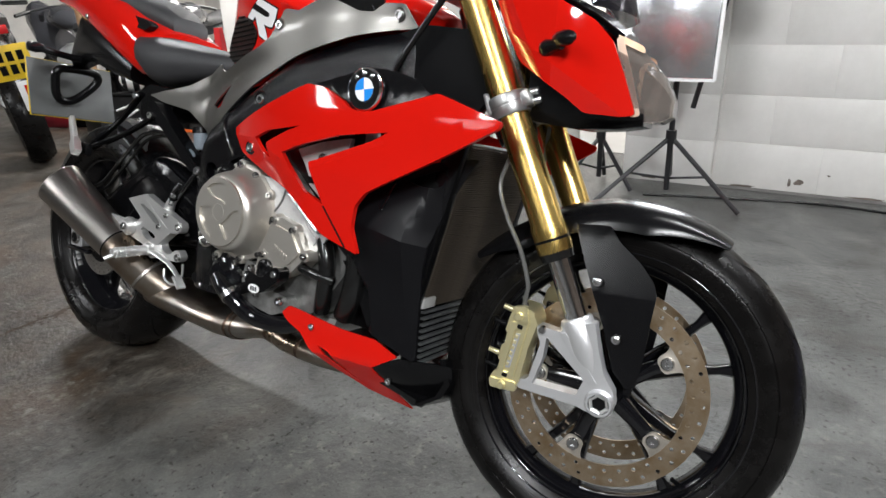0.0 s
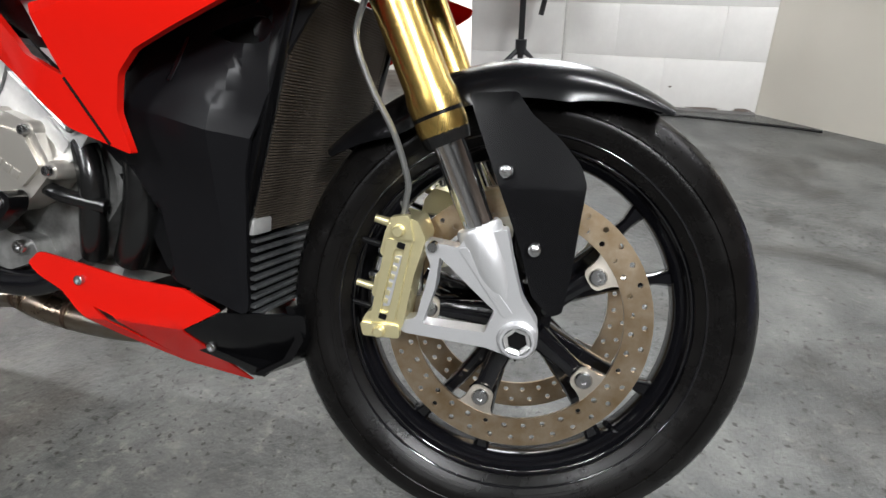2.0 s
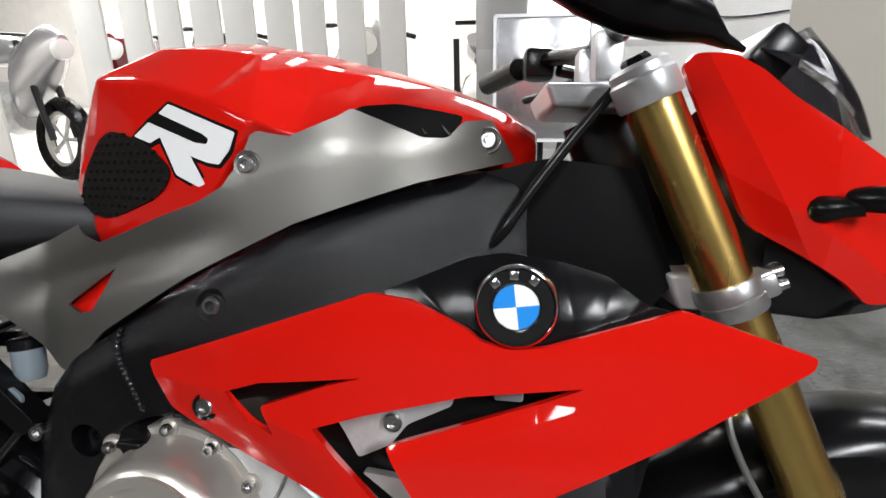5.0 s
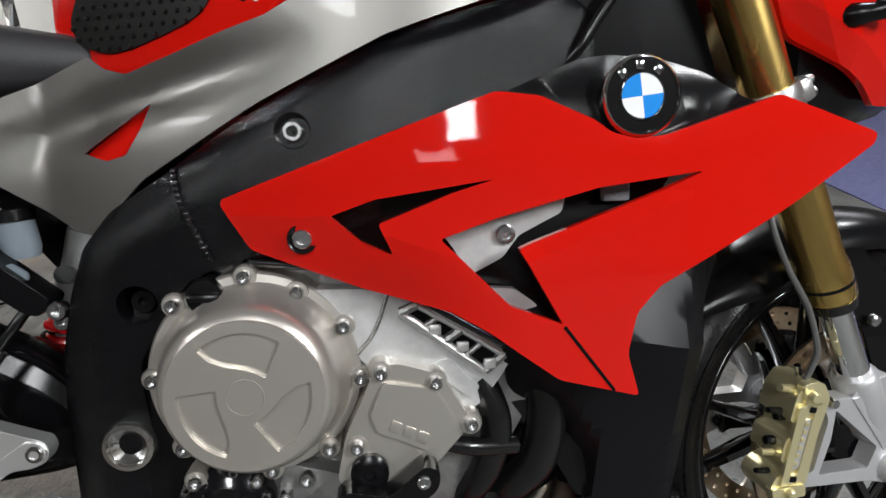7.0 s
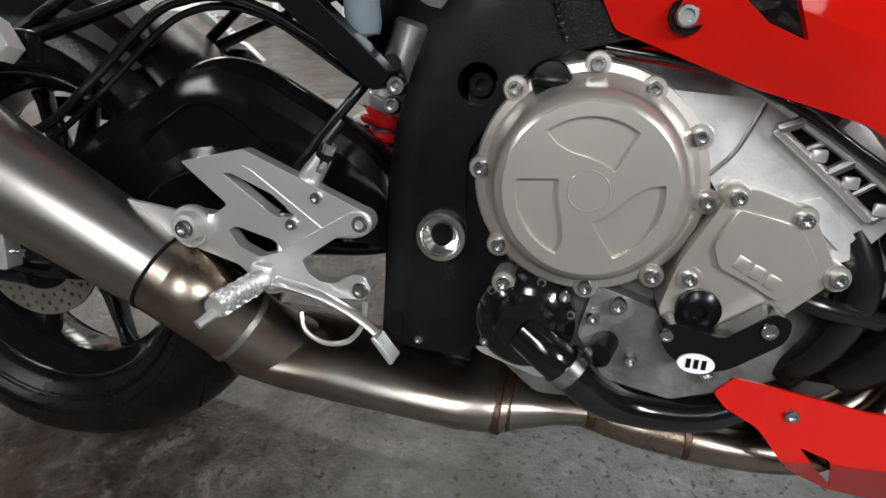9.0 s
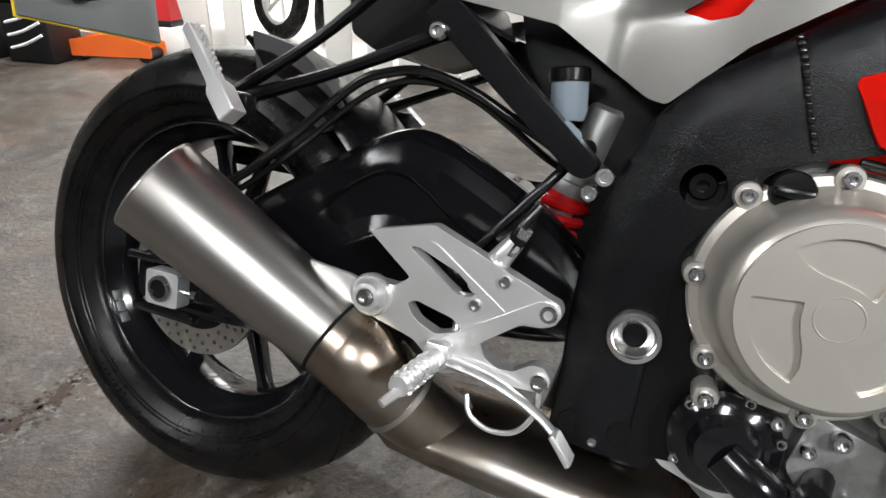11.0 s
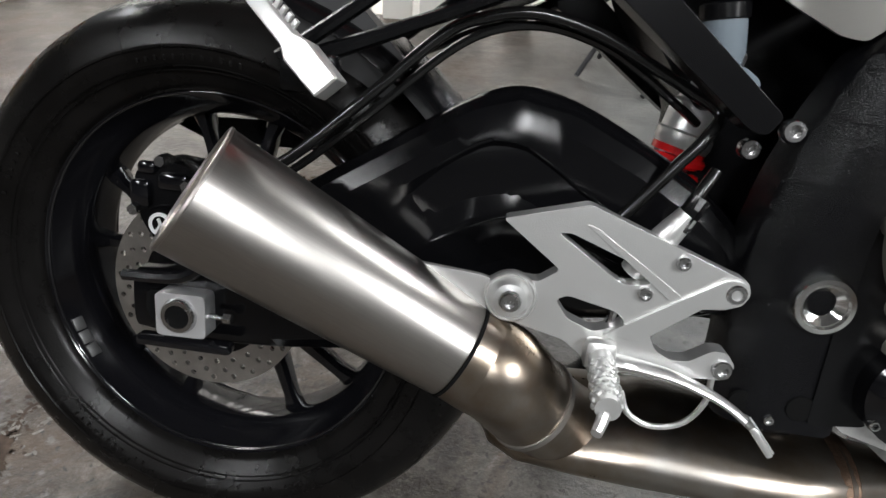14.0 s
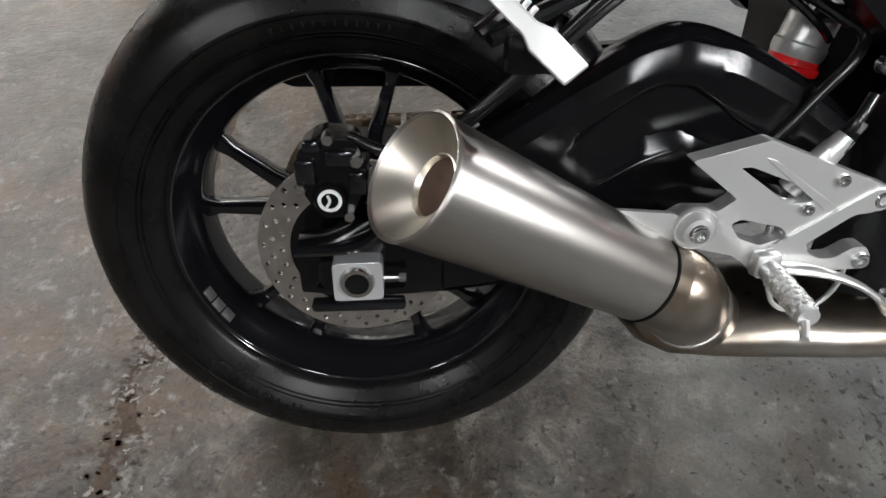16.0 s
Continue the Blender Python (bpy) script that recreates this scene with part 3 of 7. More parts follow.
def softbox(x, y, z, w, h, turn, tilt, lit=True):
    """A square lamp head with a foil hood and a lit cloth front, on its stand."""
    e = new("softbox_lamp")
    e.matrix_basis = pose(x, y, 0)
    head = pose(0, 0, z, tilt, 0, turn)
    front = [(-w / 2, -0.14, -h / 2), (w / 2, -0.14, -h / 2), (w / 2, -0.14, h / 2), (-w / 2, -0.14, h / 2)]
    back = [(-0.06, 0.2, -0.06), (0.06, 0.2, -0.06), (0.06, 0.2, 0.06), (-0.06, 0.2, 0.06)]
    hood = part("hood", loft([front, back]), FOIL, e, "crinkled silver foil hood", head, 20)
    part("diffuser", block(0, -0.146, 0, w - 0.02, 0.008, h - 0.02, 0.002), DIFFUSER if lit else FOIL, e, "lit white cloth front" if lit else "crinkled silver foil front", head)
    part("rim", join(block(0, -0.14, h / 2, w, 0.02, 0.012), block(0, -0.14, -h / 2, w, 0.02, 0.012), block(w / 2, -0.14, 0, 0.012, 0.02, h), block(-w / 2, -0.14, 0, 0.012, 0.02, h)), WHITE, e, "", head)
    tagged(e, "lit square softbox lamp with a silver hood" if lit else "silver foil reflector on a black tripod", "softbox", "photo lamps")
    return e


box = softbox(1.06, 2.10, 0.79, 0.36, 0.46, 0, -4, False)
tripod(box, 0.36, 0.30, 0.62)
high = softbox(1.285, 2.16, 1.295, 0.52, 0.74, -8, -6)
part("boom", sweep([(0, 0.1, 0.0), (-0.16, 0.02, -0.9)], 0.012, 8, 1, smooth=False), STANDM, high, m=pose(0, 0, 1.32))
area("softbox_glow", (1.29, 1.90, 1.32), (1.2, 0.4, 0.5), 0.5, 0.7, 20, (0.93, 0.97, 1.0))

stand2 = new("light_stand")
stand2.matrix_basis = pose(0.70, 2.20, 0)
tripod(stand2, 0.20, 0.26, 0.95)
part("clamp_knob", lathe([(0, -0.02), (0.016, -0.02), (0.018, 0.0), (0.012, 0.02), (0, 0.02)], 12, (0.03, -0.02, 0.30), (1, 0, 0)), WINE, stand2, "dark red clamp knob")
tagged(stand2, "bare black tripod light stand by the white pier", "light stand", "light stands")

cable = part("wall_cable", sweep([(1.25, 2.443, 1.12), (1.6, 2.441, 1.04), (1.85, 2.441, 1.01), (2.07, 2.441, 1.03)], 0.004, 6, 6), HOSE)
tagged(cable, "thin grey cable sagging along the white wall", "cable")
lead = part("floor_cable", sweep([(0.95, 2.12, 0.006), (1.3, 2.22, 0.006), (1.7, 2.3, 0.006), (2.1, 2.25, 0.006), (2.3, 2.2, 0.006)], 0.006, 6, 6), HOSE)
tagged(lead, "black power lead lying on the floor", "cable")


# ---- other machines and clutter in the background ----
def wheel_simple(e, x, r, w, rim):
    part("tyre", lathe([(r - 0.10, -w * 0.42), (r - 0.03, -w * 0.5), (r, -w * 0.2), (r, w * 0.2), (r - 0.03, w * 0.5), (r - 0.10, w * 0.42)], 28, (x, 0, r), closed=True), RUBBER, e)
    part("rim", lathe([(r - 0.10, -0.03), (r - 0.125, -0.02), (r - 0.125, 0.02), (r - 0.10, 0.03)], 28, (x, 0, r), closed=True), rim, e)
    for k in range(5):
        a = 2 * math.pi * k / 5
        part("spoke", sweep([(x, 0, r), (x + math.cos(a) * (r - 0.11), 0, r + math.sin(a) * (r - 0.11))], 0.016, 6, 1, smooth=False), rim, e)


def parked_bike(x, y, heading, paint, rim, label):
    e = new("parked_motorcycle")
    e.matrix_basis = pose(x, y, 0.0, -7, 0, heading)
    wheel_simple(e, 0, 0.31, 0.16, rim)
    wheel_simple(e, 1.42, 0.30, 0.11, rim)

    def ring(cx, cz, hw, hh):
        return [(cx, hw * math.cos(a), cz + hh * math.sin(a)) for a in [2 * math.pi * k / 14 for k in range(14)]]
    part("tank", loft([ring(0.55, 0.86, 0.05, 0.04), ring(0.65, 0.90, 0.13, 0.10), ring(0.85, 0.93, 0.15, 0.12), ring(1.02, 0.92, 0.10, 0.08), ring(1.1, 0.9, 0.03, 0.03)]), paint, e)
    part("seat", loft([ring(-0.25, 0.93, 0.05, 0.02), ring(-0.1, 0.92, 0.11, 0.05), ring(0.2, 0.86, 0.13, 0.05), ring(0.5, 0.84, 0.12, 0.06), ring(0.6, 0.85, 0.04, 0.03)]), SEATM, e)
    part("tail", loft([ring(-0.38, 0.88, 0.03, 0.02), ring(-0.2, 0.85, 0.09, 0.05), ring(0.1, 0.78, 0.12, 0.06), ring(0.4, 0.74, 0.10, 0.06)]), paint, e)
    part("engine", loft([ring(0.45, 0.45, 0.12, 0.14), ring(0.6, 0.5, 0.2, 0.2), ring(0.9, 0.5, 0.2, 0.2), ring(1.02, 0.5, 0.14, 0.16)]), CAST, e)
    part("fairing", loft([ring(1.0, 0.62, 0.12, 0.2), ring(1.15, 0.75, 0.2, 0.26), ring(1.35, 0.92, 0.15, 0.18), ring(1.5, 0.95, 0.05, 0.08)]), paint, e)
    for s in (-1, 1):
        part("fork_leg", sweep([(1.42, s * 0.09, 0.3), (1.1, s * 0.09, 0.98)], 0.025, 8, 1, smooth=False), STANDM, e)
        part("grip", sweep([(1.06, s * 0.2, 1.02), (1.0, s * 0.36, 1.0)], 0.017, 8, 1, smooth=False), HOSE, e)
    part("handlebar", sweep([(1.06, -0.22, 1.02), (1.1, 0, 1.03), (1.06, 0.22, 1.02)], 0.012, 8, 4), STANDM, e)
    part("swingarm", sweep([(0, -0.1, 0.31), (0.45, -0.1, 0.4)], 0.03, 8, 1, smooth=False), STANDM, e)
    part("silencer", sweep([(0.5, -0.16, 0.25), (0.2, -0.17, 0.36), (-0.1, -0.17, 0.46)], [0.03, 0.055, 0.06], 12, 4), STEEL, e)
    part("headlamp", lathe([(0, 0.05), (0.07, 0.04), (0.08, 0), (0.03, -0.08)], 16, (1.47, 0, 0.93), (1, 0, 0)), ENAMEL_W, e)
    tagged(e, label, "motorcycle", "parked motorcycles")
    return e


SILVERP = mat("silver_bike_paint", (0.5, 0.5, 0.52), 0.25, 0.6, 0.5)
WINEP = mat("dark_red_bike_paint", (0.18, 0.012, 0.02), 0.2, coat=0.8)
WHITEP = mat("white_bike_paint", (0.7, 0.7, 0.7), 0.25, coat=0.8)
parked_bike(-3.75, 3.95, -18, SILVERP, PALE_RIM, "parked silver motorcycle with pale wheels")
parked_bike(-2.5, 4.9, -70, WINEP, PALE_RIM, "parked dark red motorcycle behind the screen")
parked_bike(-1.5, 4.7, -75, PARKED, PALE_RIM, "parked black motorcycle behind the screen")
parked_bike(-0.6, 4.8, -72, WHITEP, STANDM, "parked white motorcycle behind the screen")
parked_bike(-5.2, 4.6, -60, PARKED, PALE_RIM, "parked black motorcycle with pale wheels")
parked_bike(-3.9, 2.62, 176, PARKED, STANDM, "parked black motorcycle among the boxes")
parked_bike(0.4, 5.2, -75, PARKED, STANDM, "parked black motorcycle behind the screen")
tail_bike = parked_bike(-2.88, 1.22, 160, PARKED, STANDM, "black motorcycle parked with its rear wheel and yellow plate showing")
part("number_plate", block(-0.40, 0, 0.675, 0.006, 0.26, 0.20, 0.002), YELLOW, tail_bike, "yellow rear plate")
part("rear_lamp", block(-0.41, 0, 0.86, 0.03, 0.14, 0.05, 0.008), REDANO, tail_bike)
for k in range(4):
    part("plate_bar", block(-0.405, 0.085 - 0.055 * k, 0.710, 0.004, 0.035, 0.055), DARK, tail_bike)
    part("plate_bar", block(-0.405, 0.085 - 0.055 * k, 0.635, 0.004, 0.035, 0.055), DARK, tail_bike)

# a learner's square below the plate
square = part("learner_square", block(-0.402, -0.09, 0.475, 0.004, 0.178, 0.178, 0.004), WHITE, tail_bike, "white learner square with a red letter")
part("letter", join(block(-0.4055, -0.052, 0.478, 0.003, 0.034, 0.118), block(-0.4055, -0.103, 0.434, 0.003, 0.068, 0.030)), REDANO, square)
post = part("wooden_post", sweep([(0, 0, 0.16), (0.01, 0, 0.7), (0.0, 0.0, 1.45)], [0.036, 0.033, 0.030], 14, 4), mat("worn_brown_wood", (0.30, 0.17, 0.085), 0.5, var=0.45, var_scale=9, stretch=(6, 6, 0.5), bump=0.2, bump_scale=60), None, "", pose(-3.41, 1.98, 0.0))
part("foot_block", block(0, 0.01, 0.10, 0.24, 0.22, 0.20, 0.02), STANDM, post, "black foot block")
tagged(post, "brown wooden post standing in a black foot block", "post")
tin = new("striped_helmet")
tin.matrix_basis = pose(-3.05, 2.08, 0.348, 0, 0, -35)
for k in range(6):
    r0, r1 = 0.098 * math.sin(math.pi * (0.06 + 0.88 * k / 6)), 0.098 * math.sin(math.pi * (0.06 + 0.88 * (k + 1) / 6))
    z0, z1 = 0.098 - 0.098 * math.cos(math.pi * (0.06 + 0.88 * k / 6)), 0.098 - 0.098 * math.cos(math.pi * (0.06 + 0.88 * (k + 1) / 6))
    part("band", lathe([(0, z0), (r0, z0), (r1, z1), (0, z1)], 20, (0, 0.10, 0.10), (0, -1, 0)), WHITE if k % 2 else STANDM, tin, "white band" if k % 2 else "black band", pose(0, 0, 0))
tagged(tin, "black and white striped helmet on a dark crate", "helmet")
crate = new("crate")
crate.matrix_basis = pose(-3.05, 2.10, 0, 0, 0, 12)
part("body", block(0, 0, 0.165, 0.30, 0.26, 0.33, 0.012), STANDM, crate)
part("rim", block(0, 0, 0.336, 0.32, 0.28, 0.024, 0.006), DARK, crate)
for k in range(3):
    part("stripe", sweep([(-0.11, -0.135, 0.08 + 0.07 * k), (0.0, -0.137, 0.11 + 0.07 * k), (0.11, -0.135, 0.16 + 0.07 * k)], 0.009, 8, 4), WHITE, crate, "pale curved stripe")
tagged(crate, "dark plastic crate with pale stripes", "crate")
plinth = part("plinth", block(0, 0, 0.09, 0.34, 0.22, 0.18, 0.006), SLAT, None, "", pose(-2.56, 2.62, 0, 0, 0, 4))
tagged(plinth, "low white painted block beside the screen", "block")
cone = new("warning_stand")
cone.matrix_basis = pose(-2.56, 2.58, 0.18, 0, 0, 10)
part("foot", block(0, 0, 0.02, 0.15, 0.14, 0.04, 0.008), STANDM, cone, "black foot")
part("body", loft([[(x * k, y * k, z) for x, y in ((-0.075, -0.06), (0.075, -0.06), (0.075, 0.06), (-0.075, 0.06))] for z, k in ((0.04, 1.0), (0.30, 0.55), (0.62, 0.35))]), WINEB, cone, "red body", None, 30)
part("band", loft([[(x * k, y * k, z) for x, y in ((-0.077, -0.062), (0.077, -0.062), (0.077, 0.062), (-0.077, 0.062))] for z, k in ((0.20, 0.76), (0.27, 0.63))]), WHITE, cone, "white band", None, 30)
tagged(cone, "red and white stand on a black foot", "warning stand")

jack = new("floor_jack")
jack.matrix_basis = pose(-2.72, 2.32, 0, 0, 0, 20)
part("side_plate", prism([(-0.25, 0.03), (0.25, 0.03), (0.25, 0.1), (0.05, 0.17), (-0.25, 0.12)], -0.1, -0.09), ORANGE, jack)
part("side_plate", prism([(-0.25, 0.03), (0.25, 0.03), (0.25, 0.1), (0.05, 0.17), (-0.25, 0.12)], 0.09, 0.1), ORANGE, jack)
part("arm", sweep([(-0.15, 0, 0.1), (0.22, 0, 0.2)], 0.03, 8, 1, smooth=False), ORANGE, jack)
part("saddle", lathe([(0.05, 0.19), (0.05, 0.22)], 16, (0.22, 0, 0), (0, 0, 1)), STANDM, jack)
for sx in (-0.2, 0.2):
    part("castor", lathe([(0.035, -0.09), (0.035, 0.09)], 16, (sx, 0, 0.035)), STANDM, jack)
tagged(jack, "orange trolley jack on the garage floor", "jack")
for x, y, s, m_ in ((-3.62, 2.20, 0.26, STANDM), (-3.95, 2.25, 0.34, DARK), (-4.25, 2.1, 0.28, WINE), (-3.27, 2.22, 0.22, STANDM)):
    c = new("storage_box")
    c.matrix_basis = pose(x, y, 0, 0, 0, 15)
    part("body", block(0, 0, s * 0.3, s, s * 0.8, s * 0.6, 0.015), m_, c)
    part("lid", block(0, 0, s * 0.63, s * 1.04, s * 0.84, 0.03, 0.008), WINEB if s == 0.22 else STANDM, c)
    tagged(c, "black storage box with a red lid" if s == 0.22 else "dark plastic storage box on the floor", "box", "storage boxes")
spare = new("spare_wheel")
spare.matrix_basis = pose(-3.3, 2.9, 0.0, 0, 0, -10)
wheel_simple(spare, 0, 0.29, 0.13, PALE_RIM)
tagged(spare, "loose spare wheel with pale rim standing by the wall", "wheel")


# ---- the motorcycle: its own frame has x ahead, y to its left, z up; it leans on its side stand ----
BIKE = new("motorcycle")
BIKE.matrix_basis = pose(0, 0, 0.003, -15.83, 0.545, 0)
tagged(BIKE, "red and grey naked sports motorcycle leaning on its side stand", "motorcycle")
FRONT = Matrix.Translation((1.441, 0.025, 0.303)) @ pose(0, 0, 0, 3, 0, 6)
FRONT_WHEEL = Matrix.Translation((1.426, 0.020, 0.303)) @ pose(0, 0, 0, -4, 0, 0) @ pose(0, 0, 0, 0, 0, 9)


CLEAR_GL = mat("lacquered_black_lip", (0.006, 0.006, 0.007), 0.10, coat=1.0)


def tyre_bm(R, half, bead_w, n=96):
    """A low sidewall up to a sharp shoulder, then a round crown."""
    k = half
    if half > 0.08:
        prof = [(0.221, -bead_w), (0.230, -bead_w - 0.006), (0.247, -0.96 * k), (0.257, -k), (0.259, -0.992 * k), (R - 0.046, -0.965 * k), (R - 0.030, -0.87 * k), (R - 0.016, -0.66 * k), (R - 0.006, -0.40 * k), (R - 0.0015, -0.2 * k), (R, 0.0)]
    else:
        prof = [(0.221, -bead_w), (0.229, -bead_w - 0.004), (0.243, -0.97 * k), (0.252, -k), (0.2535, -0.99 * k), (R - 0.034, -0.95 * k), (R - 0.016, -0.72 * k), (R - 0.005, -0.40 * k), (R - 0.001, -0.18 * k), (R, 0.0)]
    prof = prof + [(r, -y) for r, y in prof[-2::-1]]
    return lathe(prof + [(0.214, bead_w * 0.9), (0.214, -bead_w * 0.9)], n, closed=True)


def rim_bm(w, well, n=96):
    """A cast rim: rolled lips and a deep well."""
    a = [(0.228, -w), (0.230, -w + 0.004), (0.216, -w + 0.010), (0.213, -0.3 * w)]
    b = [(0.2235, -w), (0.2205, -w + 0.002), (0.2185, -w + 0.006), (0.214, -w + 0.009), (0.210, -w + 0.016), (well + 0.012, -0.55 * w), (well + 0.003, -0.42 * w), (well, -0.3 * w)]
    return lathe(a + [(r, -y) for r, y in a[::-1]] + [(r, -y) for r, y in b] + b[::-1], n, closed=True)


def spoke_bm(a0, a1, r0, r1, w0, w1, d0, d1, y=0.0):
    """A tapering cast spoke from the hub to the rim."""
    rings = []
    for u in (0, 0.15, 0.5, 0.85, 1.0):
        a, r = radians(a0 + (a1 - a0) * u), r0 + (r1 - r0) * u
        w = w0 + (w1 - w0) * u + (0.012 if u == 1.0 else 0)
        d = d0 + (d1 - d0) * u
        c, t = Vector((math.cos(a) * r, y, math.sin(a) * r)), Vector((-math.sin(a), 0, math.cos(a)))
        Y = Vector((0, 1, 0))
        rings.append([c + t * (w / 2 * x) + Y * (d / 2 * z) for x, z in ((-1, -0.6), (-0.6, -1), (0.6, -1), (1, -0.6), (1, 0.6), (0.6, 1), (-0.6, 1), (-1, 0.6))])
    return loft(rings)


def ring_holes(r_out, r_in, rows, n, hr):
    """Loops of a drilled brake disc: rim, bore and holes."""
    circ = lambda cx, cz, r, k: [(cx + r * math.cos(2 * math.pi * i / k), cz + r * math.sin(2 * math.pi * i / k)) for i in range(k)]
    loops = [circ(0, 0, r_out, 72), circ(0, 0, r_in, 60)]
    for j, rr in enumerate(rows):
        for i in range(n):
            a = 2 * math.pi * (i + 0.37 * j) / n
            loops.append(circ(rr * math.cos(a), rr * math.sin(a), hr, 7))
    return loops


def disc_bm(y, thick, r_out, r_in, rows, n, hr):
    bm = sheet(ring_holes(r_out, r_in, rows, n, hr))
    for v in bm.verts:
        v.co.y = y
    ret = bmesh.ops.extrude_face_region(bm, geom=bm.faces[:])
    for v in [g for g in ret["geom"] if isinstance(g, bmesh.types.BMVert)]:
        v.co.y += thick
    return bm


def slot_bm(R, half, s, length=0.30):
    """One curved tread slot, a shallow dark inlay on the crown of a tyre."""
    bm = bmesh.new()

    def at(a, y):
        k = abs(y) / half
        r = float(np.interp(k, (0, 0.2, 0.40, 0.66, 0.87, 0.965), (R, R - 0.0015, R - 0.006, R - 0.016, R - 0.030, R - 0.046) if half > 0.08 else (R, R - 0.0012, R - 0.005, R - 0.0135, R - 0.028, R - 0.037))) + 0.0007
        return Vector((math.cos(a) * r, y, math.sin(a) * r))
    row = []
    for k in range(12):
        u = k / 11
        w = 0.010 * math.sin(math.pi * min(1, 0.9 * u + 0.14)) + 0.0006
        y, a = s * half * (0.10 + 0.74 * u), length * u * u + 0.12 * u
        row.append((bm.verts.new(at(a - w, y)), bm.verts.new(at(a + w, y))))
    for p, q in zip(row, row[1:]):
        bm.faces.new((p[0], p[1], q[1], q[0]))
    return bm


def wheel(name, label, m, R, half, bead, w, well, pairs, n_slot, hub_r, hub_w):
    hub = join(rim_bm(w, well), lathe([(0, -hub_w), (hub_r * 0.7, -hub_w), (hub_r, -hub_w + 0.01), (hub_r, hub_w - 0.01), (hub_r * 0.7, hub_w), (0, hub_w)], 32))
    ob = part(name, hub, WHEELM, BIKE, label, m, 30)
    tyre = part("tyre", tyre_bm(R, half, bead), RUBBER, ob, "black road tyre with slotted tread", angle=50)
    for s in (-1, 1):
        first = None
        for i in range(n_slot):
            turn = pose(0, 0, 0, 0, 360 * (i + (0.5 if s > 0 else 0)) / n_slot, 0)
            first = again(first, turn) if first else part("tread_slot", slot_bm(R, half, s), DARK, tyre, "", turn, 60)
        for rr, yy in ((0.2335, 0.87), (0.2375, 0.905), (0.2550, 0.994)):
            part("sidewall_ring", lathe([(rr - 0.0009, s * yy * half), (rr, s * (yy * half + 0.0014)), (rr + 0.0009, s * yy * half)], 96, closed=True), RUBBER, tyre)
    # raised marks on the sidewall, too worn to read
    first = None
    rnd = random.Random(5)
    rr = 0.2465
    for a0, n in ((8, 9), (62, 6), (110, 11), (200, 8), (255, 12), (320, 7)):
        for k in range(n):
            turn = pose(0, 0, 0, 0, a0 + (0.010 / rr * 57.3) * k, 0)
            if first is None:
                first = part("sidewall_mark", block(rr, -0.962 * half + 0.0003, 0, 0.0065, 0.0014, 0.0030, 0.0004), RUBBER, tyre, "", turn)
            elif rnd.random() > 0.12:
                again(first, turn)
    for s in (-1, 1):
        for lip_r, lip_y in ((0.2262, w + 0.0006), (0.2118, w - 0.0125)):
            part("rim_lip", lathe([(lip_r + 0.0021 * math.cos(k * math.pi / 4), s * lip_y + 0.0021 * math.sin(k * math.pi / 4)) for k in range(8)], 96, closed=True), CLEAR_GL, ob, "", None, 80)
    for a in pairs:
        for s in (-1, 1):
            part("spoke", spoke_bm(a + 7 * s, a + 14 * s, hub_r * 0.8, well + 0.006, 0.024, 0.012, 0.036, 0.024), BLACK_GL, ob, angle=50)
    return ob


rear = wheel("rear_wheel", "gloss black cast rear wheel with split spokes", pose(0, 0.020, 0.32, 0, 0, -3), 0.320, 0.095, 0.072, 0.072, 0.188, [90 + 72 * k for k in range(5)], 14, 0.05, 0.06)
front = wheel("front_wheel", "gloss black cast front wheel with split spokes", FRONT_WHEEL, 0.2985, 0.060, 0.047, 0.048, 0.196, [33 + 72 * k for k in range(5)], 16, 0.042, 0.055)

# brake discs
for s in (-1, 1):
    d = part("brake_disc", disc_bm(s * 0.065 - 0.0025, 0.005, 0.160, 0.126, (0.135, 0.150), 36, 0.0036), DISC, front, "drilled brake disc, worn to a bronze brown", angle=30)
    for k in range(5):
        a = radians(36 + 72 * k)
        tab = [(0.0955, -0.008), (0.100, -0.0145), (0.112, -0.0165), (0.121, -0.0195), (0.129, -0.028), (0.129, 0.028), (0.121, 0.0195), (0.112, 0.0165), (0.100, 0.0145), (0.0955, 0.008)]
        rot = [(x * math.cos(a) - z * math.sin(a), x * math.sin(a) + z * math.cos(a)) for x, z in tab]
        part("tab", prism(rot, s * 0.065 - 0.002, s * 0.065 + 0.002), DISC_TAB, d)
        part("button", lathe([(0, 0.007), (0.009, 0.007), (0.011, 0.004), (0.011, -0.004), (0.009, -0.007), (0.004, -0.007), (0.004, -0.004), (0, -0.004)], 14, (0.1085 * math.cos(a), s * 0.065, 0.1085 * math.sin(a))), BOLT, d)
        part("hub_arm", spoke_bm(36 + 72 * k, 36 + 72 * k, 0.030, 0.1085, 0.030, 0.020, 0.030, 0.014, s * 0.052), BLACK_GL, front, angle=50)
rdisc = part("brake_disc", disc_bm(-0.082, 0.005, 0.110, 0.074, (0.083, 0.094, 0.103), 26, 0.0033), DISC_R, rear, "drilled steel rear brake disc", angle=30)
part("carrier", lathe([(0.05, -0.08), (0.077, -0.081), (0.077, -0.077), (0.05, -0.07)], 30, closed=True), BLACK_SA, rdisc)
WEIGHT = mat("dull_lead_weight", (0.10, 0.10, 0.10), 0.45, 0.6)
for deg in (203.5, 208.5, 213.5):
    a = radians(deg)
    part("balance_weight", block(0, 0, 0, 0.016, 0.013, 0.004, 0.001), WEIGHT, rear, "", Matrix.Translation((0.2055 * math.cos(a), -0.050, 0.2055 * math.sin(a))) @ pose(0, 0, 0, 0, 90 - deg, 0) @ pose(0, 0, 0, -24, 0, 0))
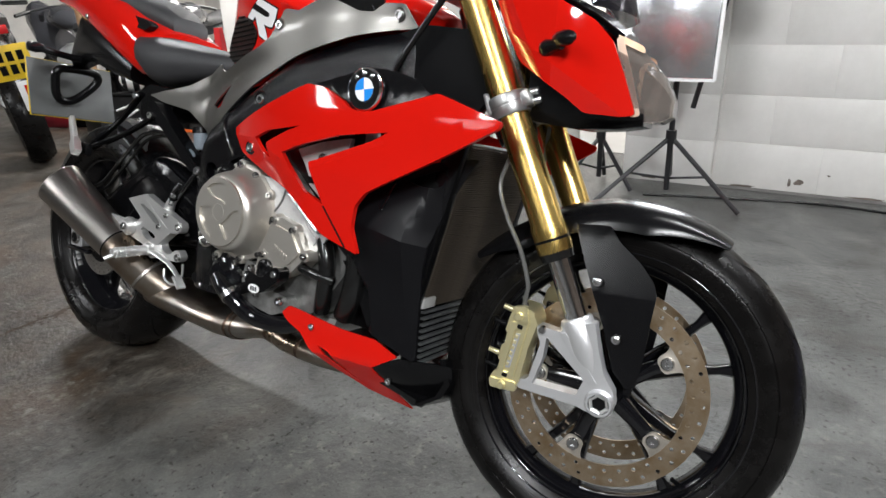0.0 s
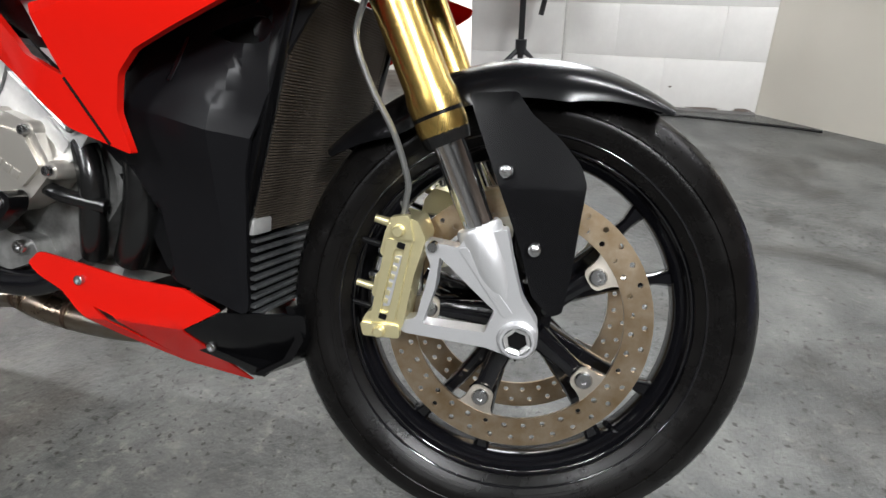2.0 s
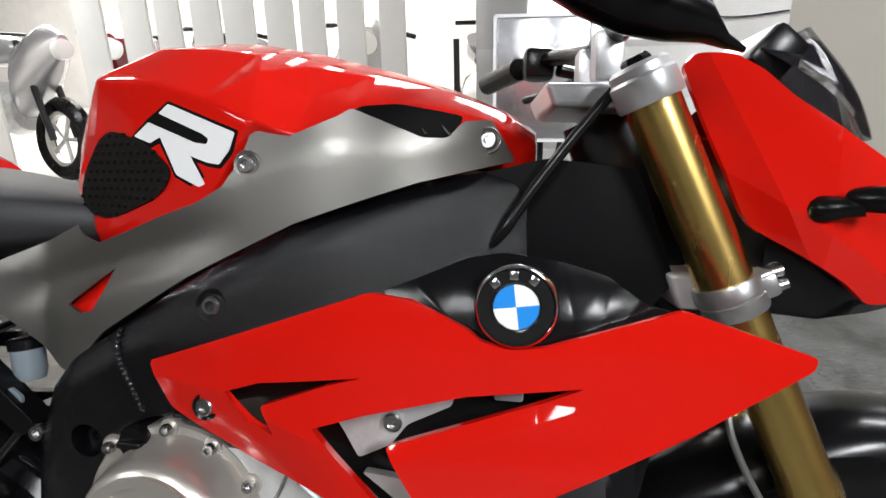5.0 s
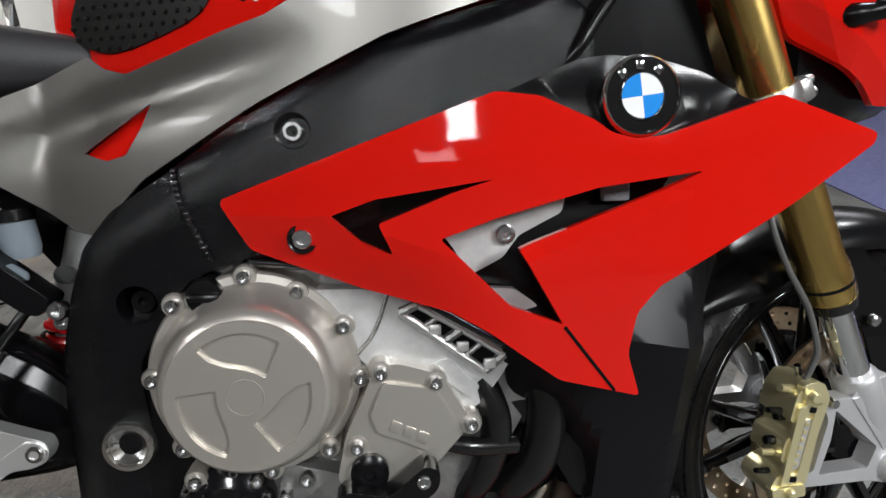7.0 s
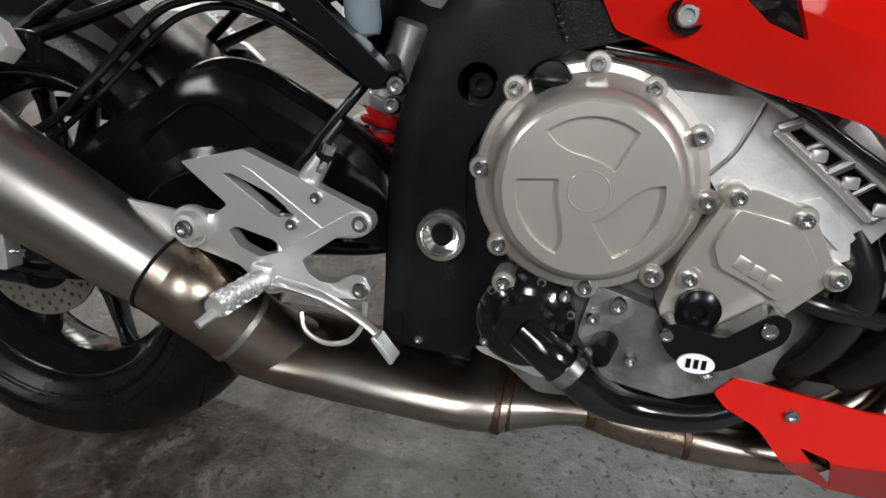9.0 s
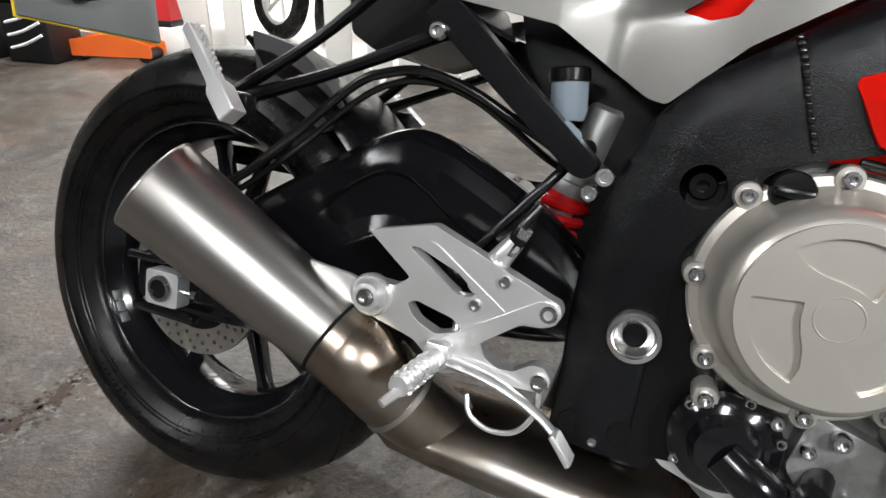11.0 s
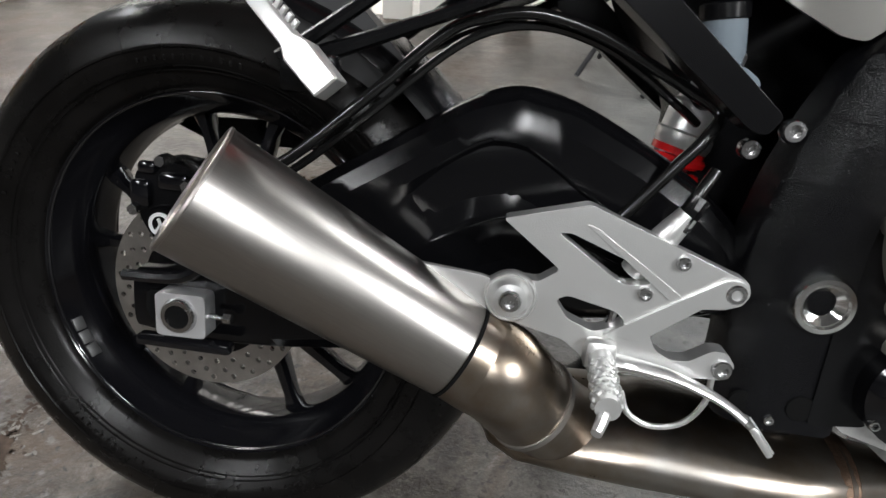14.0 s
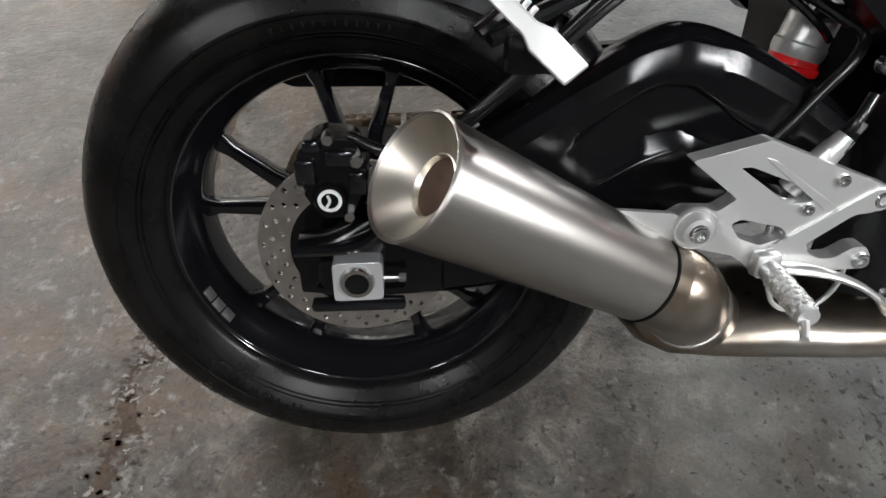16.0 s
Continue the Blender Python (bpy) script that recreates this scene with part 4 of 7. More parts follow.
part("valve", sweep([(0.145, -0.01, -0.145), (0.128, -0.03, -0.128)], 0.004, 8, 1, smooth=False), BLACK_SA, front)


# ---- front fork, brakes and mudguard ----
RAKE = Vector((-0.433, 0, 0.901))


def leg_point(s, z):
    return Vector((-0.004, s * 0.105, 0)) + RAKE * (z / 0.901)


FOOT = FRONT @ Matrix.Translation((-0.004, 0, 0.005))
CASTING = [(-0.118, 0.102), (-0.079, 0.098), (-0.073, 0.111), (-0.028, 0.125), (-0.017, 0.084), (-0.004, 0.047), (0.016, 0.020), (0.017, -0.014), (-0.007, -0.023), (-0.039, -0.015), (-0.137, -0.011), (-0.145, 0.002), (-0.122, 0.009), (-0.109, 0.073), (-0.117, 0.090)]
CAST_HOLE = [(-0.100, 0.085), (-0.033, 0.030), (-0.042, 0.003), (-0.114, 0.003), (-0.102, 0.048)]
for s in (-1, 1):
    leg = part("fork_leg", lathe([(0.0, 0.225 / 0.901), (0.0275, 0.225 / 0.901), (0.029, 0.232 / 0.901), (0.029, 0.262 / 0.901), (0.0265, 0.272 / 0.901), (0.0265, 0.63 / 0.901), (0.0, 0.63 / 0.901)], 40, leg_point(s, 0), RAKE), GOLD, BIKE, "gold anodised upper fork tube", FRONT)
    part("groove", lathe([(0.0292, 0.242 / 0.901), (0.0292, 0.246 / 0.901)], 40, leg_point(s, 0), RAKE), BLACK_SA, leg)
    part("dust_seal", lathe([(0.0, 0.214 / 0.901), (0.026, 0.214 / 0.901), (0.0285, 0.2255 / 0.901), (0.0, 0.2255 / 0.901)], 40, leg_point(s, 0), RAKE), HOSE, leg)
    part("stanchion", lathe([(0.0, 0.10 / 0.901), (0.0185, 0.10 / 0.901), (0.0185, 0.22 / 0.901), (0.0, 0.22 / 0.901)], 40, leg_point(s, 0), RAKE), CHROME, leg, "chromed sliding tube")
    foot = part("fork_foot", prism(CASTING, s * 0.113 - 0.012, s * 0.113 + 0.012, [CAST_HOLE], 0.005), SILVER, BIKE, "cast silver fork foot with caliper mount", FOOT, bevel=0.004)
    part("sleeve", lathe([(0.0, 0.035 / 0.901), (0.020, 0.04 / 0.901), (0.026, 0.075 / 0.901), (0.0265, 0.118 / 0.901), (0.024, 0.122 / 0.901), (0.0, 0.122 / 0.901)], 32, leg_point(s, 0), RAKE), SILVER, foot)
    part("web", prism([(-0.080, 0.098), (-0.070, 0.100), (-0.012, 0.030), (-0.022, 0.024)], s * 0.125 - 0.002, s * 0.125 + 0.002, (), 0.003), SILVER, foot, bevel=0.0015)
    part("axle_boss", lathe([(0.0165, -0.020), (0.0195, -0.020), (0.0225, -0.015), (0.0225, 0.014), (0.0165, 0.014)], 32, (-0.004, s * 0.113, 0), (0, -s, 0), closed=True), SILVER, foot)
    part("axle_socket", lathe([(0.0118, 0.0125), (0.0118, 0.017), (0.0165, 0.019), (0.0168, 0.0125)], 6, (-0.004, s * 0.113, 0), (0, s, 0), closed=True), ALU, foot, "six-sided axle socket", None, 20)
    part("axle_bore", lathe([(0, 0.0135), (0.0125, 0.0135), (0.0125, 0.0115), (0, 0.0115)], 12, (-0.004, s * 0.113, 0), (0, s, 0)), DARK, foot)
    part("pinch_slot", block(-0.004, s * 0.1255, -0.020, 0.002, 0.002, 0.012), DARK, foot)
    part("mount_bolt", lathe([(0, 0.006), (0.0055, 0.006), (0.0065, 0.003), (0.0065, -0.004), (0, -0.004)], 12, (-0.108, s * 0.125, 0.096), (0, s, 0)), BOLT, foot)
    # caliper
    body = [(-0.162, 0.112), (-0.150, 0.128), (-0.126, 0.124), (-0.116, 0.104), (-0.127, 0.060), (-0.136, -0.002), (-0.146, -0.018), (-0.178, -0.017), (-0.185, -0.002), (-0.179, 0.011), (-0.166, 0.015), (-0.165, 0.026), (-0.175, 0.032), (-0.171, 0.058), (-0.158, 0.064), (-0.157, 0.076), (-0.168, 0.082)]
    cal = part("brake_caliper", prism(body, s * 0.104 - 0.026, s * 0.104 + 0.026, (), 0.004), CALIPER, BIKE, "pale gold four-piston brake caliper", FOOT, bevel=0.003)
    part("cover_plate", prism([(-0.160, 0.100), (-0.130, 0.104), (-0.145, 0.004), (-0.175, 0.000)], s * 0.131 - 0.003, s * 0.131 + 0.003, [[(-0.150, 0.090), (-0.139, 0.091), (-0.153, 0.014), (-0.163, 0.013)]], 0.003), CALIPER, cal, bevel=0.0015)
    part("name_strip", prism([(-0.149, 0.082), (-0.141, 0.083), (-0.152, 0.022), (-0.160, 0.021)], s * 0.1315 - 0.001, s * 0.1315 + 0.001, (), 0.002), SILVER, cal, "pale worn strip in the recess")
    for u in (0.0, 1.0):
        part("pocket", block(0, 0, 0, 0.009, 0.0016, 0.007, 0.001), DARK, cal, "", pose(-0.1425 - 0.0165 * u, s * 0.1346, 0.095 - 0.086 * u, 0, 12, 0))
    for cx, cz, r in ((-0.172, 0.118, 0.0055), (-0.185, 0.092, 0.0045), (-0.190, 0.040, 0.005), (-0.193, 0.016, 0.004)):
        part("side_pin", sweep([(cx + 0.014, s * 0.116, cz - 0.003), (cx - 0.006, s * 0.120, cz + 0.002)], [r, r * 0.8], 10, 1, smooth=False), CALIPER if cz in (0.040, 0.118) else BLACK_SA, cal)
    part("pad_spring", block(-0.142, s * 0.070, 0.055, 0.030, 0.012, 0.075, 0.003), BOLT, cal)
    part("top_lug", prism([(-0.158, 0.126), (-0.136, 0.130), (-0.128, 0.100), (-0.150, 0.096)], s * 0.128 - 0.006, s * 0.128 + 0.006, (), 0.004), CALIPER, cal, bevel=0.002)
    part("foot_lug", prism([(-0.186, -0.002), (-0.140, 0.000), (-0.138, -0.016), (-0.182, -0.018)], s * 0.128 - 0.006, s * 0.128 + 0.006, (), 0.004), CALIPER, cal, bevel=0.002)
    for cx, cz in ((-0.176, 0.050), (-0.166, 0.080)):
        part("side_cap", lathe([(0, 0.007), (0.005, 0.007), (0.006, 0.005), (0.006, -0.004), (0, -0.004)], 8, (cx, s * 0.112, cz), (-1, 0, 0.1)), BLACK_SA, cal)
    for cx, cz in ((-0.146, 0.112), (-0.162, -0.009)):
        part("bolt", lathe([(0, 0.008), (0.0055, 0.008), (0.007, 0.005), (0.007, -0.004), (0, -0.004)], 10, (cx, s * 0.134, cz), (0, s, 0)), CALIPER, cal)
    part("bleed_nipple", sweep([(-0.142, s * 0.11, 0.122), (-0.15, s * 0.112, 0.142)], 0.004, 8, 1, smooth=False), BOLT, cal)
    for k in range(6):
        part("letter_bar", block(0, 0, 0, 0.0055, 0.0012, 0.0060, 0.0004), CALIPER, cal, "", pose(-0.1572 + 0.0021 * k, s * 0.1328, 0.028 + 0.0098 * k, 0, 12, 0))
    line = part("brake_line", sweep([(-0.150, s * 0.118, 0.122), (-0.146, s * 0.125, 0.150), (-0.145, s * 0.128, 0.173), (-0.163, s * 0.128, 0.221), (-0.192, s * 0.124, 0.268), (-0.213, s * 0.118, 0.317), (-0.21, s * 0.10, 0.36), (-0.2, s * 0.07, 0.42)], 0.0036, 8, 5), LINEM, BIKE, "thin grey sleeved brake line", FRONT)
    part("banjo", lathe([(0, -0.006), (0.009, -0.006), (0.009, 0.006), (0, 0.006)], 12, (-0.150, s * 0.118, 0.120), (0.5, 0, 0.85)), BOLT, line)
    # clamps
    at = leg_point(s, 0.444)
    low = part("fork_clamp", lathe([(0.0265, -0.017), (0.0298, -0.017), (0.031, -0.0145), (0.031, -0.002), (0.0302, -0.001), (0.0302, 0.001), (0.031, 0.002), (0.031, 0.0145), (0.0298, 0.017), (0.0265, 0.017)], 32, at, RAKE, closed=True), CLAMPM, BIKE, "cast silver lower fork clamp", FRONT)
    tilt = pose(0, 0, 0, 0, -25.7, 0)
    part("lug", block(0.029, 0, 0, 0.022, 0.030, 0.026, 0.004, tilt), CLAMPM, low, "", Matrix.Translation(at))
    part("lug_face", block(0.032, s * 0.0155, 0, 0.014, 0.004, 0.020, 0.0015, tilt), CLAMPM, low, "", Matrix.Translation(at))
    for k in (-1, 1):
        part("pinch_bolt", lathe([(0, 0.016), (0.006, 0.016), (0.0065, 0.010), (0.0065, 0.0), (0, 0.0)], 10, at + tilt @ Vector((0.036, 0, 0.007 * k)), (0.9, 0, 0.3)), BOLT, low)
    top_at = leg_point(s, 0.638)
    cap = part("fork_cap", lathe([(0.0, -0.018), (0.030, -0.018), (0.0315, -0.015), (0.0315, 0.006), (0.0285, 0.009), (0.0285, 0.016), (0.024, 0.020), (0.020, 0.018), (0.0, 0.018)], 32, top_at, RAKE), SILVER, BIKE, "silver upper clamp and fork cap", FRONT)
    part("adjuster", lathe([(0, 0.015), (0.014, 0.015), (0.014, 0.024), (0.011, 0.027), (0, 0.027)], 6, top_at, RAKE), BLACK_SA, cap)
yoke = part("lower_yoke", loft([[(x, y, z) for x, z in ((-0.26, 0.425), (-0.20, 0.425), (-0.215, 0.462), (-0.275, 0.462))] for y in (-0.09, 0.0, 0.09)]), SILVER, BIKE, "cast lower yoke", FRONT, bevel=0.006)
part("upper_yoke", loft([[(x, y, z) for x, z in ((-0.39, 0.618), (-0.29, 0.618), (-0.30, 0.642), (-0.40, 0.642))] for y in (-0.085, 0.0, 0.085)]), SILVER, BIKE, "silver upper yoke", FRONT, bevel=0.006)
part("steering_head", lathe([(0, 0.30), (0.034, 0.30), (0.038, 0.33), (0.038, 0.50), (0.034, 0.55), (0, 0.55)], 24, (-0.10, 0, 0.12), RAKE), BLACK_FR, BIKE, "black steering head", FRONT)


def mudguard_bm(a0, a1, half, r_top, drop, front_taper=True, n=36, k=12, thick=0.003):
    """A shell bent round the wheel, arched across its width; r_top may be a radius or a curve over the angle."""
    crown = r_top if callable(r_top) else (lambda deg: r_top)
    grid = []
    for i in range(n + 1):
        u = i / n
        a = radians(a0 + (a1 - a0) * u)
        tap = min(1.0, 0.25 + 2.6 * u) if front_taper else 1.0
        tap = min(tap, 0.35 + 3.2 * (1 - u))
        row = []
        for j in range(k + 1):
            t = -1 + 2 * j / k
            y = half * math.sin(t * math.pi / 2) * (0.45 + 0.55 * tap)
            r = crown(math.degrees(a)) - drop * (1 - math.cos(t * math.pi / 2)) * tap - (0.0 if callable(r_top) else 0.012 * (1 - min(1, 4 * u)))
            row.append(Vector((math.cos(a) * r, y, math.sin(a) * r)))
        grid.append(row)
    bm = bmesh.new()
    v = [[bm.verts.new(p) for p in row] for row in grid]
    for i in range(n):
        for j in range(k):
            bm.faces.new((v[i][j], v[i + 1][j], v[i + 1][j + 1], v[i][j + 1]))
    bmesh.ops.recalc_face_normals(bm, faces=bm.faces)
    bmesh.ops.solidify(bm, geom=bm.faces[:], thickness=thick)
    return bm


guard = part("front_mudguard", mudguard_bm(63, 146, 0.068, lambda deg: float(np.interp(deg, (63, 80, 97, 115, 130, 146), (0.305, 0.312, 0.317, 0.318, 0.322, 0.335))), 0.046), BLACK_SA, BIKE, "satin black front mudguard", FRONT, 60)
for s in (-1, 1):
    side = part("mudguard_bracket", panel([(-0.095, 0.270), (-0.040, 0.275), (-0.021, 0.252), (0.014, 0.227), (0.039, 0.201), (0.047, 0.182), (0.045, 0.147), (0.043, 0.084), (0.038, 0.033), (0.025, 0.027), (0.001, 0.050), (-0.018, 0.105), (-0.048, 0.171), (-0.076, 0.228)], lambda x, z, s=s: s * (0.072 + 0.026 * min(1, max(0, (0.262 - z) / 0.09))), 0.004, (), 0.02), BLACK_SA, guard, "black side plate of the mudguard", None)
    for x, z in ((-0.042, 0.190), (-0.001, 0.105)):
        part("bolt", lathe([(0, -0.008), (0.004, -0.008), (0.007, -0.006), (0.008, 0.0), (0, 0.0)], 12, (x, s * 0.1, z), (0, -s, 0)), BOLT, guard)

# ---- head lamp cowl, screen, handlebar ----
COWL = [(-0.279, 0.654), (-0.271, 0.665), (-0.239, 0.664), (-0.214, 0.650), (-0.188, 0.627), (-0.140, 0.595), (-0.096, 0.573), (-0.070, 0.548), (-0.049, 0.502), (-0.027, 0.446), (-0.044, 0.441), (-0.098, 0.442), (-0.126, 0.463), (-0.170, 0.489), (-0.206, 0.510), (-0.215, 0.522), (-0.248, 0.587), (-0.269, 0.632)]


def cowl_y(x, z):
    y = -0.14 + 0.06 * max(0, (x + 0.15) / 0.13) ** 1.5 + (0.02 * min(1, (-0.15 - x) / 0.12) if x < -0.15 else 0)
    edge = (z - (0.520 - 0.62 * (x + 0.2)))
    y += 0.10 * max(0, (z - (0.650 - 0.62 * (x + 0.25))))
    rim = (x + 0.278) * 0.874 + (z - 0.650) * 0.486
    y += 0.45 * max(0, 0.022 - rim)
    return y + 0.30 * max(0, -(edge - 0.02))


for s in (-1, 1):
    c = part("lamp_cowl", panel(COWL, lambda x, z, s=s: -s * cowl_y(x, z), 0.009 * (1 if s < 0 else -1), (), 0.02, [((-0.2, 0.540), (0.62, 1)), ((-0.25, 0.650), (0.62, 1)), ((-0.259, 0.661), (0.874, 0.486))], 0.006), RED, BIKE, "gloss red head lamp cowl", FRONT, 11, 0.004)
    ind = part("indicator", sweep([(-0.160, s * 0.128, 0.529), (-0.157, s * 0.138, 0.530), (-0.146, s * 0.147, 0.532), (-0.134, s * 0.154, 0.535)], [0.014, 0.0125, 0.0095, 0.010], 12, 4), BLACK_PL, BIKE, "black rubber indicator stalk", FRONT)
    part("indicator_lamp", loft([[(x + rx * math.cos(a), y, 0.54 + rz * math.sin(a)) for a in [2 * math.pi * i / 14 for i in range(14)]] for x, y, rx, rz in ((-0.140, s * 0.151, 0.009, 0.009), (-0.132, s * 0.157, 0.014, 0.0115), (-0.124, s * 0.167, 0.014, 0.0115), (-0.116, s * 0.176, 0.010, 0.009), (-0.112, s * 0.180, 0.004, 0.004))]), BLACK_PL, ind, "smoked indicator lens", None, 50)
    part("mount_plate", prism([(-0.176, 0.520), (-0.176, 0.541), (-0.166, 0.546), (-0.140, 0.544), (-0.138, 0.522), (-0.150, 0.517)], s * 0.131 - 0.004, s * 0.131 + 0.004, (), 0.005), BLACK_PL, ind, bevel=0.0015)
    part("bolt", bolt_bm(0.006, 0.005), BOLT, ind, "", pose(-0.157, s * 0.141, 0.530, 0, 0, 0 if s < 0 else 180))
nose = []
for x, hw, z0, z1 in ((-0.19, 0.105, 0.425, 0.60), (-0.12, 0.100, 0.418, 0.585), (-0.06, 0.080, 0.424, 0.545), (-0.018, 0.062, 0.432, 0.50)):
    nose.append([(x, y * hw, z0 + (z1 - z0) * q) for y, q in ((-0.75, 0), (0.75, 0), (1, 0.2), (1, 0.8), (0.7, 1), (-0.7, 1), (-1, 0.8), (-1, 0.2))])
part("lamp_housing", loft(nose), BLACK_SA, BIKE, "black head lamp housing", FRONT, 50)
lamp = []
for x, hw, z0, z1 in ((-0.070, 0.083, 0.438, 0.562), (-0.030, 0.074, 0.437, 0.540), (0.002, 0.060, 0.440, 0.507), (0.020, 0.038, 0.450, 0.474)):
    lamp.append([(x, y * hw, z0 + (z1 - z0) * q) for y, q in ((-0.75, 0), (0.75, 0), (1, 0.2), (1, 0.8), (0.7, 1), (-0.7, 1), (-1, 0.8), (-1, 0.2))])
head = part("head_lamp", loft(lamp), HEADGLASS, BIKE, "head lamp glass under a peeling protective film", FRONT, 25)
for s in (-1, 1):
    part("bezel", panel([(-0.071, 0.556), (-0.062, 0.558), (-0.040, 0.500), (-0.022, 0.446), (-0.036, 0.442), (-0.058, 0.500)], lambda x, z, s=s: s * (0.0805 - 0.20 * (x + 0.07)), 0.002, (), 0.02), CREAM, head, "cream strip along the lamp edge")
    part("lamp_top", panel([(-0.070, 0.562), (-0.030, 0.546), (-0.028, 0.536), (-0.064, 0.550)], lambda x, z, s=s: s * (0.080 - 0.25 * (x + 0.07)), 0.002, (), 0.02), REFLECTOR, head, "warm strip along the lamp top")
    part("reflector", loft([[(x, s * (yc + r * math.cos(a)), 0.488 + r * 1.1 * math.sin(a)) for a in [2 * math.pi * k / 16 for k in range(16)]] for x, yc, r in ((-0.052, 0.040, 0.012), (-0.044, 0.040, 0.026), (-0.026, 0.038, 0.032))], False), REFLECTOR, head, "warm tinted lamp reflector")
grid = []
for i in range(9):
    u = i / 8
    row = []
    for j in range(11):
        t = -1 + 2 * j / 10
        hw = 0.100 * (1 - 0.35 * u ** 2)
        row.append((-0.056 - 0.062 * u - 0.012 * math.sin(math.pi * u) * -1 - 0.075 * t * t * (0.7 + 0.3 * u), hw * t, 0.597 + 0.118 * u - 0.035 * t * t * u))
    grid.append(row)
bm = bmesh.new()
vv = [[bm.verts.new(p) for p in r_] for r_ in grid]
for i in range(8):
    for j in range(10):
        bm.faces.new((vv[i][j], vv[i][j + 1], vv[i + 1][j + 1], vv[i + 1][j]))
bmesh.ops.solidify(bm, geom=bm.faces[:], thickness=0.003)
part("fly_screen", bm, SCREEN, BIKE, "small smoked fly screen", FRONT, 60)
part("instrument_panel", block(0, 0, 0, 0.050, 0.13, 0.040, 0.008), BLACK_PL, BIKE, "black instrument panel", FRONT @ pose(-0.172, 0, 0.678, 0, -50, 0))
part("screen_base", loft([[(x, y * hw, z + dz) for y, dz in ((-1, -0.014), (-0.5, -0.002), (0, 0.0), (0.5, -0.002), (1, -0.014), (0.9, -0.026), (0, -0.012), (-0.9, -0.026))] for x, z, hw in ((-0.200, 0.640, 0.118), (-0.150, 0.622, 0.112), (-0.100, 0.600, 0.098), (-0.060, 0.575, 0.080))]), BLACK_SA, BIKE, "black plate under the fly screen", FRONT, 60)
bar = part("handlebar", sweep([(-0.44, -0.38, 0.705), (-0.36, -0.20, 0.715), (-0.33, -0.09, 0.70), (-0.33, 0.0, 0.695), (-0.33, 0.09, 0.70), (-0.36, 0.20, 0.715), (-0.44, 0.38, 0.705)], [0.011, 0.011, 0.014, 0.014, 0.014, 0.011, 0.011], 14, 8), BLACK_SA, BIKE, "tapered black handlebar", FRONT)
for s in (-1, 1):
    part("grip", sweep([(-0.445, s * 0.39, 0.705), (-0.40, s * 0.27, 0.712)], 0.017, 16, 2, smooth=False), HOSE, bar)
    part("lever", sweep([(-0.35, s * 0.2, 0.70), (-0.32, s * 0.22, 0.695), (-0.34, s * 0.30, 0.685), (-0.38, s * 0.39, 0.68)], [0.009, 0.008, 0.006, 0.007], 8, 5), BLACK_SA, bar)
    part("switch_box", block(-0.375, s * 0.235, 0.713, 0.045, 0.05, 0.045, 0.01), BLACK_PL, bar)
    part("riser", block(-0.335, s * 0.05, 0.672, 0.03, 0.03, 0.05, 0.006), SILVER, bar)
part("brake_master", loft([[(x, -0.205 + hw * math.cos(a), (z0 + z1) / 2 + (z1 - z0) / 2 * math.sin(a)) for a in [2 * math.pi * k / 16 for k in range(16)]] for x, hw, z0, z1 in ((-0.440, 0.012, 0.704, 0.722), (-0.425, 0.022, 0.693, 0.730), (-0.390, 0.028, 0.673, 0.732), (-0.358, 0.029, 0.660, 0.722), (-0.325, 0.026, 0.655, 0.704), (-0.296, 0.020, 0.655, 0.686), (-0.280, 0.010, 0.651, 0.662), (-0.266, 0.005, 0.648, 0.653))]), BLACK_SA, bar, "black tapered brake master cylinder", None, 50)
part("fluid_pot", lathe([(0, -0.03), (0.024, -0.03), (0.026, -0.02), (0.026, 0.015), (0.028, 0.018), (0.028, 0.03), (0, 0.032)], 20, (-0.33, -0.20, 0.76), (0, 0, 1)), BLACK_PL, bar, "black brake fluid pot")
part("throttle_cable", sweep([(1.150, -0.13, 0.965), (1.114, -0.14, 0.923), (1.096, -0.14, 0.900), (1.070, -0.14, 0.866), (1.038, -0.14, 0.821), (1.021, -0.138, 0.794), (0.995, -0.12, 0.765)], 0.0055, 10, 5), HOSE, BIKE, "black throttle cable")

# ---- frame, fairing and side panels ----
FRAME = [(0.512, 0.300), (0.513, 0.366), (0.510, 0.42), (0.512, 0.462), (0.520, 0.52), (0.535, 0.572), (0.552, 0.615), (0.580, 0.648), (0.624, 0.676), (0.684, 0.718), (0.771, 0.772), (0.819, 0.798), (0.944, 0.841), (1.054, 0.866), (1.085, 0.850), (1.09, 0.78), (1.05, 0.72), (0.95, 0.68), (0.80, 0.63), (0.709, 0.607), (0.673, 0.596), (0.645, 0.584), (0.628, 0.560), (0.610, 0.530), (0.594, 0.508), (0.593, 0.47), (0.597, 0.42), (0.608, 0.36), (0.612, 0.298)]


def frame_y(x, z):
    y = -0.155 - 0.038 * min(1, max(0, (z - 0.42) / 0.25))
    y += 0.075 * max(0, (x - 0.80) / 0.25) ** 1.5
    # the outer edge is rolled in
    top = float(np.interp(x, (0.552, 0.580, 0.624, 0.684, 0.771, 0.819, 0.944, 1.054), (0.615, 0.648, 0.676, 0.718, 0.772, 0.798, 0.841, 0.866)))
    back = float(np.interp(z, (0.30, 0.42, 0.462, 0.52, 0.572, 0.615, 0.648, 0.676), (0.512, 0.510, 0.512, 0.520, 0.535, 0.552, 0.580, 0.624)))
    d = min(top - z if x > 0.56 else 1, x - back if z < 0.66 else 1)
    return y + 0.020 * max(0.0, 1 - max(0.0, d) / 0.042) ** 2


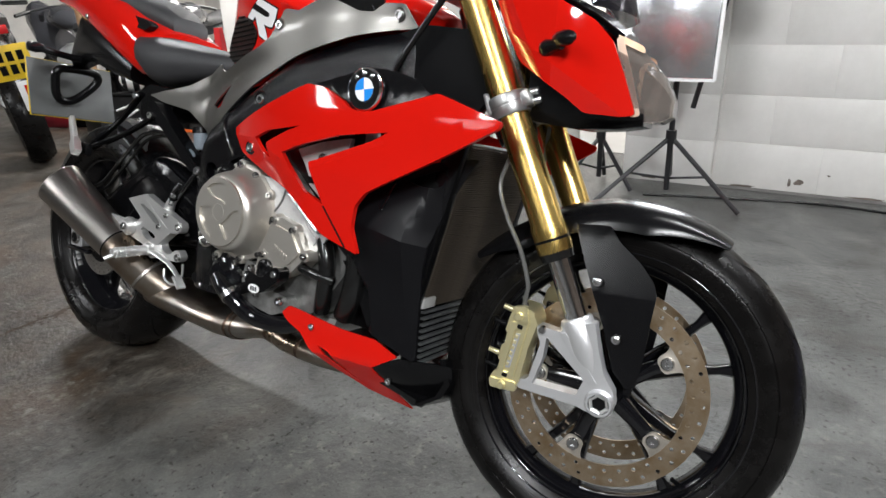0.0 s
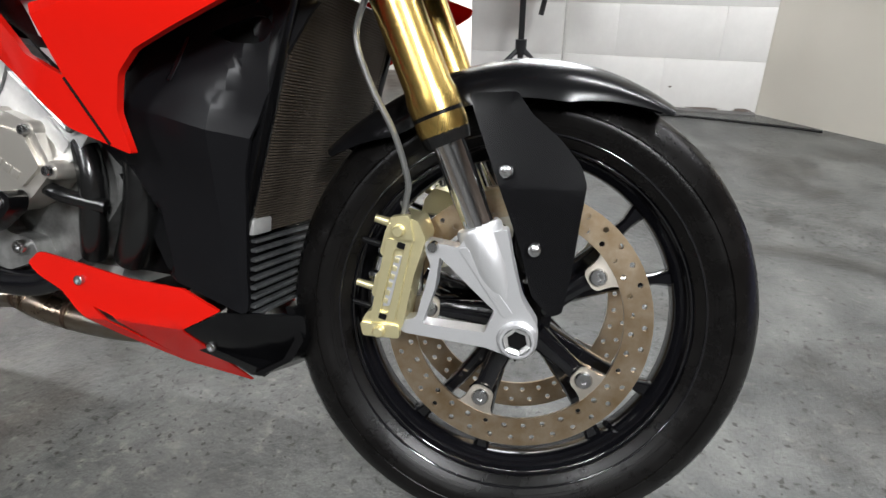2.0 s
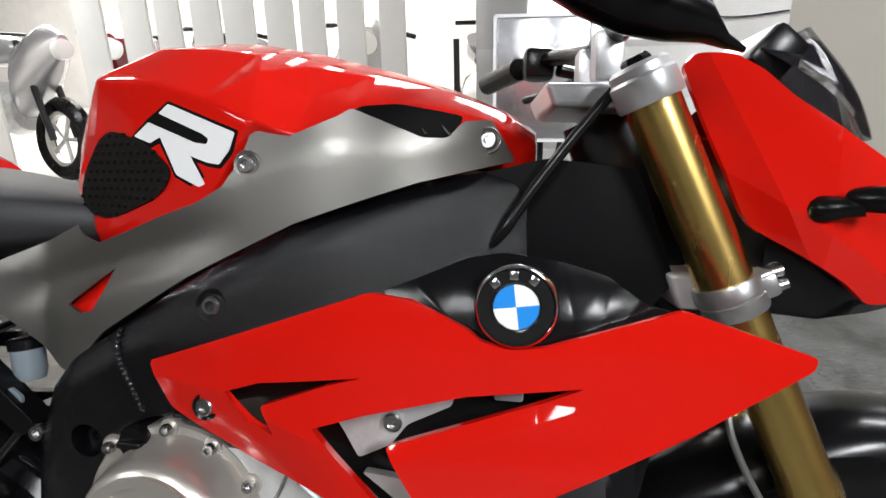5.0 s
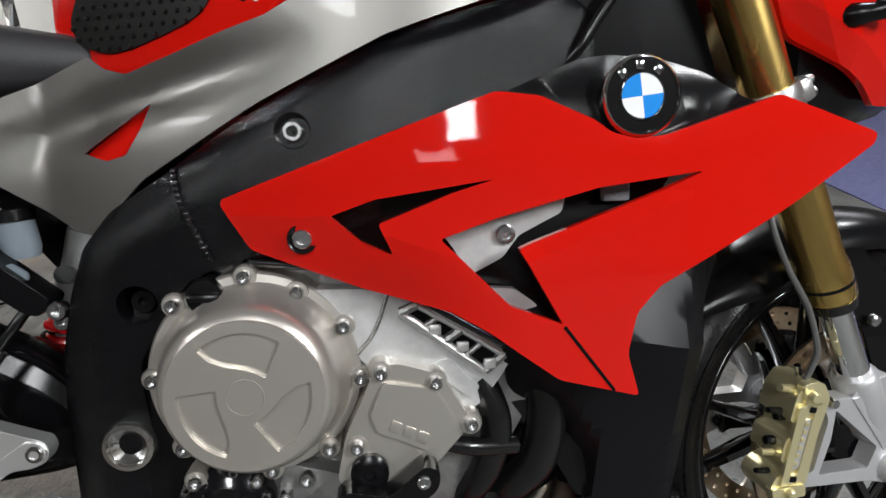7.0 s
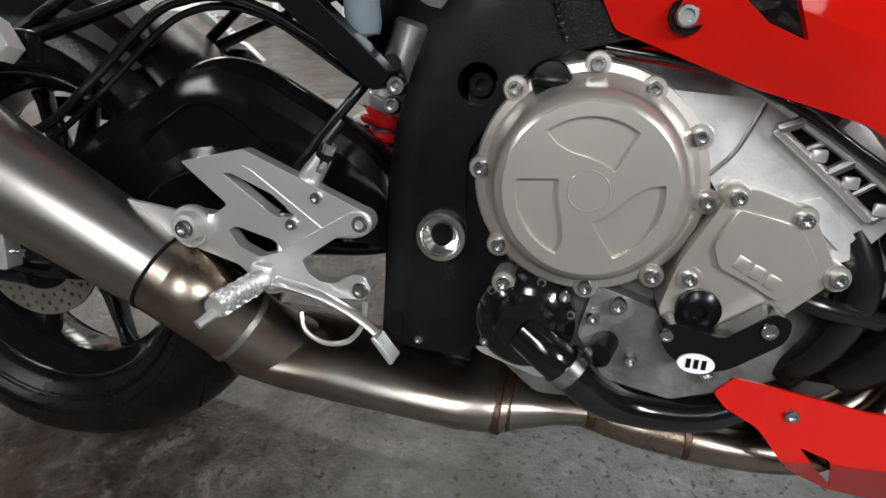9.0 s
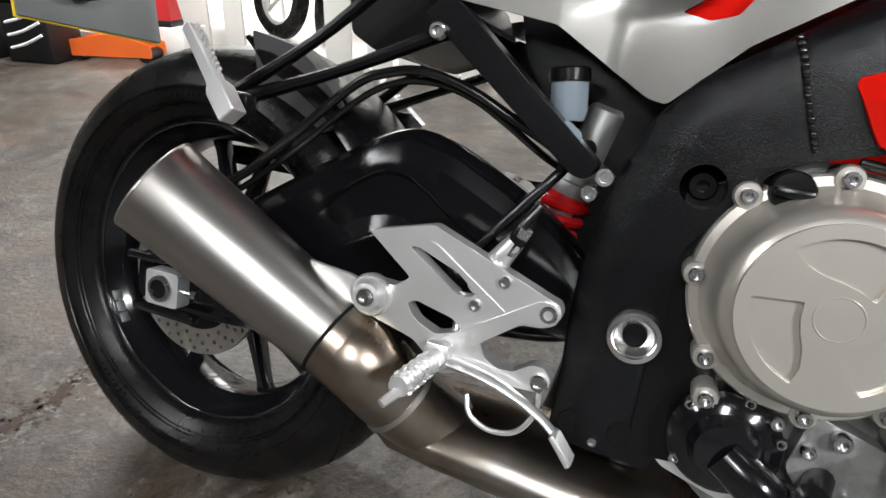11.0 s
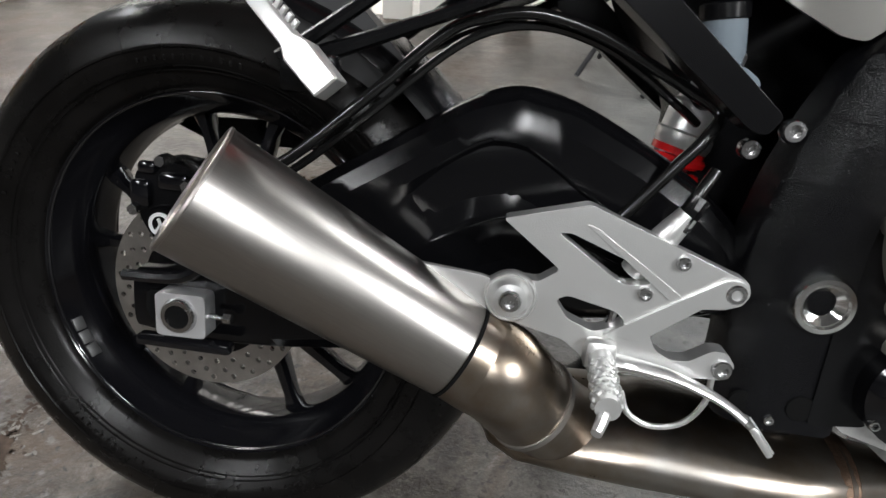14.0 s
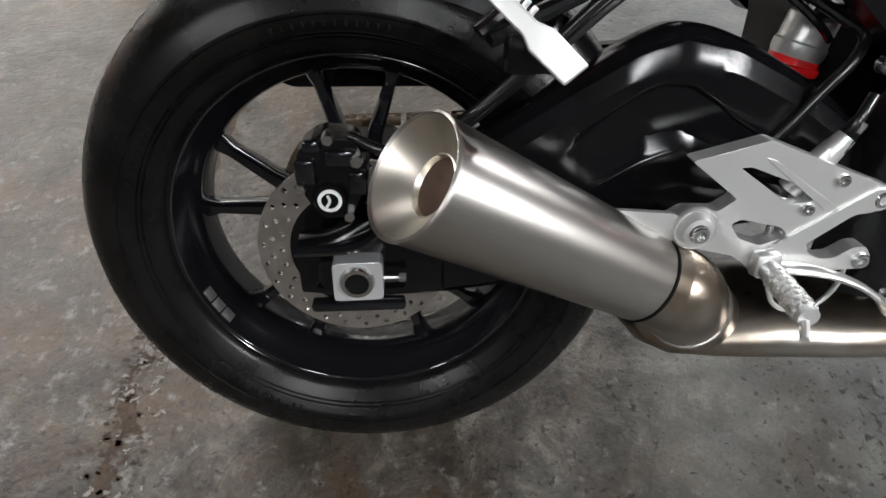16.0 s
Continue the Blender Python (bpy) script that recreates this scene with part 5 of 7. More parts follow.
fr = part("frame", panel(FRAME, frame_y, 0.045, [[(0.599 + 0.0185 * math.cos(a), 0.5635 + 0.0185 * math.sin(a)) for a in [2 * math.pi * k / 20 for k in range(20)]]], 0.012, (), 0.01), BLACK_FR, BIKE, "black crackle painted twin-spar frame", None, 50)
part("hole_plug", lathe([(0, -0.006), (0.004, -0.006), (0.005, -0.014), (0.0105, -0.014), (0.013, -0.008), (0.013, 0.0), (0.020, 0.003), (0, 0.003)], 24, (0.599, -0.148, 0.5635)), BLACK_SA, fr)
part("weld_seam", sweep([(0.640, frame_y(0.64, 0.683) - 0.0005, 0.683), (0.652, frame_y(0.65, 0.645) - 0.0005, 0.645), (0.668, frame_y(0.668, 0.605) - 0.0005, 0.605)], 0.0022, 6, 5), BLACK_GL, fr)
for k in range(16):
    u = k / 15
    x, z = 0.640 + 0.012 * min(1, 2 * u) + 0.016 * max(0, 2 * u - 1), 0.683 - 0.078 * u
    part("weld_bead", lathe([(0, -0.0042), (0.0020, -0.0034), (0.0032, -0.0016), (0.0036, 0.0005)], 8, (x, frame_y(x, z), z)), BLACK_GL, fr, "", None, 60)
plug = part("pivot_plug", lathe([(0.0105, 0.006), (0.0105, 0.003), (0.0155, -0.0020), (0.0170, -0.0035), (0.0180, -0.0035), (0.0195, -0.0055), (0.0235, -0.0050), (0.0258, -0.001), (0.0258, 0.008)], 48, (0.573, -0.158, 0.421), closed=True), POLISHED_ALU, fr, "polished swingarm pivot plug")
part("hex_ring", lathe([(0.0080, -0.0005), (0.0125, -0.0005), (0.0125, 0.004), (0.0080, 0.004)], 6, (0.573, -0.1545, 0.421), closed=True), POLISHED_ALU, plug, "six-sided socket rim", None, 20)
part("pivot_socket", lathe([(0, -0.001), (0.0108, -0.001), (0.0108, 0.002), (0, 0.002)], 6, (0.573, -0.153, 0.421)), DARK, plug)
bolt(fr, 0.747, -0.190, 0.716, 0.0095, 0.006)
part("bolt_ring", lathe([(0.010, 0.0), (0.0155, -0.003), (0.0165, 0.0)], 24, (0.747, -0.1905, 0.716), closed=True), BLACK_SA, fr)
bolt(fr, 0.519, -0.148, 0.556, 0.0095, 0.008)
bolt(fr, 0.504, -0.110, 0.536, 0.009, 0.008)
for x, z in ((0.533, 0.320), (0.580, 0.324)):
    part("hole", lathe([(0, -0.001), (0.0115, -0.001), (0.0125, 0.001), (0, 0.001)], 20, (x, frame_y(x, z) - 0.0005, z)), DARK, fr)
bolt(fr, 0.557, frame_y(0.557, 0.309), 0.309, 0.0045, 0.003)
part("far_spar", panel(FRAME, lambda x, z: -frame_y(x, z) - 0.045, 0.045, (), 0.06, (), 0.01), BLACK_FR, fr)

FAIR = [(0.679, 0.657), (0.916, 0.744), (0.953, 0.740), (1.001, 0.719), (1.012, 0.710), (1.035, 0.704), (1.063, 0.707), (1.172, 0.741), (1.277, 0.707), (1.274, 0.697), (1.185, 0.643), (1.062, 0.577), (1.042, 0.553), (1.036, 0.515), (1.050, 0.473), (1.025, 0.480), (0.974, 0.494), (0.912, 0.540), (0.878, 0.559), (0.802, 0.579), (0.705, 0.613)]
HOLE_A = [(0.778, 0.644), (0.817, 0.658), (0.914, 0.673), (0.879, 0.662), (0.818, 0.637), (0.830, 0.610), (0.804, 0.621)]
HOLE_B = [(0.869, 0.624), (0.916, 0.641), (1.002, 0.664), (1.097, 0.676), (1.062, 0.660), (0.935, 0.614), (0.975, 0.546), (0.928, 0.565), (0.902, 0.591)]


def fair_y(x, z):
    d = (0.95 - x) / 0.27 if x < 0.95 else (x - 0.95) / 0.33
    y = -0.252 + (0.062 if x < 0.95 else 0.028) * d * d
    y += 0.10 * max(0, 0.60 - z)
    y += 0.30 * max(0, 0.644 - z - 0.35 * max(0, x - 0.778)) * min(1.0, max(0.0, (0.93 - x) / 0.10))
    y += 0.12 * max(0, z - (0.690 + 0.05 * (x - 0.9)))
    # the edge under the long vent is rolled in
    s = (z - 0.624) * 0.94 - (x - 1.0) * 0.34
    if z < float(np.interp(x, (0.869, 0.916, 1.002, 1.097), (0.624, 0.641, 0.664, 0.676))) - 0.002:
        y += 0.55 * min(max(s, 0.0), 0.013) * min(1.0, max(0.0, (x - 0.92) / 0.03)) * min(1.0, max(0.0, (1.10 - x) / 0.05))
    return y


fairing = part("side_fairing", panel(FAIR, fair_y, 0.009, [HOLE_A, HOLE_B], 0.025, [((0.9, 0.690), (-0.05, 1)), ((0.9, 0.60), (0, 1)), ((0.778, 0.644), (0.0, 1)), ((0.778, 0.644), (0.35, 1)), ((0.95, 0.6), (1, 0)), ((1.0, 0.624), (-0.34, 0.94))], 0.005), RED, BIKE, "gloss red radiator side fairing with slashed vents", None, 11, 0.006)
part("fairing_seam", sweep([(0.976, fair_y(0.976, 0.544) - 0.0004, 0.544), (1.025, fair_y(1.025, 0.481) - 0.0004, 0.481)], 0.0016, 6, 6), DARK, fairing)
part("far_fairing", panel(FAIR, lambda x, z: -fair_y(x, z), -0.004, (), 0.05, (), 0.005), RED, fairing)
bolt(fairing, 0.753, fair_y(0.753, 0.624) - 0.001, 0.624, 0.0085, 0.004)
part("bolt_ring", lathe([(0.009, 0.0), (0.0125, -0.002), (0.0135, 0.0)], 24, (0.753, fair_y(0.753, 0.624), 0.624), closed=True), BLACK_SA, fairing)
under = part("vent_liner", panel([(0.76, 0.63), (0.80, 0.68), (1.11, 0.70), (1.06, 0.62), (0.99, 0.53), (0.92, 0.54), (0.86, 0.59)], lambda x, z: fair_y(x, z) + 0.05, 0.004, (), 0.05), BLACK_PL, BIKE, "black liner behind the fairing vents")
br = part("fairing_bracket", prism([(0.868, 0.632), (0.925, 0.65), (0.99, 0.662), (0.985, 0.64), (0.945, 0.62), (0.93, 0.60), (0.90, 0.585), (0.885, 0.61)], -0.205, -0.195), CAST, BIKE, "cast bracket seen through the vent", bevel=0.003)
bolt(br, 0.932, -0.206, 0.622, 0.009, 0.006)
part("bracket_foot", prism([(0.905, 0.575), (0.94, 0.572), (0.962, 0.555), (0.94, 0.55)], -0.212, -0.2), CAST, br)
part("foam_block", block(1.035, -0.205, 0.664, 0.026, 0.01, 0.03, 0.003), mat("grey_foam", (0.25, 0.25, 0.26), 0.9, bump=0.5, bump_scale=400), br)

# badge: rings and quarters in plain colours
by = -0.242
badge = part("badge", lathe([(0, 0.006), (0.0335, 0.006), (0.0345, 0.0), (0.0335, -0.004), (0.0315, -0.0055), (0.0300, -0.004), (0.0205, -0.004), (0.0195, -0.005), (0.0180, -0.004), (0, -0.004)], 48, (1.040, by, 0.739)), ENAMEL_K, BIKE, "round enamel badge with blue and white quarters")
part("outer_ring", lathe([(0.0305, -0.0035), (0.0318, -0.0065), (0.0335, -0.0048), (0.0345, -0.001)], 48, (1.040, by, 0.739), closed=True), CHROME, badge)
part("inner_ring", lathe([(0.0175, -0.0038), (0.0185, -0.0055), (0.0195, -0.0038)], 48, (1.040, by, 0.739), closed=True), CHROME, badge)
for k in range(4):
    pts = [(1.040, 0.739)] + [(1.040 + 0.0178 * math.cos(a), 0.739 + 0.0178 * math.sin(a)) for a in [radians(90 * k + 8 + 9 * i) for i in range(11)]]
    part("quarter", prism(pts, by - 0.0048, by - 0.0036, (), 0.0), ENAMEL_W if k % 2 == 0 else BLUE, badge)
for k, a0 in enumerate((128, 90, 52)):
    a = radians(a0 + 6)
    part("letter_bar", block(0, 0, 0, 0.007, 0.0012, 0.007, 0.0005), CHROME, badge, "", Matrix.Translation((1.040 + 0.0253 * math.cos(a), by - 0.0045, 0.739 + 0.0253 * math.sin(a))) @ pose(0, 0, 0, 0, 90 - a0, 0))
duct = part("air_duct", panel([(0.925, 0.744), (0.954, 0.756), (0.996, 0.774), (1.027, 0.779), (1.075, 0.774), (1.115, 0.763), (1.145, 0.742), (1.17, 0.735), (1.10, 0.695), (1.035, 0.690), (1.0, 0.71)], lambda x, z: -0.235 + 0.9 * max(0, z - 0.745) + 0.25 * max(0, x - 1.07), 0.004, (), 0.025), BLACK_PL, BIKE, "black plastic air duct under the badge")
part("duct_side", panel([(0.93, 0.835), (1.06, 0.868), (1.15, 0.86), (1.19, 0.75), (1.15, 0.70), (1.0, 0.70), (0.93, 0.74)], lambda x, z: -0.115 - 0.006 * math.sin((z - 0.7) * 14) + 0.1 * max(0, x - 1.1), 0.01, (), 0.03), DUCTM, duct)

LOWER = [(0.940, 0.565), (1.001, 0.590), (1.134, 0.638), (1.194, 0.652), (1.167, 0.588), (1.153, 0.538), (1.139, 0.460), (1.136, 0.403), (1.131, 0.337), (1.129, 0.289), (1.034, 0.317), (1.014, 0.349), (0.981, 0.407), (0.945, 0.460), (0.932, 0.510)]
VENT = [(1.093, 0.603), (1.106, 0.610), (1.142, 0.626), (1.155, 0.625), (1.159, 0.617), (1.153, 0.602), (1.144, 0.596), (1.120, 0.596)]


def lower_y(x, z):
    """Bulged below a bend, leaning back above it, and turned in along the front edge."""
    bend = 0.527 - 0.19 * (x - 0.994)
    y = -0.152 - 0.056 * min(1, max(0, (min(z, bend) - 0.31) / 0.20)) + 0.34 * max(0, z - bend)
    fold = float(np.interp(z, (0.337, 0.40, 0.47, 0.519, 0.586, 0.638), (1.122, 1.119, 1.113, 1.113, 1.135, 1.162)))
    y += 0.9 * max(0, x - fold)
    return y + 0.6 * max(0, 0.463 + 0.9 * (1.034 - x) - z - 0.02 - 0.9 * max(0, x - 0.99)) * (1 if x < 1.03 else 0)


lower = part("radiator_shroud", panel(LOWER, lower_y, 0.005, [VENT], 0.011, [((0.994, 0.527), (0.19, 1))], 0.006), SHROUDM, BIKE, "matt black radiator side shroud", None, 24)
part("vent_back", panel([(1.08, 0.600), (1.10, 0.618), (1.16, 0.635), (1.165, 0.600), (1.14, 0.588), (1.10, 0.588)], lambda x, z: lower_y(x, z) + 0.012, 0.002), DARK, lower)
part("slot", sweep([(1.072, lower_y(1.072, 0.597) - 0.001, 0.597), (1.061, lower_y(1.061, 0.551) - 0.001, 0.551)], 0.0055, 10, 2, 0.5, False), BLACK_GL, lower)
part("far_shroud", panel(LOWER, lambda x, z: -lower_y(x, z), -0.005, (), 0.05), BLACK_PL, lower)
part("shroud_tail", panel([(0.99, 0.48), (1.04, 0.46), (1.05, 0.33), (1.08, 0.30), (1.02, 0.33), (0.97, 0.42)], lambda x, z: -0.15, 0.004, (), 0.03), BLACK_PL, lower)

part("inner_shroud", prism([(0.90, 0.30), (0.90, 0.46), (0.95, 0.56), (1.06, 0.57), (1.06, 0.34), (1.0, 0.30)], -0.085, -0.075), BLACK_PL, lower, "black inner panel behind the hoses")

# radiator and oil cooler
rad = part("radiator", block(1.115, 0, 0.53, 0.03, 0.27, 0.30, 0.003, ), COREM, BIKE, "dusty brown radiator core", Matrix.Translation((0.02, 0, 0)) @ Matrix.Translation((1.115, 0, 0.53)) @ pose(0, 0, 0, 0, 12, 0) @ Matrix.Translation((-1.115, 0, -0.53)))
fin = None
for i in range(84):
    at = pose(1.132, 0, 0.385 + 0.0035 * i)
    fin = again(fin, at) if fin else part("fin", block(0, 0, 0, 0.005, 0.262, 0.0016), COREM, rad, "", at)
for s in (-1, 1):
    part("side_tank", block(1.115, s * 0.145, 0.53, 0.04, 0.024, 0.32, 0.006), BLACK_SA, rad)
cooler = part("oil_cooler", block(1.10, 0, 0.325, 0.03, 0.25, 0.11, 0.003), BLACK_SA, BIKE, "black oil cooler with horizontal fins")
for i in range(9):
    part("fin", block(1.118, 0, 0.278 + 0.0118 * i, 0.010, 0.24, 0.0045, 0.0012), mat("cooler_fin", (0.36, 0.37, 0.38), 0.34, 0.85, var=0.4, var_scale=60) if i == 0 else bpy.data.materials["cooler_fin"], cooler)
part("bracket", block(1.12, -0.118, 0.393, 0.02, 0.04, 0.02, 0.003), CAST, cooler)

# ---- belly pan ----
def belly_y(x, z):
    """The side curls under the sump at its lower edge."""
    return -0.179 + (x - 0.837) * 0.15 + 1.0 * max(0, 0.255 - z)


BELLY = [(0.835, 0.316), (0.850, 0.332), (0.876, 0.328), (0.968, 0.311), (1.040, 0.307), (1.088, 0.284), (1.036, 0.252), (1.072, 0.150), (0.992, 0.178), (0.930, 0.226), (0.880, 0.285), (0.848, 0.302)]
belly = part("belly_pan", panel(BELLY, belly_y, 0.004, [[(0.920, 0.270), (0.948, 0.260), (0.986, 0.194), (0.948, 0.238)]], 0.012, (), 0.004), RED, BIKE, "gloss red belly pan side", None, 30, 0.0015)
part("inner_shell", panel([(1.036, 0.252), (1.088, 0.282), (1.179, 0.282), (1.182, 0.257), (1.163, 0.224), (1.115, 0.180), (1.074, 0.160)], lambda x, z: belly_y(x, z) + 0.0025 + 0.3 * max(0, x - 1.09), 0.006, (), 0.03), BLACK_PL, belly, "black belly pan nose")
part("nose_front", loft([[(x, y, z) for y, z in ((-0.10, z0), (0.0, z0 - 0.02), (0.10, z0))] + [(x - 0.012, y, z) for y, z in ((0.10, z0), (0.0, z0 - 0.02), (-0.10, z0))] for x, z0 in ((1.165, 0.29), (1.18, 0.25), (1.165, 0.22), (1.12, 0.19))]), BLACK_PL, belly, "", None, 60)
part("far_side", panel(BELLY, lambda x, z: -belly_y(x, z), -0.004, (), 0.05), RED, belly)
bolt(belly, 0.905, belly_y(0.905, 0.302) - 0.001, 0.302, 0.0065, 0.004)
bolt(belly, 1.058, belly_y(1.058, 0.224) - 0.001, 0.224, 0.0065, 0.004)
part("belly_floor", loft([[(0.90, -0.14, 0.27), (0.90, 0.14, 0.27)] + [(0.90, 0.13, 0.25), (0.90, -0.13, 0.25)], [(1.12, -0.10, 0.20), (1.12, 0.10, 0.20), (1.12, 0.09, 0.185), (1.12, -0.09, 0.185)]]), BLACK_PL, belly)

# ---- engine ----
crank = part("engine_block", prism([(0.60, 0.33), (0.60, 0.56), (0.66, 0.60), (0.80, 0.585), (0.93, 0.56), (0.99, 0.47), (0.95, 0.40), (0.90, 0.33), (0.82, 0.28), (0.68, 0.27)], -0.150, 0.150, (), 0.01), CAST_D, BIKE, "cast alloy engine block", bevel=0.006)
# added black sheet that gives the gap behind the frame its shade
part("frame_gap", prism([(0.588, 0.31), (0.588, 0.56), (0.622, 0.57), (0.632, 0.48), (0.645, 0.41), (0.650, 0.35), (0.635, 0.315)], -0.157, -0.1505, (), 0.005), BLACK_PL, crank, "black sheet standing in for the dark gap between frame and engine", bevel=0.002)
part("sump", prism([(0.66, 0.30), (0.90, 0.30), (0.86, 0.22), (0.72, 0.22)], -0.09, 0.09), CAST, crank, bevel=0.008)
part("cylinder_block", prism([(0.745, 0.572), (0.822, 0.570), (0.855, 0.562), (0.950, 0.508), (0.935, 0.480), (0.912, 0.450), (0.880, 0.440), (0.815, 0.480)], -0.180, 0.172, (), 0.006), CAST, crank, "cast cylinder block with ribs", bevel=0.004)
part("joint_line", sweep([(0.826, -0.1805, 0.568), (0.812, -0.1805, 0.530), (0.795, -0.1805, 0.508)], 0.0022, 6, 5), CAST_D, crank)
part("plate_rib", prism([(0.862, 0.492), (0.880, 0.500), (0.912, 0.470), (0.902, 0.458)], -0.184, -0.178, (), 0.003), CAST, crank, bevel=0.002)
part("casting_lug", block(0.905, -0.178, 0.545, 0.05, 0.02, 0.02, 0.004, Matrix.Translation((0.905, 0, 0.545)) @ pose(0, 0, 0, 0, 40, 0) @ Matrix.Translation((-0.905, 0, -0.545))), CAST, crank)
CX, CZ = 0.701, 0.493
cover = part("clutch_cover", lathe([(0.0, -0.150), (0.098, -0.150), (0.098, -0.178), (0.096, -0.181), (0.089, -0.182), (0.0835, -0.190), (0.0785, -0.214), (0.0765, -0.221), (0.0735, -0.2265), (0.0690, -0.2300), (0.0630, -0.2325), (0.0615, -0.2318), (0.0, -0.2318)], 72, (CX, 0, CZ)), ENGINE, BIKE, "silver beige round clutch cover with three sunk lobes", None, 25)


def lobe(turn):
    """A sunk sector of the cover: an outer arc, one straight side, and a swept inner side."""
    out = [(56 + 75 * i / 8, 0.0565) for i in range(9)] + [(130, 0.043), (119, 0.0315), (95, 0.0252), (68, 0.0232), (42, 0.0240)]
    return [(CX + r * math.cos(radians(a + turn)), CZ + r * math.sin(radians(a + turn))) for a, r in out]


part("cover_face", prism([(CX + 0.0665 * math.cos(radians(5 * k)), CZ + 0.0665 * math.sin(radians(5 * k))) for k in range(72)], -0.2365, -0.2300, [rounded(lobe(turn), 0.002) for turn in (0, 120, 240)], 0.0), ENGINE, cover, bevel=0.0028)
part("hub_ring", lathe([(0.0150, -0.2360), (0.0155, -0.2371), (0.0162, -0.2371), (0.0167, -0.2360)], 48, (CX, 0, CZ), closed=True), ENGINE, cover, angle=60)
for x, z in ((0.696, 0.587), (0.742, 0.571), (0.783, 0.537), (0.797, 0.486), (0.765, 0.417), (0.711, 0.399), (0.639, 0.392), (0.631, 0.427), (0.609, 0.494), (0.632, 0.563)):
    d = Vector((x - CX, 0, z - CZ))
    ear = part("bolt_ear", lathe([(0, -0.15), (0.0115, -0.15), (0.0115, -0.180), (0.010, -0.183), (0, -0.183)], 14, (x, 0, z)), ENGINE, cover)
    bolt(ear, x, -0.182, z, 0.0065, 0.009)
part("filler_cap", lathe([(0, -0.15), (0.017, -0.15), (0.017, -0.186), (0.0155, -0.190), (0, -0.191)], 20, (0.661, 0, 0.571)), BLACK_PL, cover, "black oil filler cap")
part("cap_tab", block(0.661, -0.193, 0.571, 0.028, 0.010, 0.008, 0.003), BLACK_PL, cover)

COVER2 = [(0.811, 0.500), (0.830, 0.503), (0.872, 0.490), (0.902, 0.440), (0.868, 0.402), (0.828, 0.380), (0.790, 0.374), (0.772, 0.390), (0.782, 0.436), (0.799, 0.471)]
c2 = part("timing_cover", prism(COVER2, -0.198, -0.15, (), 0.008), ENGINE, BIKE, "silver beige ignition cover", bevel=0.006)
part("raised_face", prism([(0.818, 0.486), (0.865, 0.478), (0.888, 0.442), (0.860, 0.415), (0.835, 0.428), (0.812, 0.437), (0.805, 0.455)], -0.203, -0.196, (), 0.005), ENGINE, c2, bevel=0.003)
for k in range(3):
    part("letter_bar", block(0, 0, 0, 0.010, 0.0016, 0.011, 0.0006), ENGINE, c2, "", Matrix.Translation((0.828 + 0.0125 * k, -0.2035, 0.443 - 0.006 * k)) @ pose(0, 0, 0, 0, 26, 0))
for x, z in ((0.816, 0.495), (0.867, 0.483), (0.900, 0.439), (0.792, 0.424)):
    ear = part("bolt_ear", lathe([(0, -0.15), (0.0115, -0.15), (0.0115, -0.196), (0.010, -0.199), (0, -0.199)], 14, (x, 0, z)), ENGINE, c2)
    bolt(ear, x, -0.198, z, 0.0065, 0.009)
part("inspection_cap", lathe([(0, -0.19), (0.018, -0.19), (0.018, -0.205), (0.012, -0.209), (0.006, -0.209), (0.005, -0.206), (0, -0.206)], 28, (0.803, 0, 0.399)), BLACK_SA, c2, "black threaded inspection cap")
slider = part("crash_slider", prism([(0.770, 0.384), (0.782, 0.394), (0.820, 0.386), (0.854, 0.414), (0.868, 0.408), (0.866, 0.390), (0.829, 0.360), (0.805, 0.352), (0.781, 0.366)], -0.226, -0.200, (), 0.007), BLACK_PL, BIKE, "black plastic crash slider", bevel=0.005)
part("oval_label", loft([[(0.804 + 0.0145 * math.cos(a), y, 0.362 + 0.0085 * math.sin(a)) for a in [2 * math.pi * i / 24 for i in range(24)]] for y in (-0.2255, -0.2275)]), WHITE, slider, "white oval label with dark bars")
for dx in (-0.006, 0.0, 0.006):
    part("label_bar", block(0.804 + dx, -0.2278, 0.362, 0.0035, 0.001, 0.008), DARK, slider)
bolt(slider, 0.852, -0.226, 0.398, 0.0065, 0.003)
bolt(slider, 0.778, -0.226, 0.382, 0.0055, 0.003)

pump = part("water_pump", lathe([(0, -0.15), (0.046, -0.15), (0.046, -0.176), (0.040, -0.182), (0.030, -0.186), (0.024, -0.198), (0, -0.2)], 36, (0.662, 0, 0.355)), BLACK_GL, BIKE, "gloss black water pump cover")
for a in (20, 75, 140, 215, 300):
    bolt(pump, 0.662 + 0.043 * math.cos(radians(a)), -0.176, 0.355 + 0.043 * math.sin(radians(a)), 0.005, 0.006)
part("pump_elbow", sweep([(0.662, -0.19, 0.352), (0.690, -0.198, 0.335), (0.712, -0.195, 0.318), (0.735, -0.185, 0.298), (0.77, -0.175, 0.285), (0.83, -0.165, 0.285), (0.88, -0.15, 0.305)], [0.019, 0.019, 0.018, 0.018, 0.017, 0.017, 0.017], 16, 6), BLACK_GL, pump, "black coolant hose")
part("hose_clip", lathe([(0.0195, -0.006), (0.0215, -0.006), (0.0215, 0.006), (0.0195, 0.006)], 20, (0.705, -0.196, 0.325), (0.6, 0.05, -0.5), closed=True), BOLT, pump)
# takes the darker casting colour in place of shade
low = part("lower_casting", prism([(0.72, 0.40), (0.775, 0.385), (0.80, 0.35), (0.84, 0.345), (0.85, 0.32), (0.80, 0.30), (0.74, 0.31), (0.71, 0.35)], -0.175, -0.15, (), 0.006), CAST_D, BIKE, "alloy lower casting, shade put into its colour", bevel=0.005)
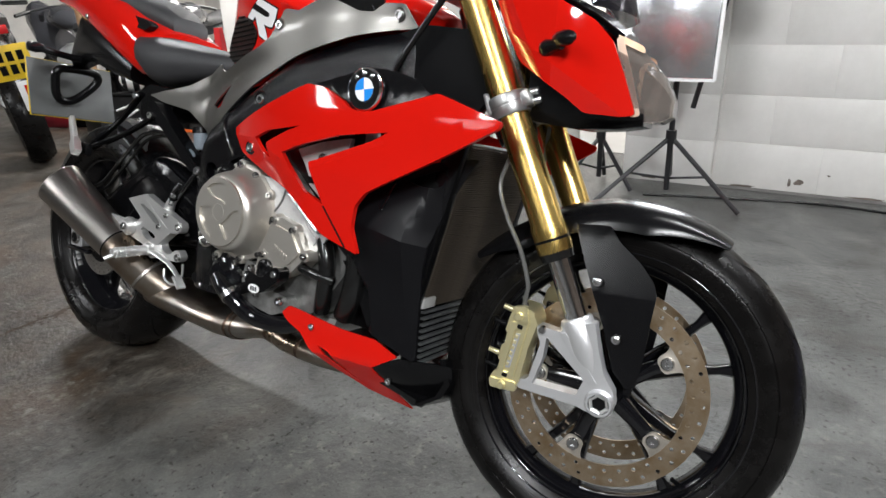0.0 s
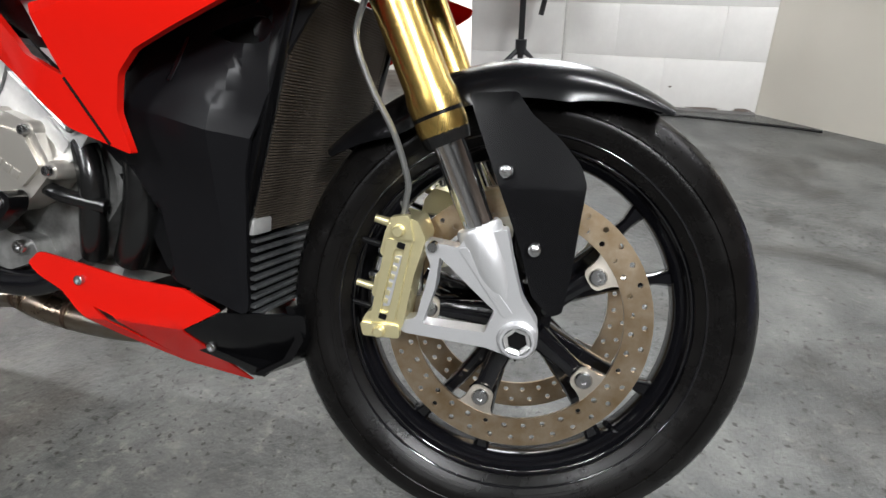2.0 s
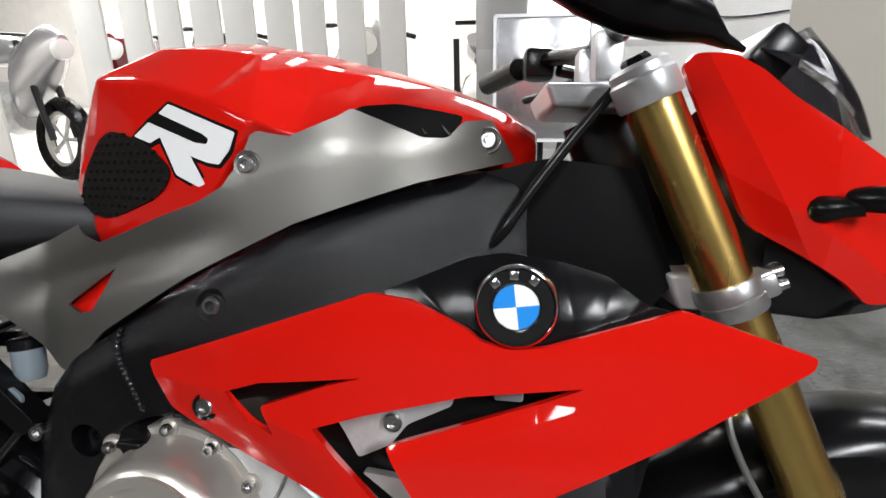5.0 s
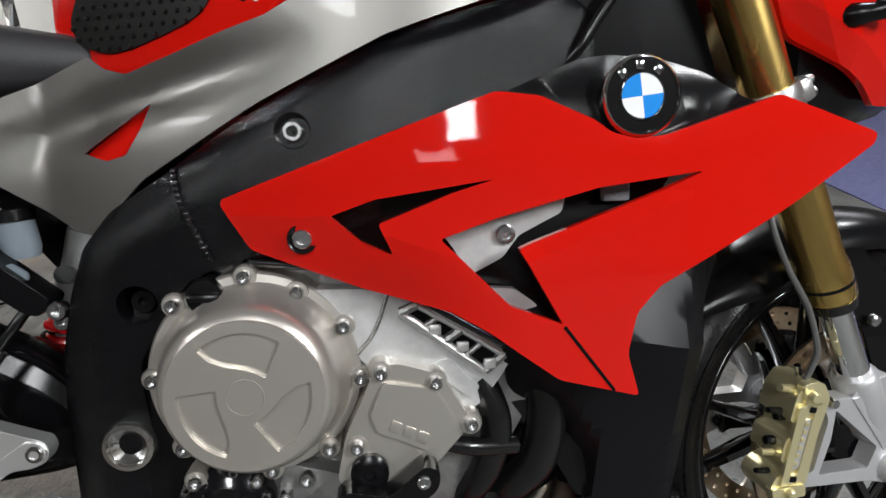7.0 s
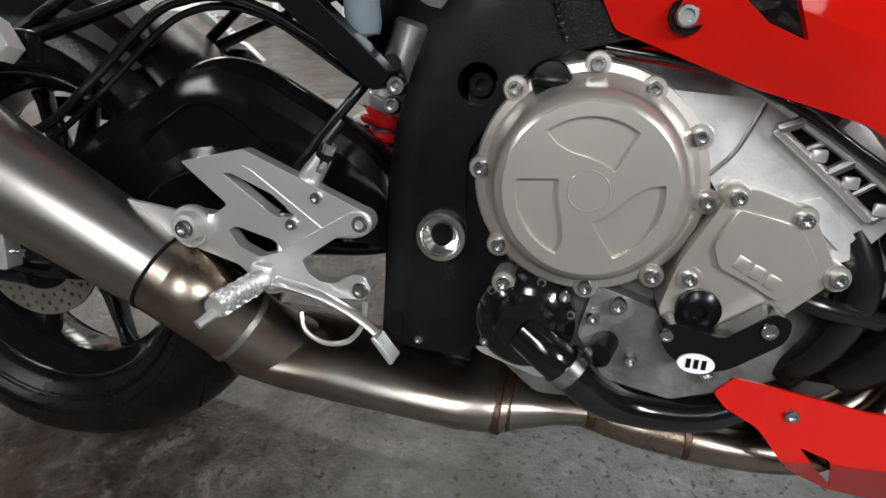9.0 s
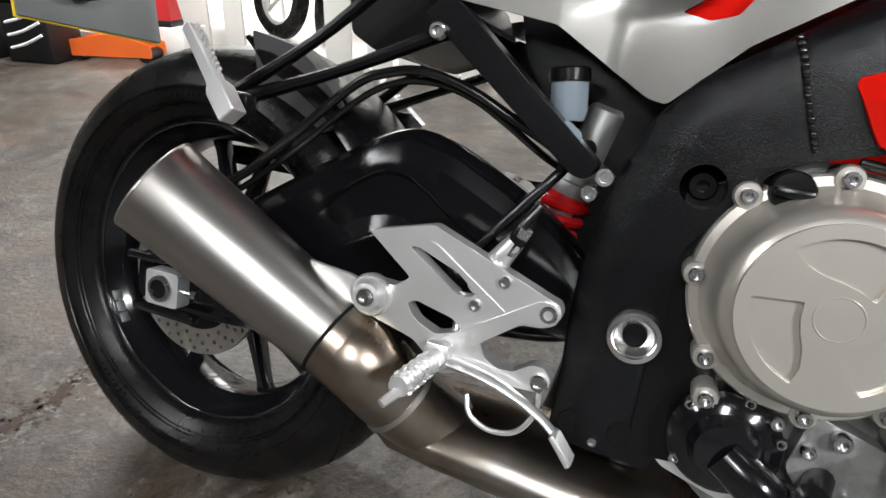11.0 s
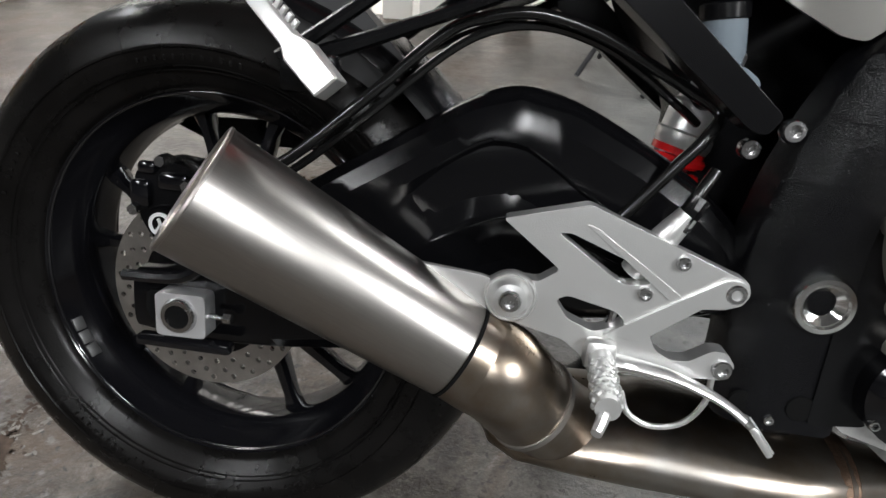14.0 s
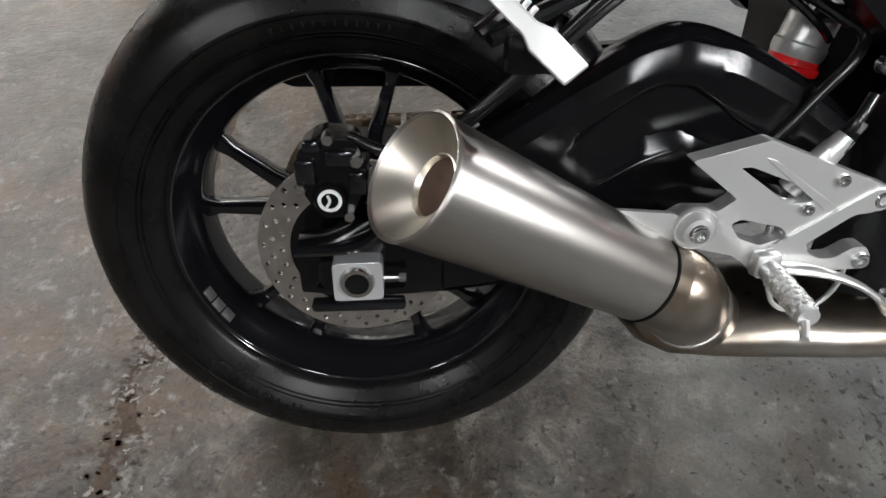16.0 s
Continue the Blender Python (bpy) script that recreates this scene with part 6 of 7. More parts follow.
for x, z, r in ((0.742, 0.385, 0.008), (0.722, 0.37, 0.006), (0.76, 0.335, 0.006), (0.826, 0.335, 0.009), (0.695, 0.387, 0.006)):
    bolt(low, x, -0.178, z, r, 0.008)
part("sensor", lathe([(0, -0.02), (0.012, -0.02), (0.012, 0.01), (0.008, 0.02), (0, 0.02)], 14, (0.735, -0.178, 0.345), (0.3, 1, 0.2)), BLACK_PL, low)
part("frame_gusset", panel([(0.60, 0.325), (0.64, 0.318), (0.70, 0.292), (0.68, 0.288), (0.62, 0.305)], lambda x, z: -0.152, 0.01), CAST, low)
for pts, r in (([(0.90, -0.16, 0.50), (0.93, -0.17, 0.43), (0.92, -0.16, 0.37), (0.90, -0.14, 0.33)], 0.016), ([(0.95, -0.14, 0.52), (0.985, -0.15, 0.45), (0.98, -0.15, 0.38), (0.95, -0.13, 0.33)], 0.022), ([(0.92, -0.12, 0.46), (0.99, -0.13, 0.41), (1.03, -0.11, 0.34)], 0.024), ([(0.86, -0.18, 0.42), (0.90, -0.185, 0.41), (0.95, -0.17, 0.40)], 0.009), ([(0.70, -0.178, 0.60), (0.78, -0.184, 0.590), (0.845, -0.192, 0.566), (0.90, -0.194, 0.535), (0.945, -0.190, 0.508), (0.985, -0.175, 0.48)], 0.004)):
    part("engine_hose", sweep(pts, r, 12, 6), HOSE, crank, "black rubber hose")
guide = part("cable_guide", sweep([(0.852, -0.189, 0.556), (0.893, -0.189, 0.531), (0.935, -0.187, 0.503)], 0.0042, 8, 3), ALU, crank, "ladder-like alloy cable guide")
part("guide_rail", sweep([(0.836, -0.189, 0.549), (0.876, -0.189, 0.519), (0.916, -0.187, 0.487)], 0.0042, 8, 3), ALU, guide)
part("guide_shadow_plate", prism([(0.838, 0.549), (0.852, 0.555), (0.934, 0.502), (0.917, 0.488)], -0.184, -0.1795, (), 0.002), DARK, guide)
for k in range(5):
    u = k / 4
    a, b = Vector((0.852, -0.189, 0.556)).lerp(Vector((0.935, -0.187, 0.503)), u), Vector((0.836, -0.189, 0.549)).lerp(Vector((0.916, -0.187, 0.487)), u)
    part("rung", sweep([a, b], 0.005 if k in (0, 2, 4) else 0.003, 8, 1, smooth=False), CAST_D, guide)
for k in range(3):
    part("wire_clip", block(0.868 + 0.026 * k, -0.192, 0.532 - 0.018 * k, 0.012, 0.006, 0.010, 0.002), CAST, crank)

# ---- exhaust ----
POLISHED = mat("polished_stainless", (0.70, 0.655, 0.57), 0.33, 1.0, var=0.08, var_scale=20, rough_var=0.04)
e0, e1 = Vector((0.281, -0.178, 0.349)), Vector((0.0554, -0.1997, 0.4694))
cut = Vector((-0.772, -0.331, 0.543))
ax = (e1 - e0).normalized()
ln = (e1 - e0).length


def slash(bm):
    """The tail end is cut so that it faces a little outwards."""
    for v in bm.verts:
        u = max(0.0, (v.co - e0).dot(ax) / ln - 0.5) * 2
        off_axis = (v.co - e0) - ax * (v.co - e0).dot(ax)
        v.co -= ax * (off_axis.dot(cut) / ax.dot(cut) * u)
    return bm


muff = part("silencer", slash(lathe([(0.0, 0.0), (0.043, 0.0), (0.0445, 0.002), (0.0575, ln - 0.003), (0.0575, ln - 0.001), (0.056, ln), (0.0548, ln - 0.001), (0.0545, ln - 0.03), (0.0, ln - 0.03)], 72, e0, ax)), BRUSHED, BIKE, "brushed stainless conical silencer", None, 30)
part("end_lip", slash(lathe([(0.0568, ln - 0.004), (0.0582, ln - 0.003), (0.0582, ln), (0.056, ln + 0.001), (0.0545, ln - 0.001)], 72, e0, ax, closed=True)), STEEL, muff, "", None, 60)
part("end_cone", slash(lathe([(0.0550, ln - 0.001), (0.0535, ln - 0.003), (0.0290, ln - 0.021), (0.0275, ln - 0.0205), (0.0265, ln - 0.023), (0.0265, ln - 0.029), (0.0552, ln - 0.029)], 64, e0, ax, closed=True)), POLISHED, muff, "polished dished end cap", None, 40)
part("tail_bore", slash(lathe([(0, ln - 0.028), (0.0266, ln - 0.028), (0.0266, ln - 0.026), (0, ln - 0.0262)], 40, e0, ax)), mat("sooty_bore", (0.10, 0.06, 0.04), 0.6, 0.5, var=0.4, var_scale=30), muff, "sooty brown tail pipe bore")
part("seam_ring", lathe([(0.0440, -0.002), (0.0452, -0.002), (0.0455, 0.001), (0.0440, 0.001)], 64, e0, ax, closed=True), DARK, muff)
link_pipe = part("link_pipe", sweep([e0 + ax * 0.004, e0 - ax * 0.022, e0 - ax * 0.046, (0.348, -0.148, 0.292), (0.378, -0.122, 0.262), (0.405, -0.10, 0.240)], [0.0440, 0.0445, 0.0445, 0.0440, 0.0425, 0.041], 36, 8), HEAT, BIKE, "heat tinted stainless link pipe", None, 60)
part("collar", lathe([(0.0425, -0.004), (0.0462, -0.003), (0.0462, 0.003), (0.0425, 0.004)], 48, Vector((0.352, -0.145, 0.288)), Vector((-0.66, -0.38, 0.64)), closed=True), STEEL, link_pipe)
cat_rings = []
for x, y, z, ry, rz in ((0.306, -0.06, 0.228, 0.040, 0.014), (0.318, -0.065, 0.228, 0.068, 0.026), (0.345, -0.072, 0.228, 0.080, 0.034), (0.40, -0.078, 0.229, 0.084, 0.038), (0.46, -0.079, 0.229, 0.085, 0.041), (0.53, -0.081, 0.225, 0.085, 0.040), (0.605, -0.085, 0.222, 0.080, 0.038), (0.645, -0.092, 0.222, 0.066, 0.036), (0.668, -0.098, 0.223, 0.046, 0.029), (0.705, -0.103, 0.227, 0.032, 0.021), (0.74, -0.105, 0.229, 0.025, 0.018), (0.755, -0.108, 0.228, 0.024, 0.020)):
    cat_rings.append([(x, y + ry * math.cos(a), z + 0.011 + rz * math.sin(a) + 0.0035 * noise.noise(Vector((x * 18, math.cos(a) * 3, math.sin(a) * 3)))) for a in [2 * math.pi * k / 40 for k in range(40)]])
cat = part("collector_box", loft(cat_rings), HEAT, BIKE, "heat tinted stainless collector box", None, 60)
BURNT = mat("burnt_weld", (0.10, 0.065, 0.045), 0.42, 0.9, bump=0.5, bump_scale=300)
for x, yy, zc, rr, zz in ((0.645, -0.092, 0.237, 0.066, 0.035), (0.655, -0.095, 0.238, 0.056, 0.031), (0.742, -0.105, 0.244, 0.026, 0.018)):
    part("weld_bead", loft([[(x + dx, yy + (rr + dr) * math.cos(a), zc - 0.004 + (zz + 0.002 + dr) * math.sin(a)) for a in [2 * math.pi * k / 36 for k in range(36)]] for dx, dr in ((-0.0075, 0.0), (-0.005, 0.0010), (-0.0012, 0.0014), (0.0012, 0.0014), (0.0026, 0.0))], False), BURNT, cat)
part("bracket", block(0.59, -0.10, 0.284, 0.03, 0.02, 0.03, 0.004), BLACK_SA, cat)
for s, dz in ((-0.105, 0.0), (-0.06, 0.006)):
    part("header_pipe", sweep([(0.72, s, 0.238 + dz), (0.80, s - 0.01, 0.230 + dz), (0.90, s - 0.005, 0.224 + dz), (0.97, s + 0.01, 0.232 + dz), (1.03, s + 0.02, 0.29), (1.04, s + 0.02, 0.40), (0.99, s, 0.48)], [0.019, 0.0205, 0.020, 0.020, 0.02, 0.02, 0.02], 20, 8), HEAT, cat, "heat tinted header pipe", None, 60)
part("joint_ring", lathe([(0.020, -0.004), (0.0222, -0.003), (0.0222, 0.003), (0.020, 0.004)], 24, (0.835, -0.114, 0.2285), (1, 0, 0), closed=True), BURNT, cat)
strap = part("silencer_strap", prism([(0.221, 0.424), (0.295, 0.418), (0.318, 0.410), (0.330, 0.400), (0.318, 0.386), (0.296, 0.384), (0.24, 0.403)], -0.178, -0.172, (), 0.006), ALU, BIKE, "thin aluminium silencer strap", bevel=0.002)
part("strap_boss", lathe([(0, -0.17), (0.021, -0.17), (0.022, -0.176), (0.022, -0.181), (0.0205, -0.183), (0.0195, -0.1815), (0.0185, -0.1815), (0.0140, -0.190), (0.0095, -0.191), (0.0090, -0.188), (0, -0.188)], 32, (0.319, 0, 0.403)), ALU, strap, "turned aluminium boss")
bolt(strap, 0.319, -0.190, 0.403, 0.0085, 0.006)

# ---- foot rest plate, peg, pedal ----
HEEL = [(0.306, 0.467), (0.374, 0.486), (0.495, 0.441), (0.505, 0.438), (0.509, 0.428), (0.504, 0.417), (0.492, 0.412), (0.473, 0.410), (0.437, 0.383), (0.444, 0.369), (0.458, 0.362), (0.473, 0.363), (0.490, 0.375), (0.502, 0.375), (0.511, 0.363), (0.504, 0.350), (0.487, 0.349), (0.450, 0.346), (0.421, 0.346), (0.400, 0.340), (0.384, 0.356), (0.368, 0.368), (0.305, 0.383), (0.293, 0.390), (0.291, 0.404), (0.310, 0.418), (0.341, 0.417), (0.357, 0.429)]
heel = part("heel_plate", prism(HEEL, -0.174, -0.156, [rounded([(0.352, 0.460), (0.362, 0.461), (0.429, 0.436), (0.433, 0.430), (0.428, 0.425), (0.411, 0.423), (0.402, 0.427)], 0.003), rounded([(0.357, 0.403), (0.366, 0.408), (0.407, 0.399), (0.416, 0.391), (0.413, 0.387), (0.391, 0.379), (0.368, 0.388)], 0.004)], 0.004), ALU, BIKE, "bead-blasted aluminium foot rest plate", bevel=0.0022)
part("raised_rib", prism([(0.372, 0.470), (0.381, 0.468), (0.458, 0.418), (0.448, 0.414)], -0.1752, -0.173, (), 0.003), ALU, heel, bevel=0.0008)
for x, z, r in ((0.497, 0.427, 0.0085), (0.500, 0.360, 0.0085), (0.452, 0.447, 0.006), (0.427, 0.418, 0.006)):
    bolt(heel, x, -0.174, z, r, 0.005)
part("raised_arm", prism([(0.398, 0.378), (0.430, 0.377), (0.474, 0.412), (0.502, 0.417), (0.508, 0.428), (0.501, 0.438), (0.488, 0.438)], -0.1775, -0.1735, (), 0.004), ALU, heel, bevel=0.0015)
p0, p1 = Vector((0.400, -0.178, 0.360)), Vector((0.395, -0.262, 0.358))
peg = part("foot_rest", sweep([p0, p0.lerp(p1, 0.3), p1], [0.0105, 0.0112, 0.0095], 14, 3, smooth=False), ALU, BIKE, "folding aluminium rider foot rest", angle=30)
pd = (p1 - p0).normalized()
for i in range(8):
    for k in range(10):
        a = 2 * math.pi * (k + 0.5 * (i % 2)) / 10
        side, upv = pd.orthogonal().normalized(), pd.cross(pd.orthogonal().normalized())
        c = p0.lerp(p1, 0.28 + 0.088 * i) + (side * math.cos(a) + upv * math.sin(a)) * 0.0104
        if i == 0 and k == 0:
            knurl = part("knurl", lathe([(0, 0.0022), (0.0028, 0.001), (0.003, -0.002)], 6, (0, 0, 0), (0, 0, 1)), ALU, peg, "", Matrix.Translation(c) @ (side * math.cos(a) + upv * math.sin(a)).to_track_quat("Z", "Y").to_matrix().to_4x4())
        else:
            again(knurl, Matrix.Translation(c) @ (side * math.cos(a) + upv * math.sin(a)).to_track_quat("Z", "Y").to_matrix().to_4x4())
part("hinge", block(0.399, -0.179, 0.362, 0.028, 0.018, 0.028, 0.007), ALU, peg)
part("feeler", sweep([p1 + Vector((0, 0.008, -0.004)), p1 + Vector((-0.003, -0.002, -0.008)), p1 + Vector((-0.008, -0.013, -0.013))], [0.0055, 0.0048, 0.0042], 8, 3), ALU, peg)
pedal = part("brake_pedal", sweep([(0.412, -0.178, 0.357), (0.440, -0.181, 0.355), (0.466, -0.183, 0.350), (0.492, -0.185, 0.341), (0.510, -0.187, 0.332), (0.527, -0.188, 0.320)], [0.010, 0.009, 0.0078, 0.0068, 0.006, 0.006], 10, 6, 0.6), ALU, BIKE, "aluminium rear brake pedal")
tip = Matrix.Translation((0.533, -0.192, 0.313)) @ pose(0, 0, 0, 0, 50, 0)
part("toe_tip", block(0, 0, 0, 0.032, 0.022, 0.006, 0.002), ALU, pedal, "", tip)
for i in range(5):
    part("tip_rib", block(0.001, -0.0085 + 0.0042 * i, 0.003, 0.027, 0.0018, 0.003, 0.0005), ALU, pedal, "", tip)
part("spring_loop", sweep([(0.428, -0.155, 0.318), (0.436, -0.16, 0.300), (0.458, -0.16, 0.290), (0.484, -0.16, 0.297), (0.499, -0.16, 0.320), (0.5, -0.16, 0.344)], 0.0028, 8, 6), ALU, pedal)
master = part("master_cylinder", sweep([(0.420, -0.150, 0.428), (0.438, -0.158, 0.462), (0.452, -0.160, 0.484)], [0.012, 0.012, 0.009], 14, 3), ALU, BIKE, "silver rear brake master cylinder")
part("boot", sweep([(0.452, -0.160, 0.484), (0.456, -0.162, 0.500), (0.468, -0.155, 0.520)], [0.008, 0.0055, 0.005], 10, 4), HOSE, master)
for i in range(3):
    part("banjo_nut", lathe([(0, -0.005), (0.0085, -0.005), (0.0085, 0.005), (0, 0.005)], 6, (0.449 + 0.004 * i, -0.161, 0.476 + 0.009 * i), (0.4, 0, 0.9)), BLACK_SA if i == 1 else BOLT, master)
part("push_rod", sweep([(0.41, -0.160, 0.425), (0.405, -0.160, 0.36)], 0.004, 8, 1, smooth=False), BOLT, master)

# ---- swingarm, axle, caliper, chain ----
SW_X = (-0.062, -0.02, 0.03, 0.09, 0.16, 0.22, 0.27, 0.31, 0.36, 0.42, 0.48, 0.53)
SW_T = (0.352, 0.362, 0.398, 0.444, 0.490, 0.528, 0.558, 0.570, 0.560, 0.532, 0.497, 0.450)
SW_B = (0.286, 0.281, 0.279, 0.282, 0.291, 0.299, 0.315, 0.336, 0.352, 0.362, 0.370, 0.385)
tops = smooth_path([(x, 0, z) for x, z in zip(SW_X, SW_T)], 4)
lows = smooth_path([(x, 0, z) for x, z in zip(SW_X, SW_B)], 4)
rings = []
for p, q in zip(tops, lows):
    zc, hh = (p.z + q.z) / 2, (p.z - q.z) / 2
    hw = float(np.interp(p.x, (-0.06, 0.1, 0.25, 0.4, 0.53), (0.020, 0.026, 0.034, 0.034, 0.028)))
    ring = []
    for k in range(32):
        a = 2 * math.pi * k / 32
        co, si = math.cos(a), math.sin(a)
        ring.append((p.x, -0.084 + hw * math.copysign(abs(co) ** 0.6, co), zc + hh * math.copysign(abs(si) ** 0.6, si)))
    rings.append(ring)
swing = part("swingarm", loft(rings), SWINGM, BIKE, "gloss black cast swingarm", None, 70)


def swing_row(x):
    """One section of the cast outer face: a rolled top edge, a sunk band under a bent crease, and two flat facets below it."""
    top, bot = float(np.interp(x, SW_X, SW_T)), float(np.interp(x, SW_X, SW_B))
    f = float(np.interp(x, (0.20, 0.25, 0.40, 0.46), (0, 1, 1, 0)))
    a = float(np.interp(x, (0.18, 0.273, 0.29, 0.318, 0.346, 0.369, 0.40, 0.50), (0.450, 0.516, 0.523, 0.521, 0.504, 0.487, 0.470, 0.430)))
    b = float(np.interp(x, (0.18, 0.269, 0.305, 0.325, 0.37, 0.50), (0.430, 0.498, 0.498, 0.482, 0.462, 0.405)))
    c = float(np.interp(x, (0.16, 0.247, 0.278, 0.303, 0.323, 0.37, 0.50), (0.350, 0.434, 0.452, 0.462, 0.466, 0.448, 0.395)))
    zs = [top - 0.003, top - 0.012, top - 0.030, a, a - 0.012, b, c, c - 0.006, bot + 0.022, bot + 0.004]
    ys = [-0.100, -0.1115, -0.1195, -0.1205, -0.1195 + 0.009 * f, -0.1195 + 0.008 * f, -0.1195 - 0.002 * f, -0.1195 - 0.006 * f, -0.1195 + 0.012 * f, -0.100]
    for k in range(1, 10):
        zs[k] = min(zs[k], zs[k - 1] - 0.002)
    for k in range(8, -1, -1):
        zs[k] = max(zs[k], zs[k + 1] + 0.002)
    return [(x, y, z) for y, z in zip(ys, zs)] + [(x, -0.095, zs[-1]), (x, -0.095, zs[0])]


part("outer_face", loft([swing_row(x) for x in np.arange(0.09, 0.531, 0.011)]), SWINGM, swing, "faceted cast outer face", None, 22, 0.0025)
part("far_arm", prism([(-0.06, 0.35), (0.1, 0.39), (0.3, 0.45), (0.52, 0.45), (0.52, 0.38), (0.2, 0.32), (-0.05, 0.285)], 0.085, 0.135, (), 0.012), BLACK_GL, swing, bevel=0.008)
part("cross_beam", prism([(0.36, 0.40), (0.36, 0.53), (0.46, 0.50), (0.52, 0.44), (0.50, 0.38)], -0.085, 0.09, (), 0.02), BLACK_GL, swing, bevel=0.01)
part("top_fin", sweep([(-0.062, -0.118, 0.352), (0.0, -0.12, 0.358), (0.03, -0.12, 0.380)], [0.006, 0.007, 0.006], 8, 4), BLACK_GL, swing)
part("slot_edge", block(0.0, -0.118, 0.286, 0.10, 0.016, 0.012, 0.004), BLACK_GL, swing)
blk = part("axle_block", prism([(-0.025, 0.342), (0.027, 0.343), (0.027, 0.297), (-0.025, 0.296)], -0.128, -0.105, (), 0.006), SILVER, BIKE, "silver chain adjuster block on the axle", bevel=0.003)
part("axle_end", lathe([(0.012, -0.124), (0.0125, -0.133), (0.0165, -0.133), (0.0185, -0.129), (0.019, -0.12)], 32, (0.0, 0, 0.320), closed=True), BOLT, blk)
part("axle_bore", lathe([(0, -0.122), (0.0125, -0.122), (0.0125, -0.13)], 24, (0.0, 0, 0.320)), DARK, blk)
part("adjuster_bolt", sweep([(0.027, -0.120, 0.320), (0.044, -0.120, 0.320)], 0.003, 8, 1, smooth=False), BOLT, blk)
part("adjuster_nut", lathe([(0, -0.004), (0.0055, -0.004), (0.0055, 0.004), (0, 0.004)], 6, (0.047, -0.120, 0.320), (1, 0, 0)), BOLT, blk)
part("slot_back", prism([(-0.04, 0.338), (-0.02, 0.338), (-0.02, 0.300), (-0.034, 0.302), (-0.042, 0.318)], -0.116, -0.112, (), 0.006), DARK, blk)
rcal = part("rear_caliper", prism([(-0.052, 0.455), (-0.03, 0.470), (0.006, 0.466), (0.018, 0.43), (-0.002, 0.386), (-0.030, 0.384), (-0.048, 0.41)], -0.108, -0.062, (), 0.008), BLACK_SA, BIKE, "black rear brake caliper", bevel=0.005)
for x, z, w, h in ((-0.044, 0.436, 0.020, 0.026), (-0.010, 0.450, 0.030, 0.016), (0.006, 0.424, 0.018, 0.024), (-0.036, 0.462, 0.018, 0.012)):
    part("caliper_rib", block(x, -0.110, z, w, 0.010, h, 0.004), BLACK_GL, rcal)
for x, z in ((-0.050, 0.420), (-0.004, 0.390), (-0.020, 0.470)):
    part("bolt", lathe([(0, -0.118), (0.0055, -0.118), (0.006, -0.112), (0.006, -0.1), (0, -0.1)], 6, (x, 0, z)), BOLT, rcal)
part("round_cap", lathe([(0, -0.105), (0.0165, -0.105), (0.0175, -0.112), (0.015, -0.116), (0, -0.1165)], 30, (-0.022, 0, 0.408)), BLACK_SA, rcal)
part("cap_mark", lathe([(0.0085, -0.1165), (0.0085, -0.1175), (0.012, -0.1172), (0.012, -0.116)], 26, (-0.022, 0, 0.408), closed=True), WHITE, rcal, "white ring mark")
part("cap_mark", sweep([(-0.026, -0.117, 0.401), (-0.022, -0.117, 0.408), (-0.024, -0.117, 0.414)], 0.0016, 6, 3), WHITE, rcal)
part("brake_pipe", sweep([(0.0, -0.10, 0.468), (0.04, -0.12, 0.46), (0.096, -0.115, 0.480), (0.167, -0.115, 0.540), (0.237, -0.112, 0.605), (0.273, -0.11, 0.622), (0.314, -0.11, 0.628), (0.365, -0.11, 0.617), (0.412, -0.108, 0.596), (0.450, -0.102, 0.578), (0.476, -0.108, 0.562), (0.465, -0.118, 0.540), (0.446, -0.12, 0.516), (0.411, -0.122, 0.470), (0.385, -0.118, 0.435)], 0.0055, 10, 6), HOSE, rcal, "black rear brake hose")
part("sensor_lead", sweep([(0.0, -0.09, 0.455), (0.06, -0.11, 0.452), (0.10, -0.105, 0.470), (0.175, -0.105, 0.532), (0.240, -0.105, 0.590), (0.280, -0.103, 0.613), (0.325, -0.102, 0.619), (0.371, -0.102, 0.608), (0.409, -0.10, 0.588), (0.445, -0.09, 0.565), (0.47, -0.07, 0.55)], 0.004, 8, 6), HOSE, rcal)
part("bolt", lathe([(0, -0.118), (0.006, -0.118), (0.0065, -0.112), (0.0065, -0.1), (0, -0.1)], 6, (0.006, 0, 0.448)), BOLT, rcal)
part("sprocket", lathe([(0.05, 0.075), (0.095, 0.075), (0.098, 0.078), (0.095, 0.081), (0.05, 0.081)], 44, (0, 0, 0.32), closed=True), STEEL, rear, "", Matrix.Translation((0, 0, -0.32)))
chain = new("chain")
chain.parent = BIKE
link_m = None
for i in range(70):
    if i < 34:
        a = radians(85 + 190 * i / 33)
        p, dirn = Vector((0.101 * math.cos(a), 0.09, 0.32 + 0.101 * math.sin(a))), math.degrees(a) + 90
    else:
        top = i < 52
        u = ((i - 34) if top else (i - 52)) / 17
        p = Vector((0.01, 0.09, 0.421)).lerp(Vector((0.50, 0.09, 0.435)), u) if top else Vector((0.01, 0.09, 0.219)).lerp(Vector((0.50, 0.09, 0.385)), u)
        dirn = 2 if top else 18
    m_ = Matrix.Translation(p) @ pose(0, 0, 0, 0, -dirn, 0)
    if link_m is None:
        link_m = part("chain_link", join(block(0, -0.008, 0, 0.022, 0.003, 0.012, 0.002), block(0, 0.008, 0, 0.022, 0.003, 0.012, 0.002), block(0, 0, 0, 0.008, 0.016, 0.008)), RUSTY, chain, "", m_)
    else:
        again(link_m, m_)
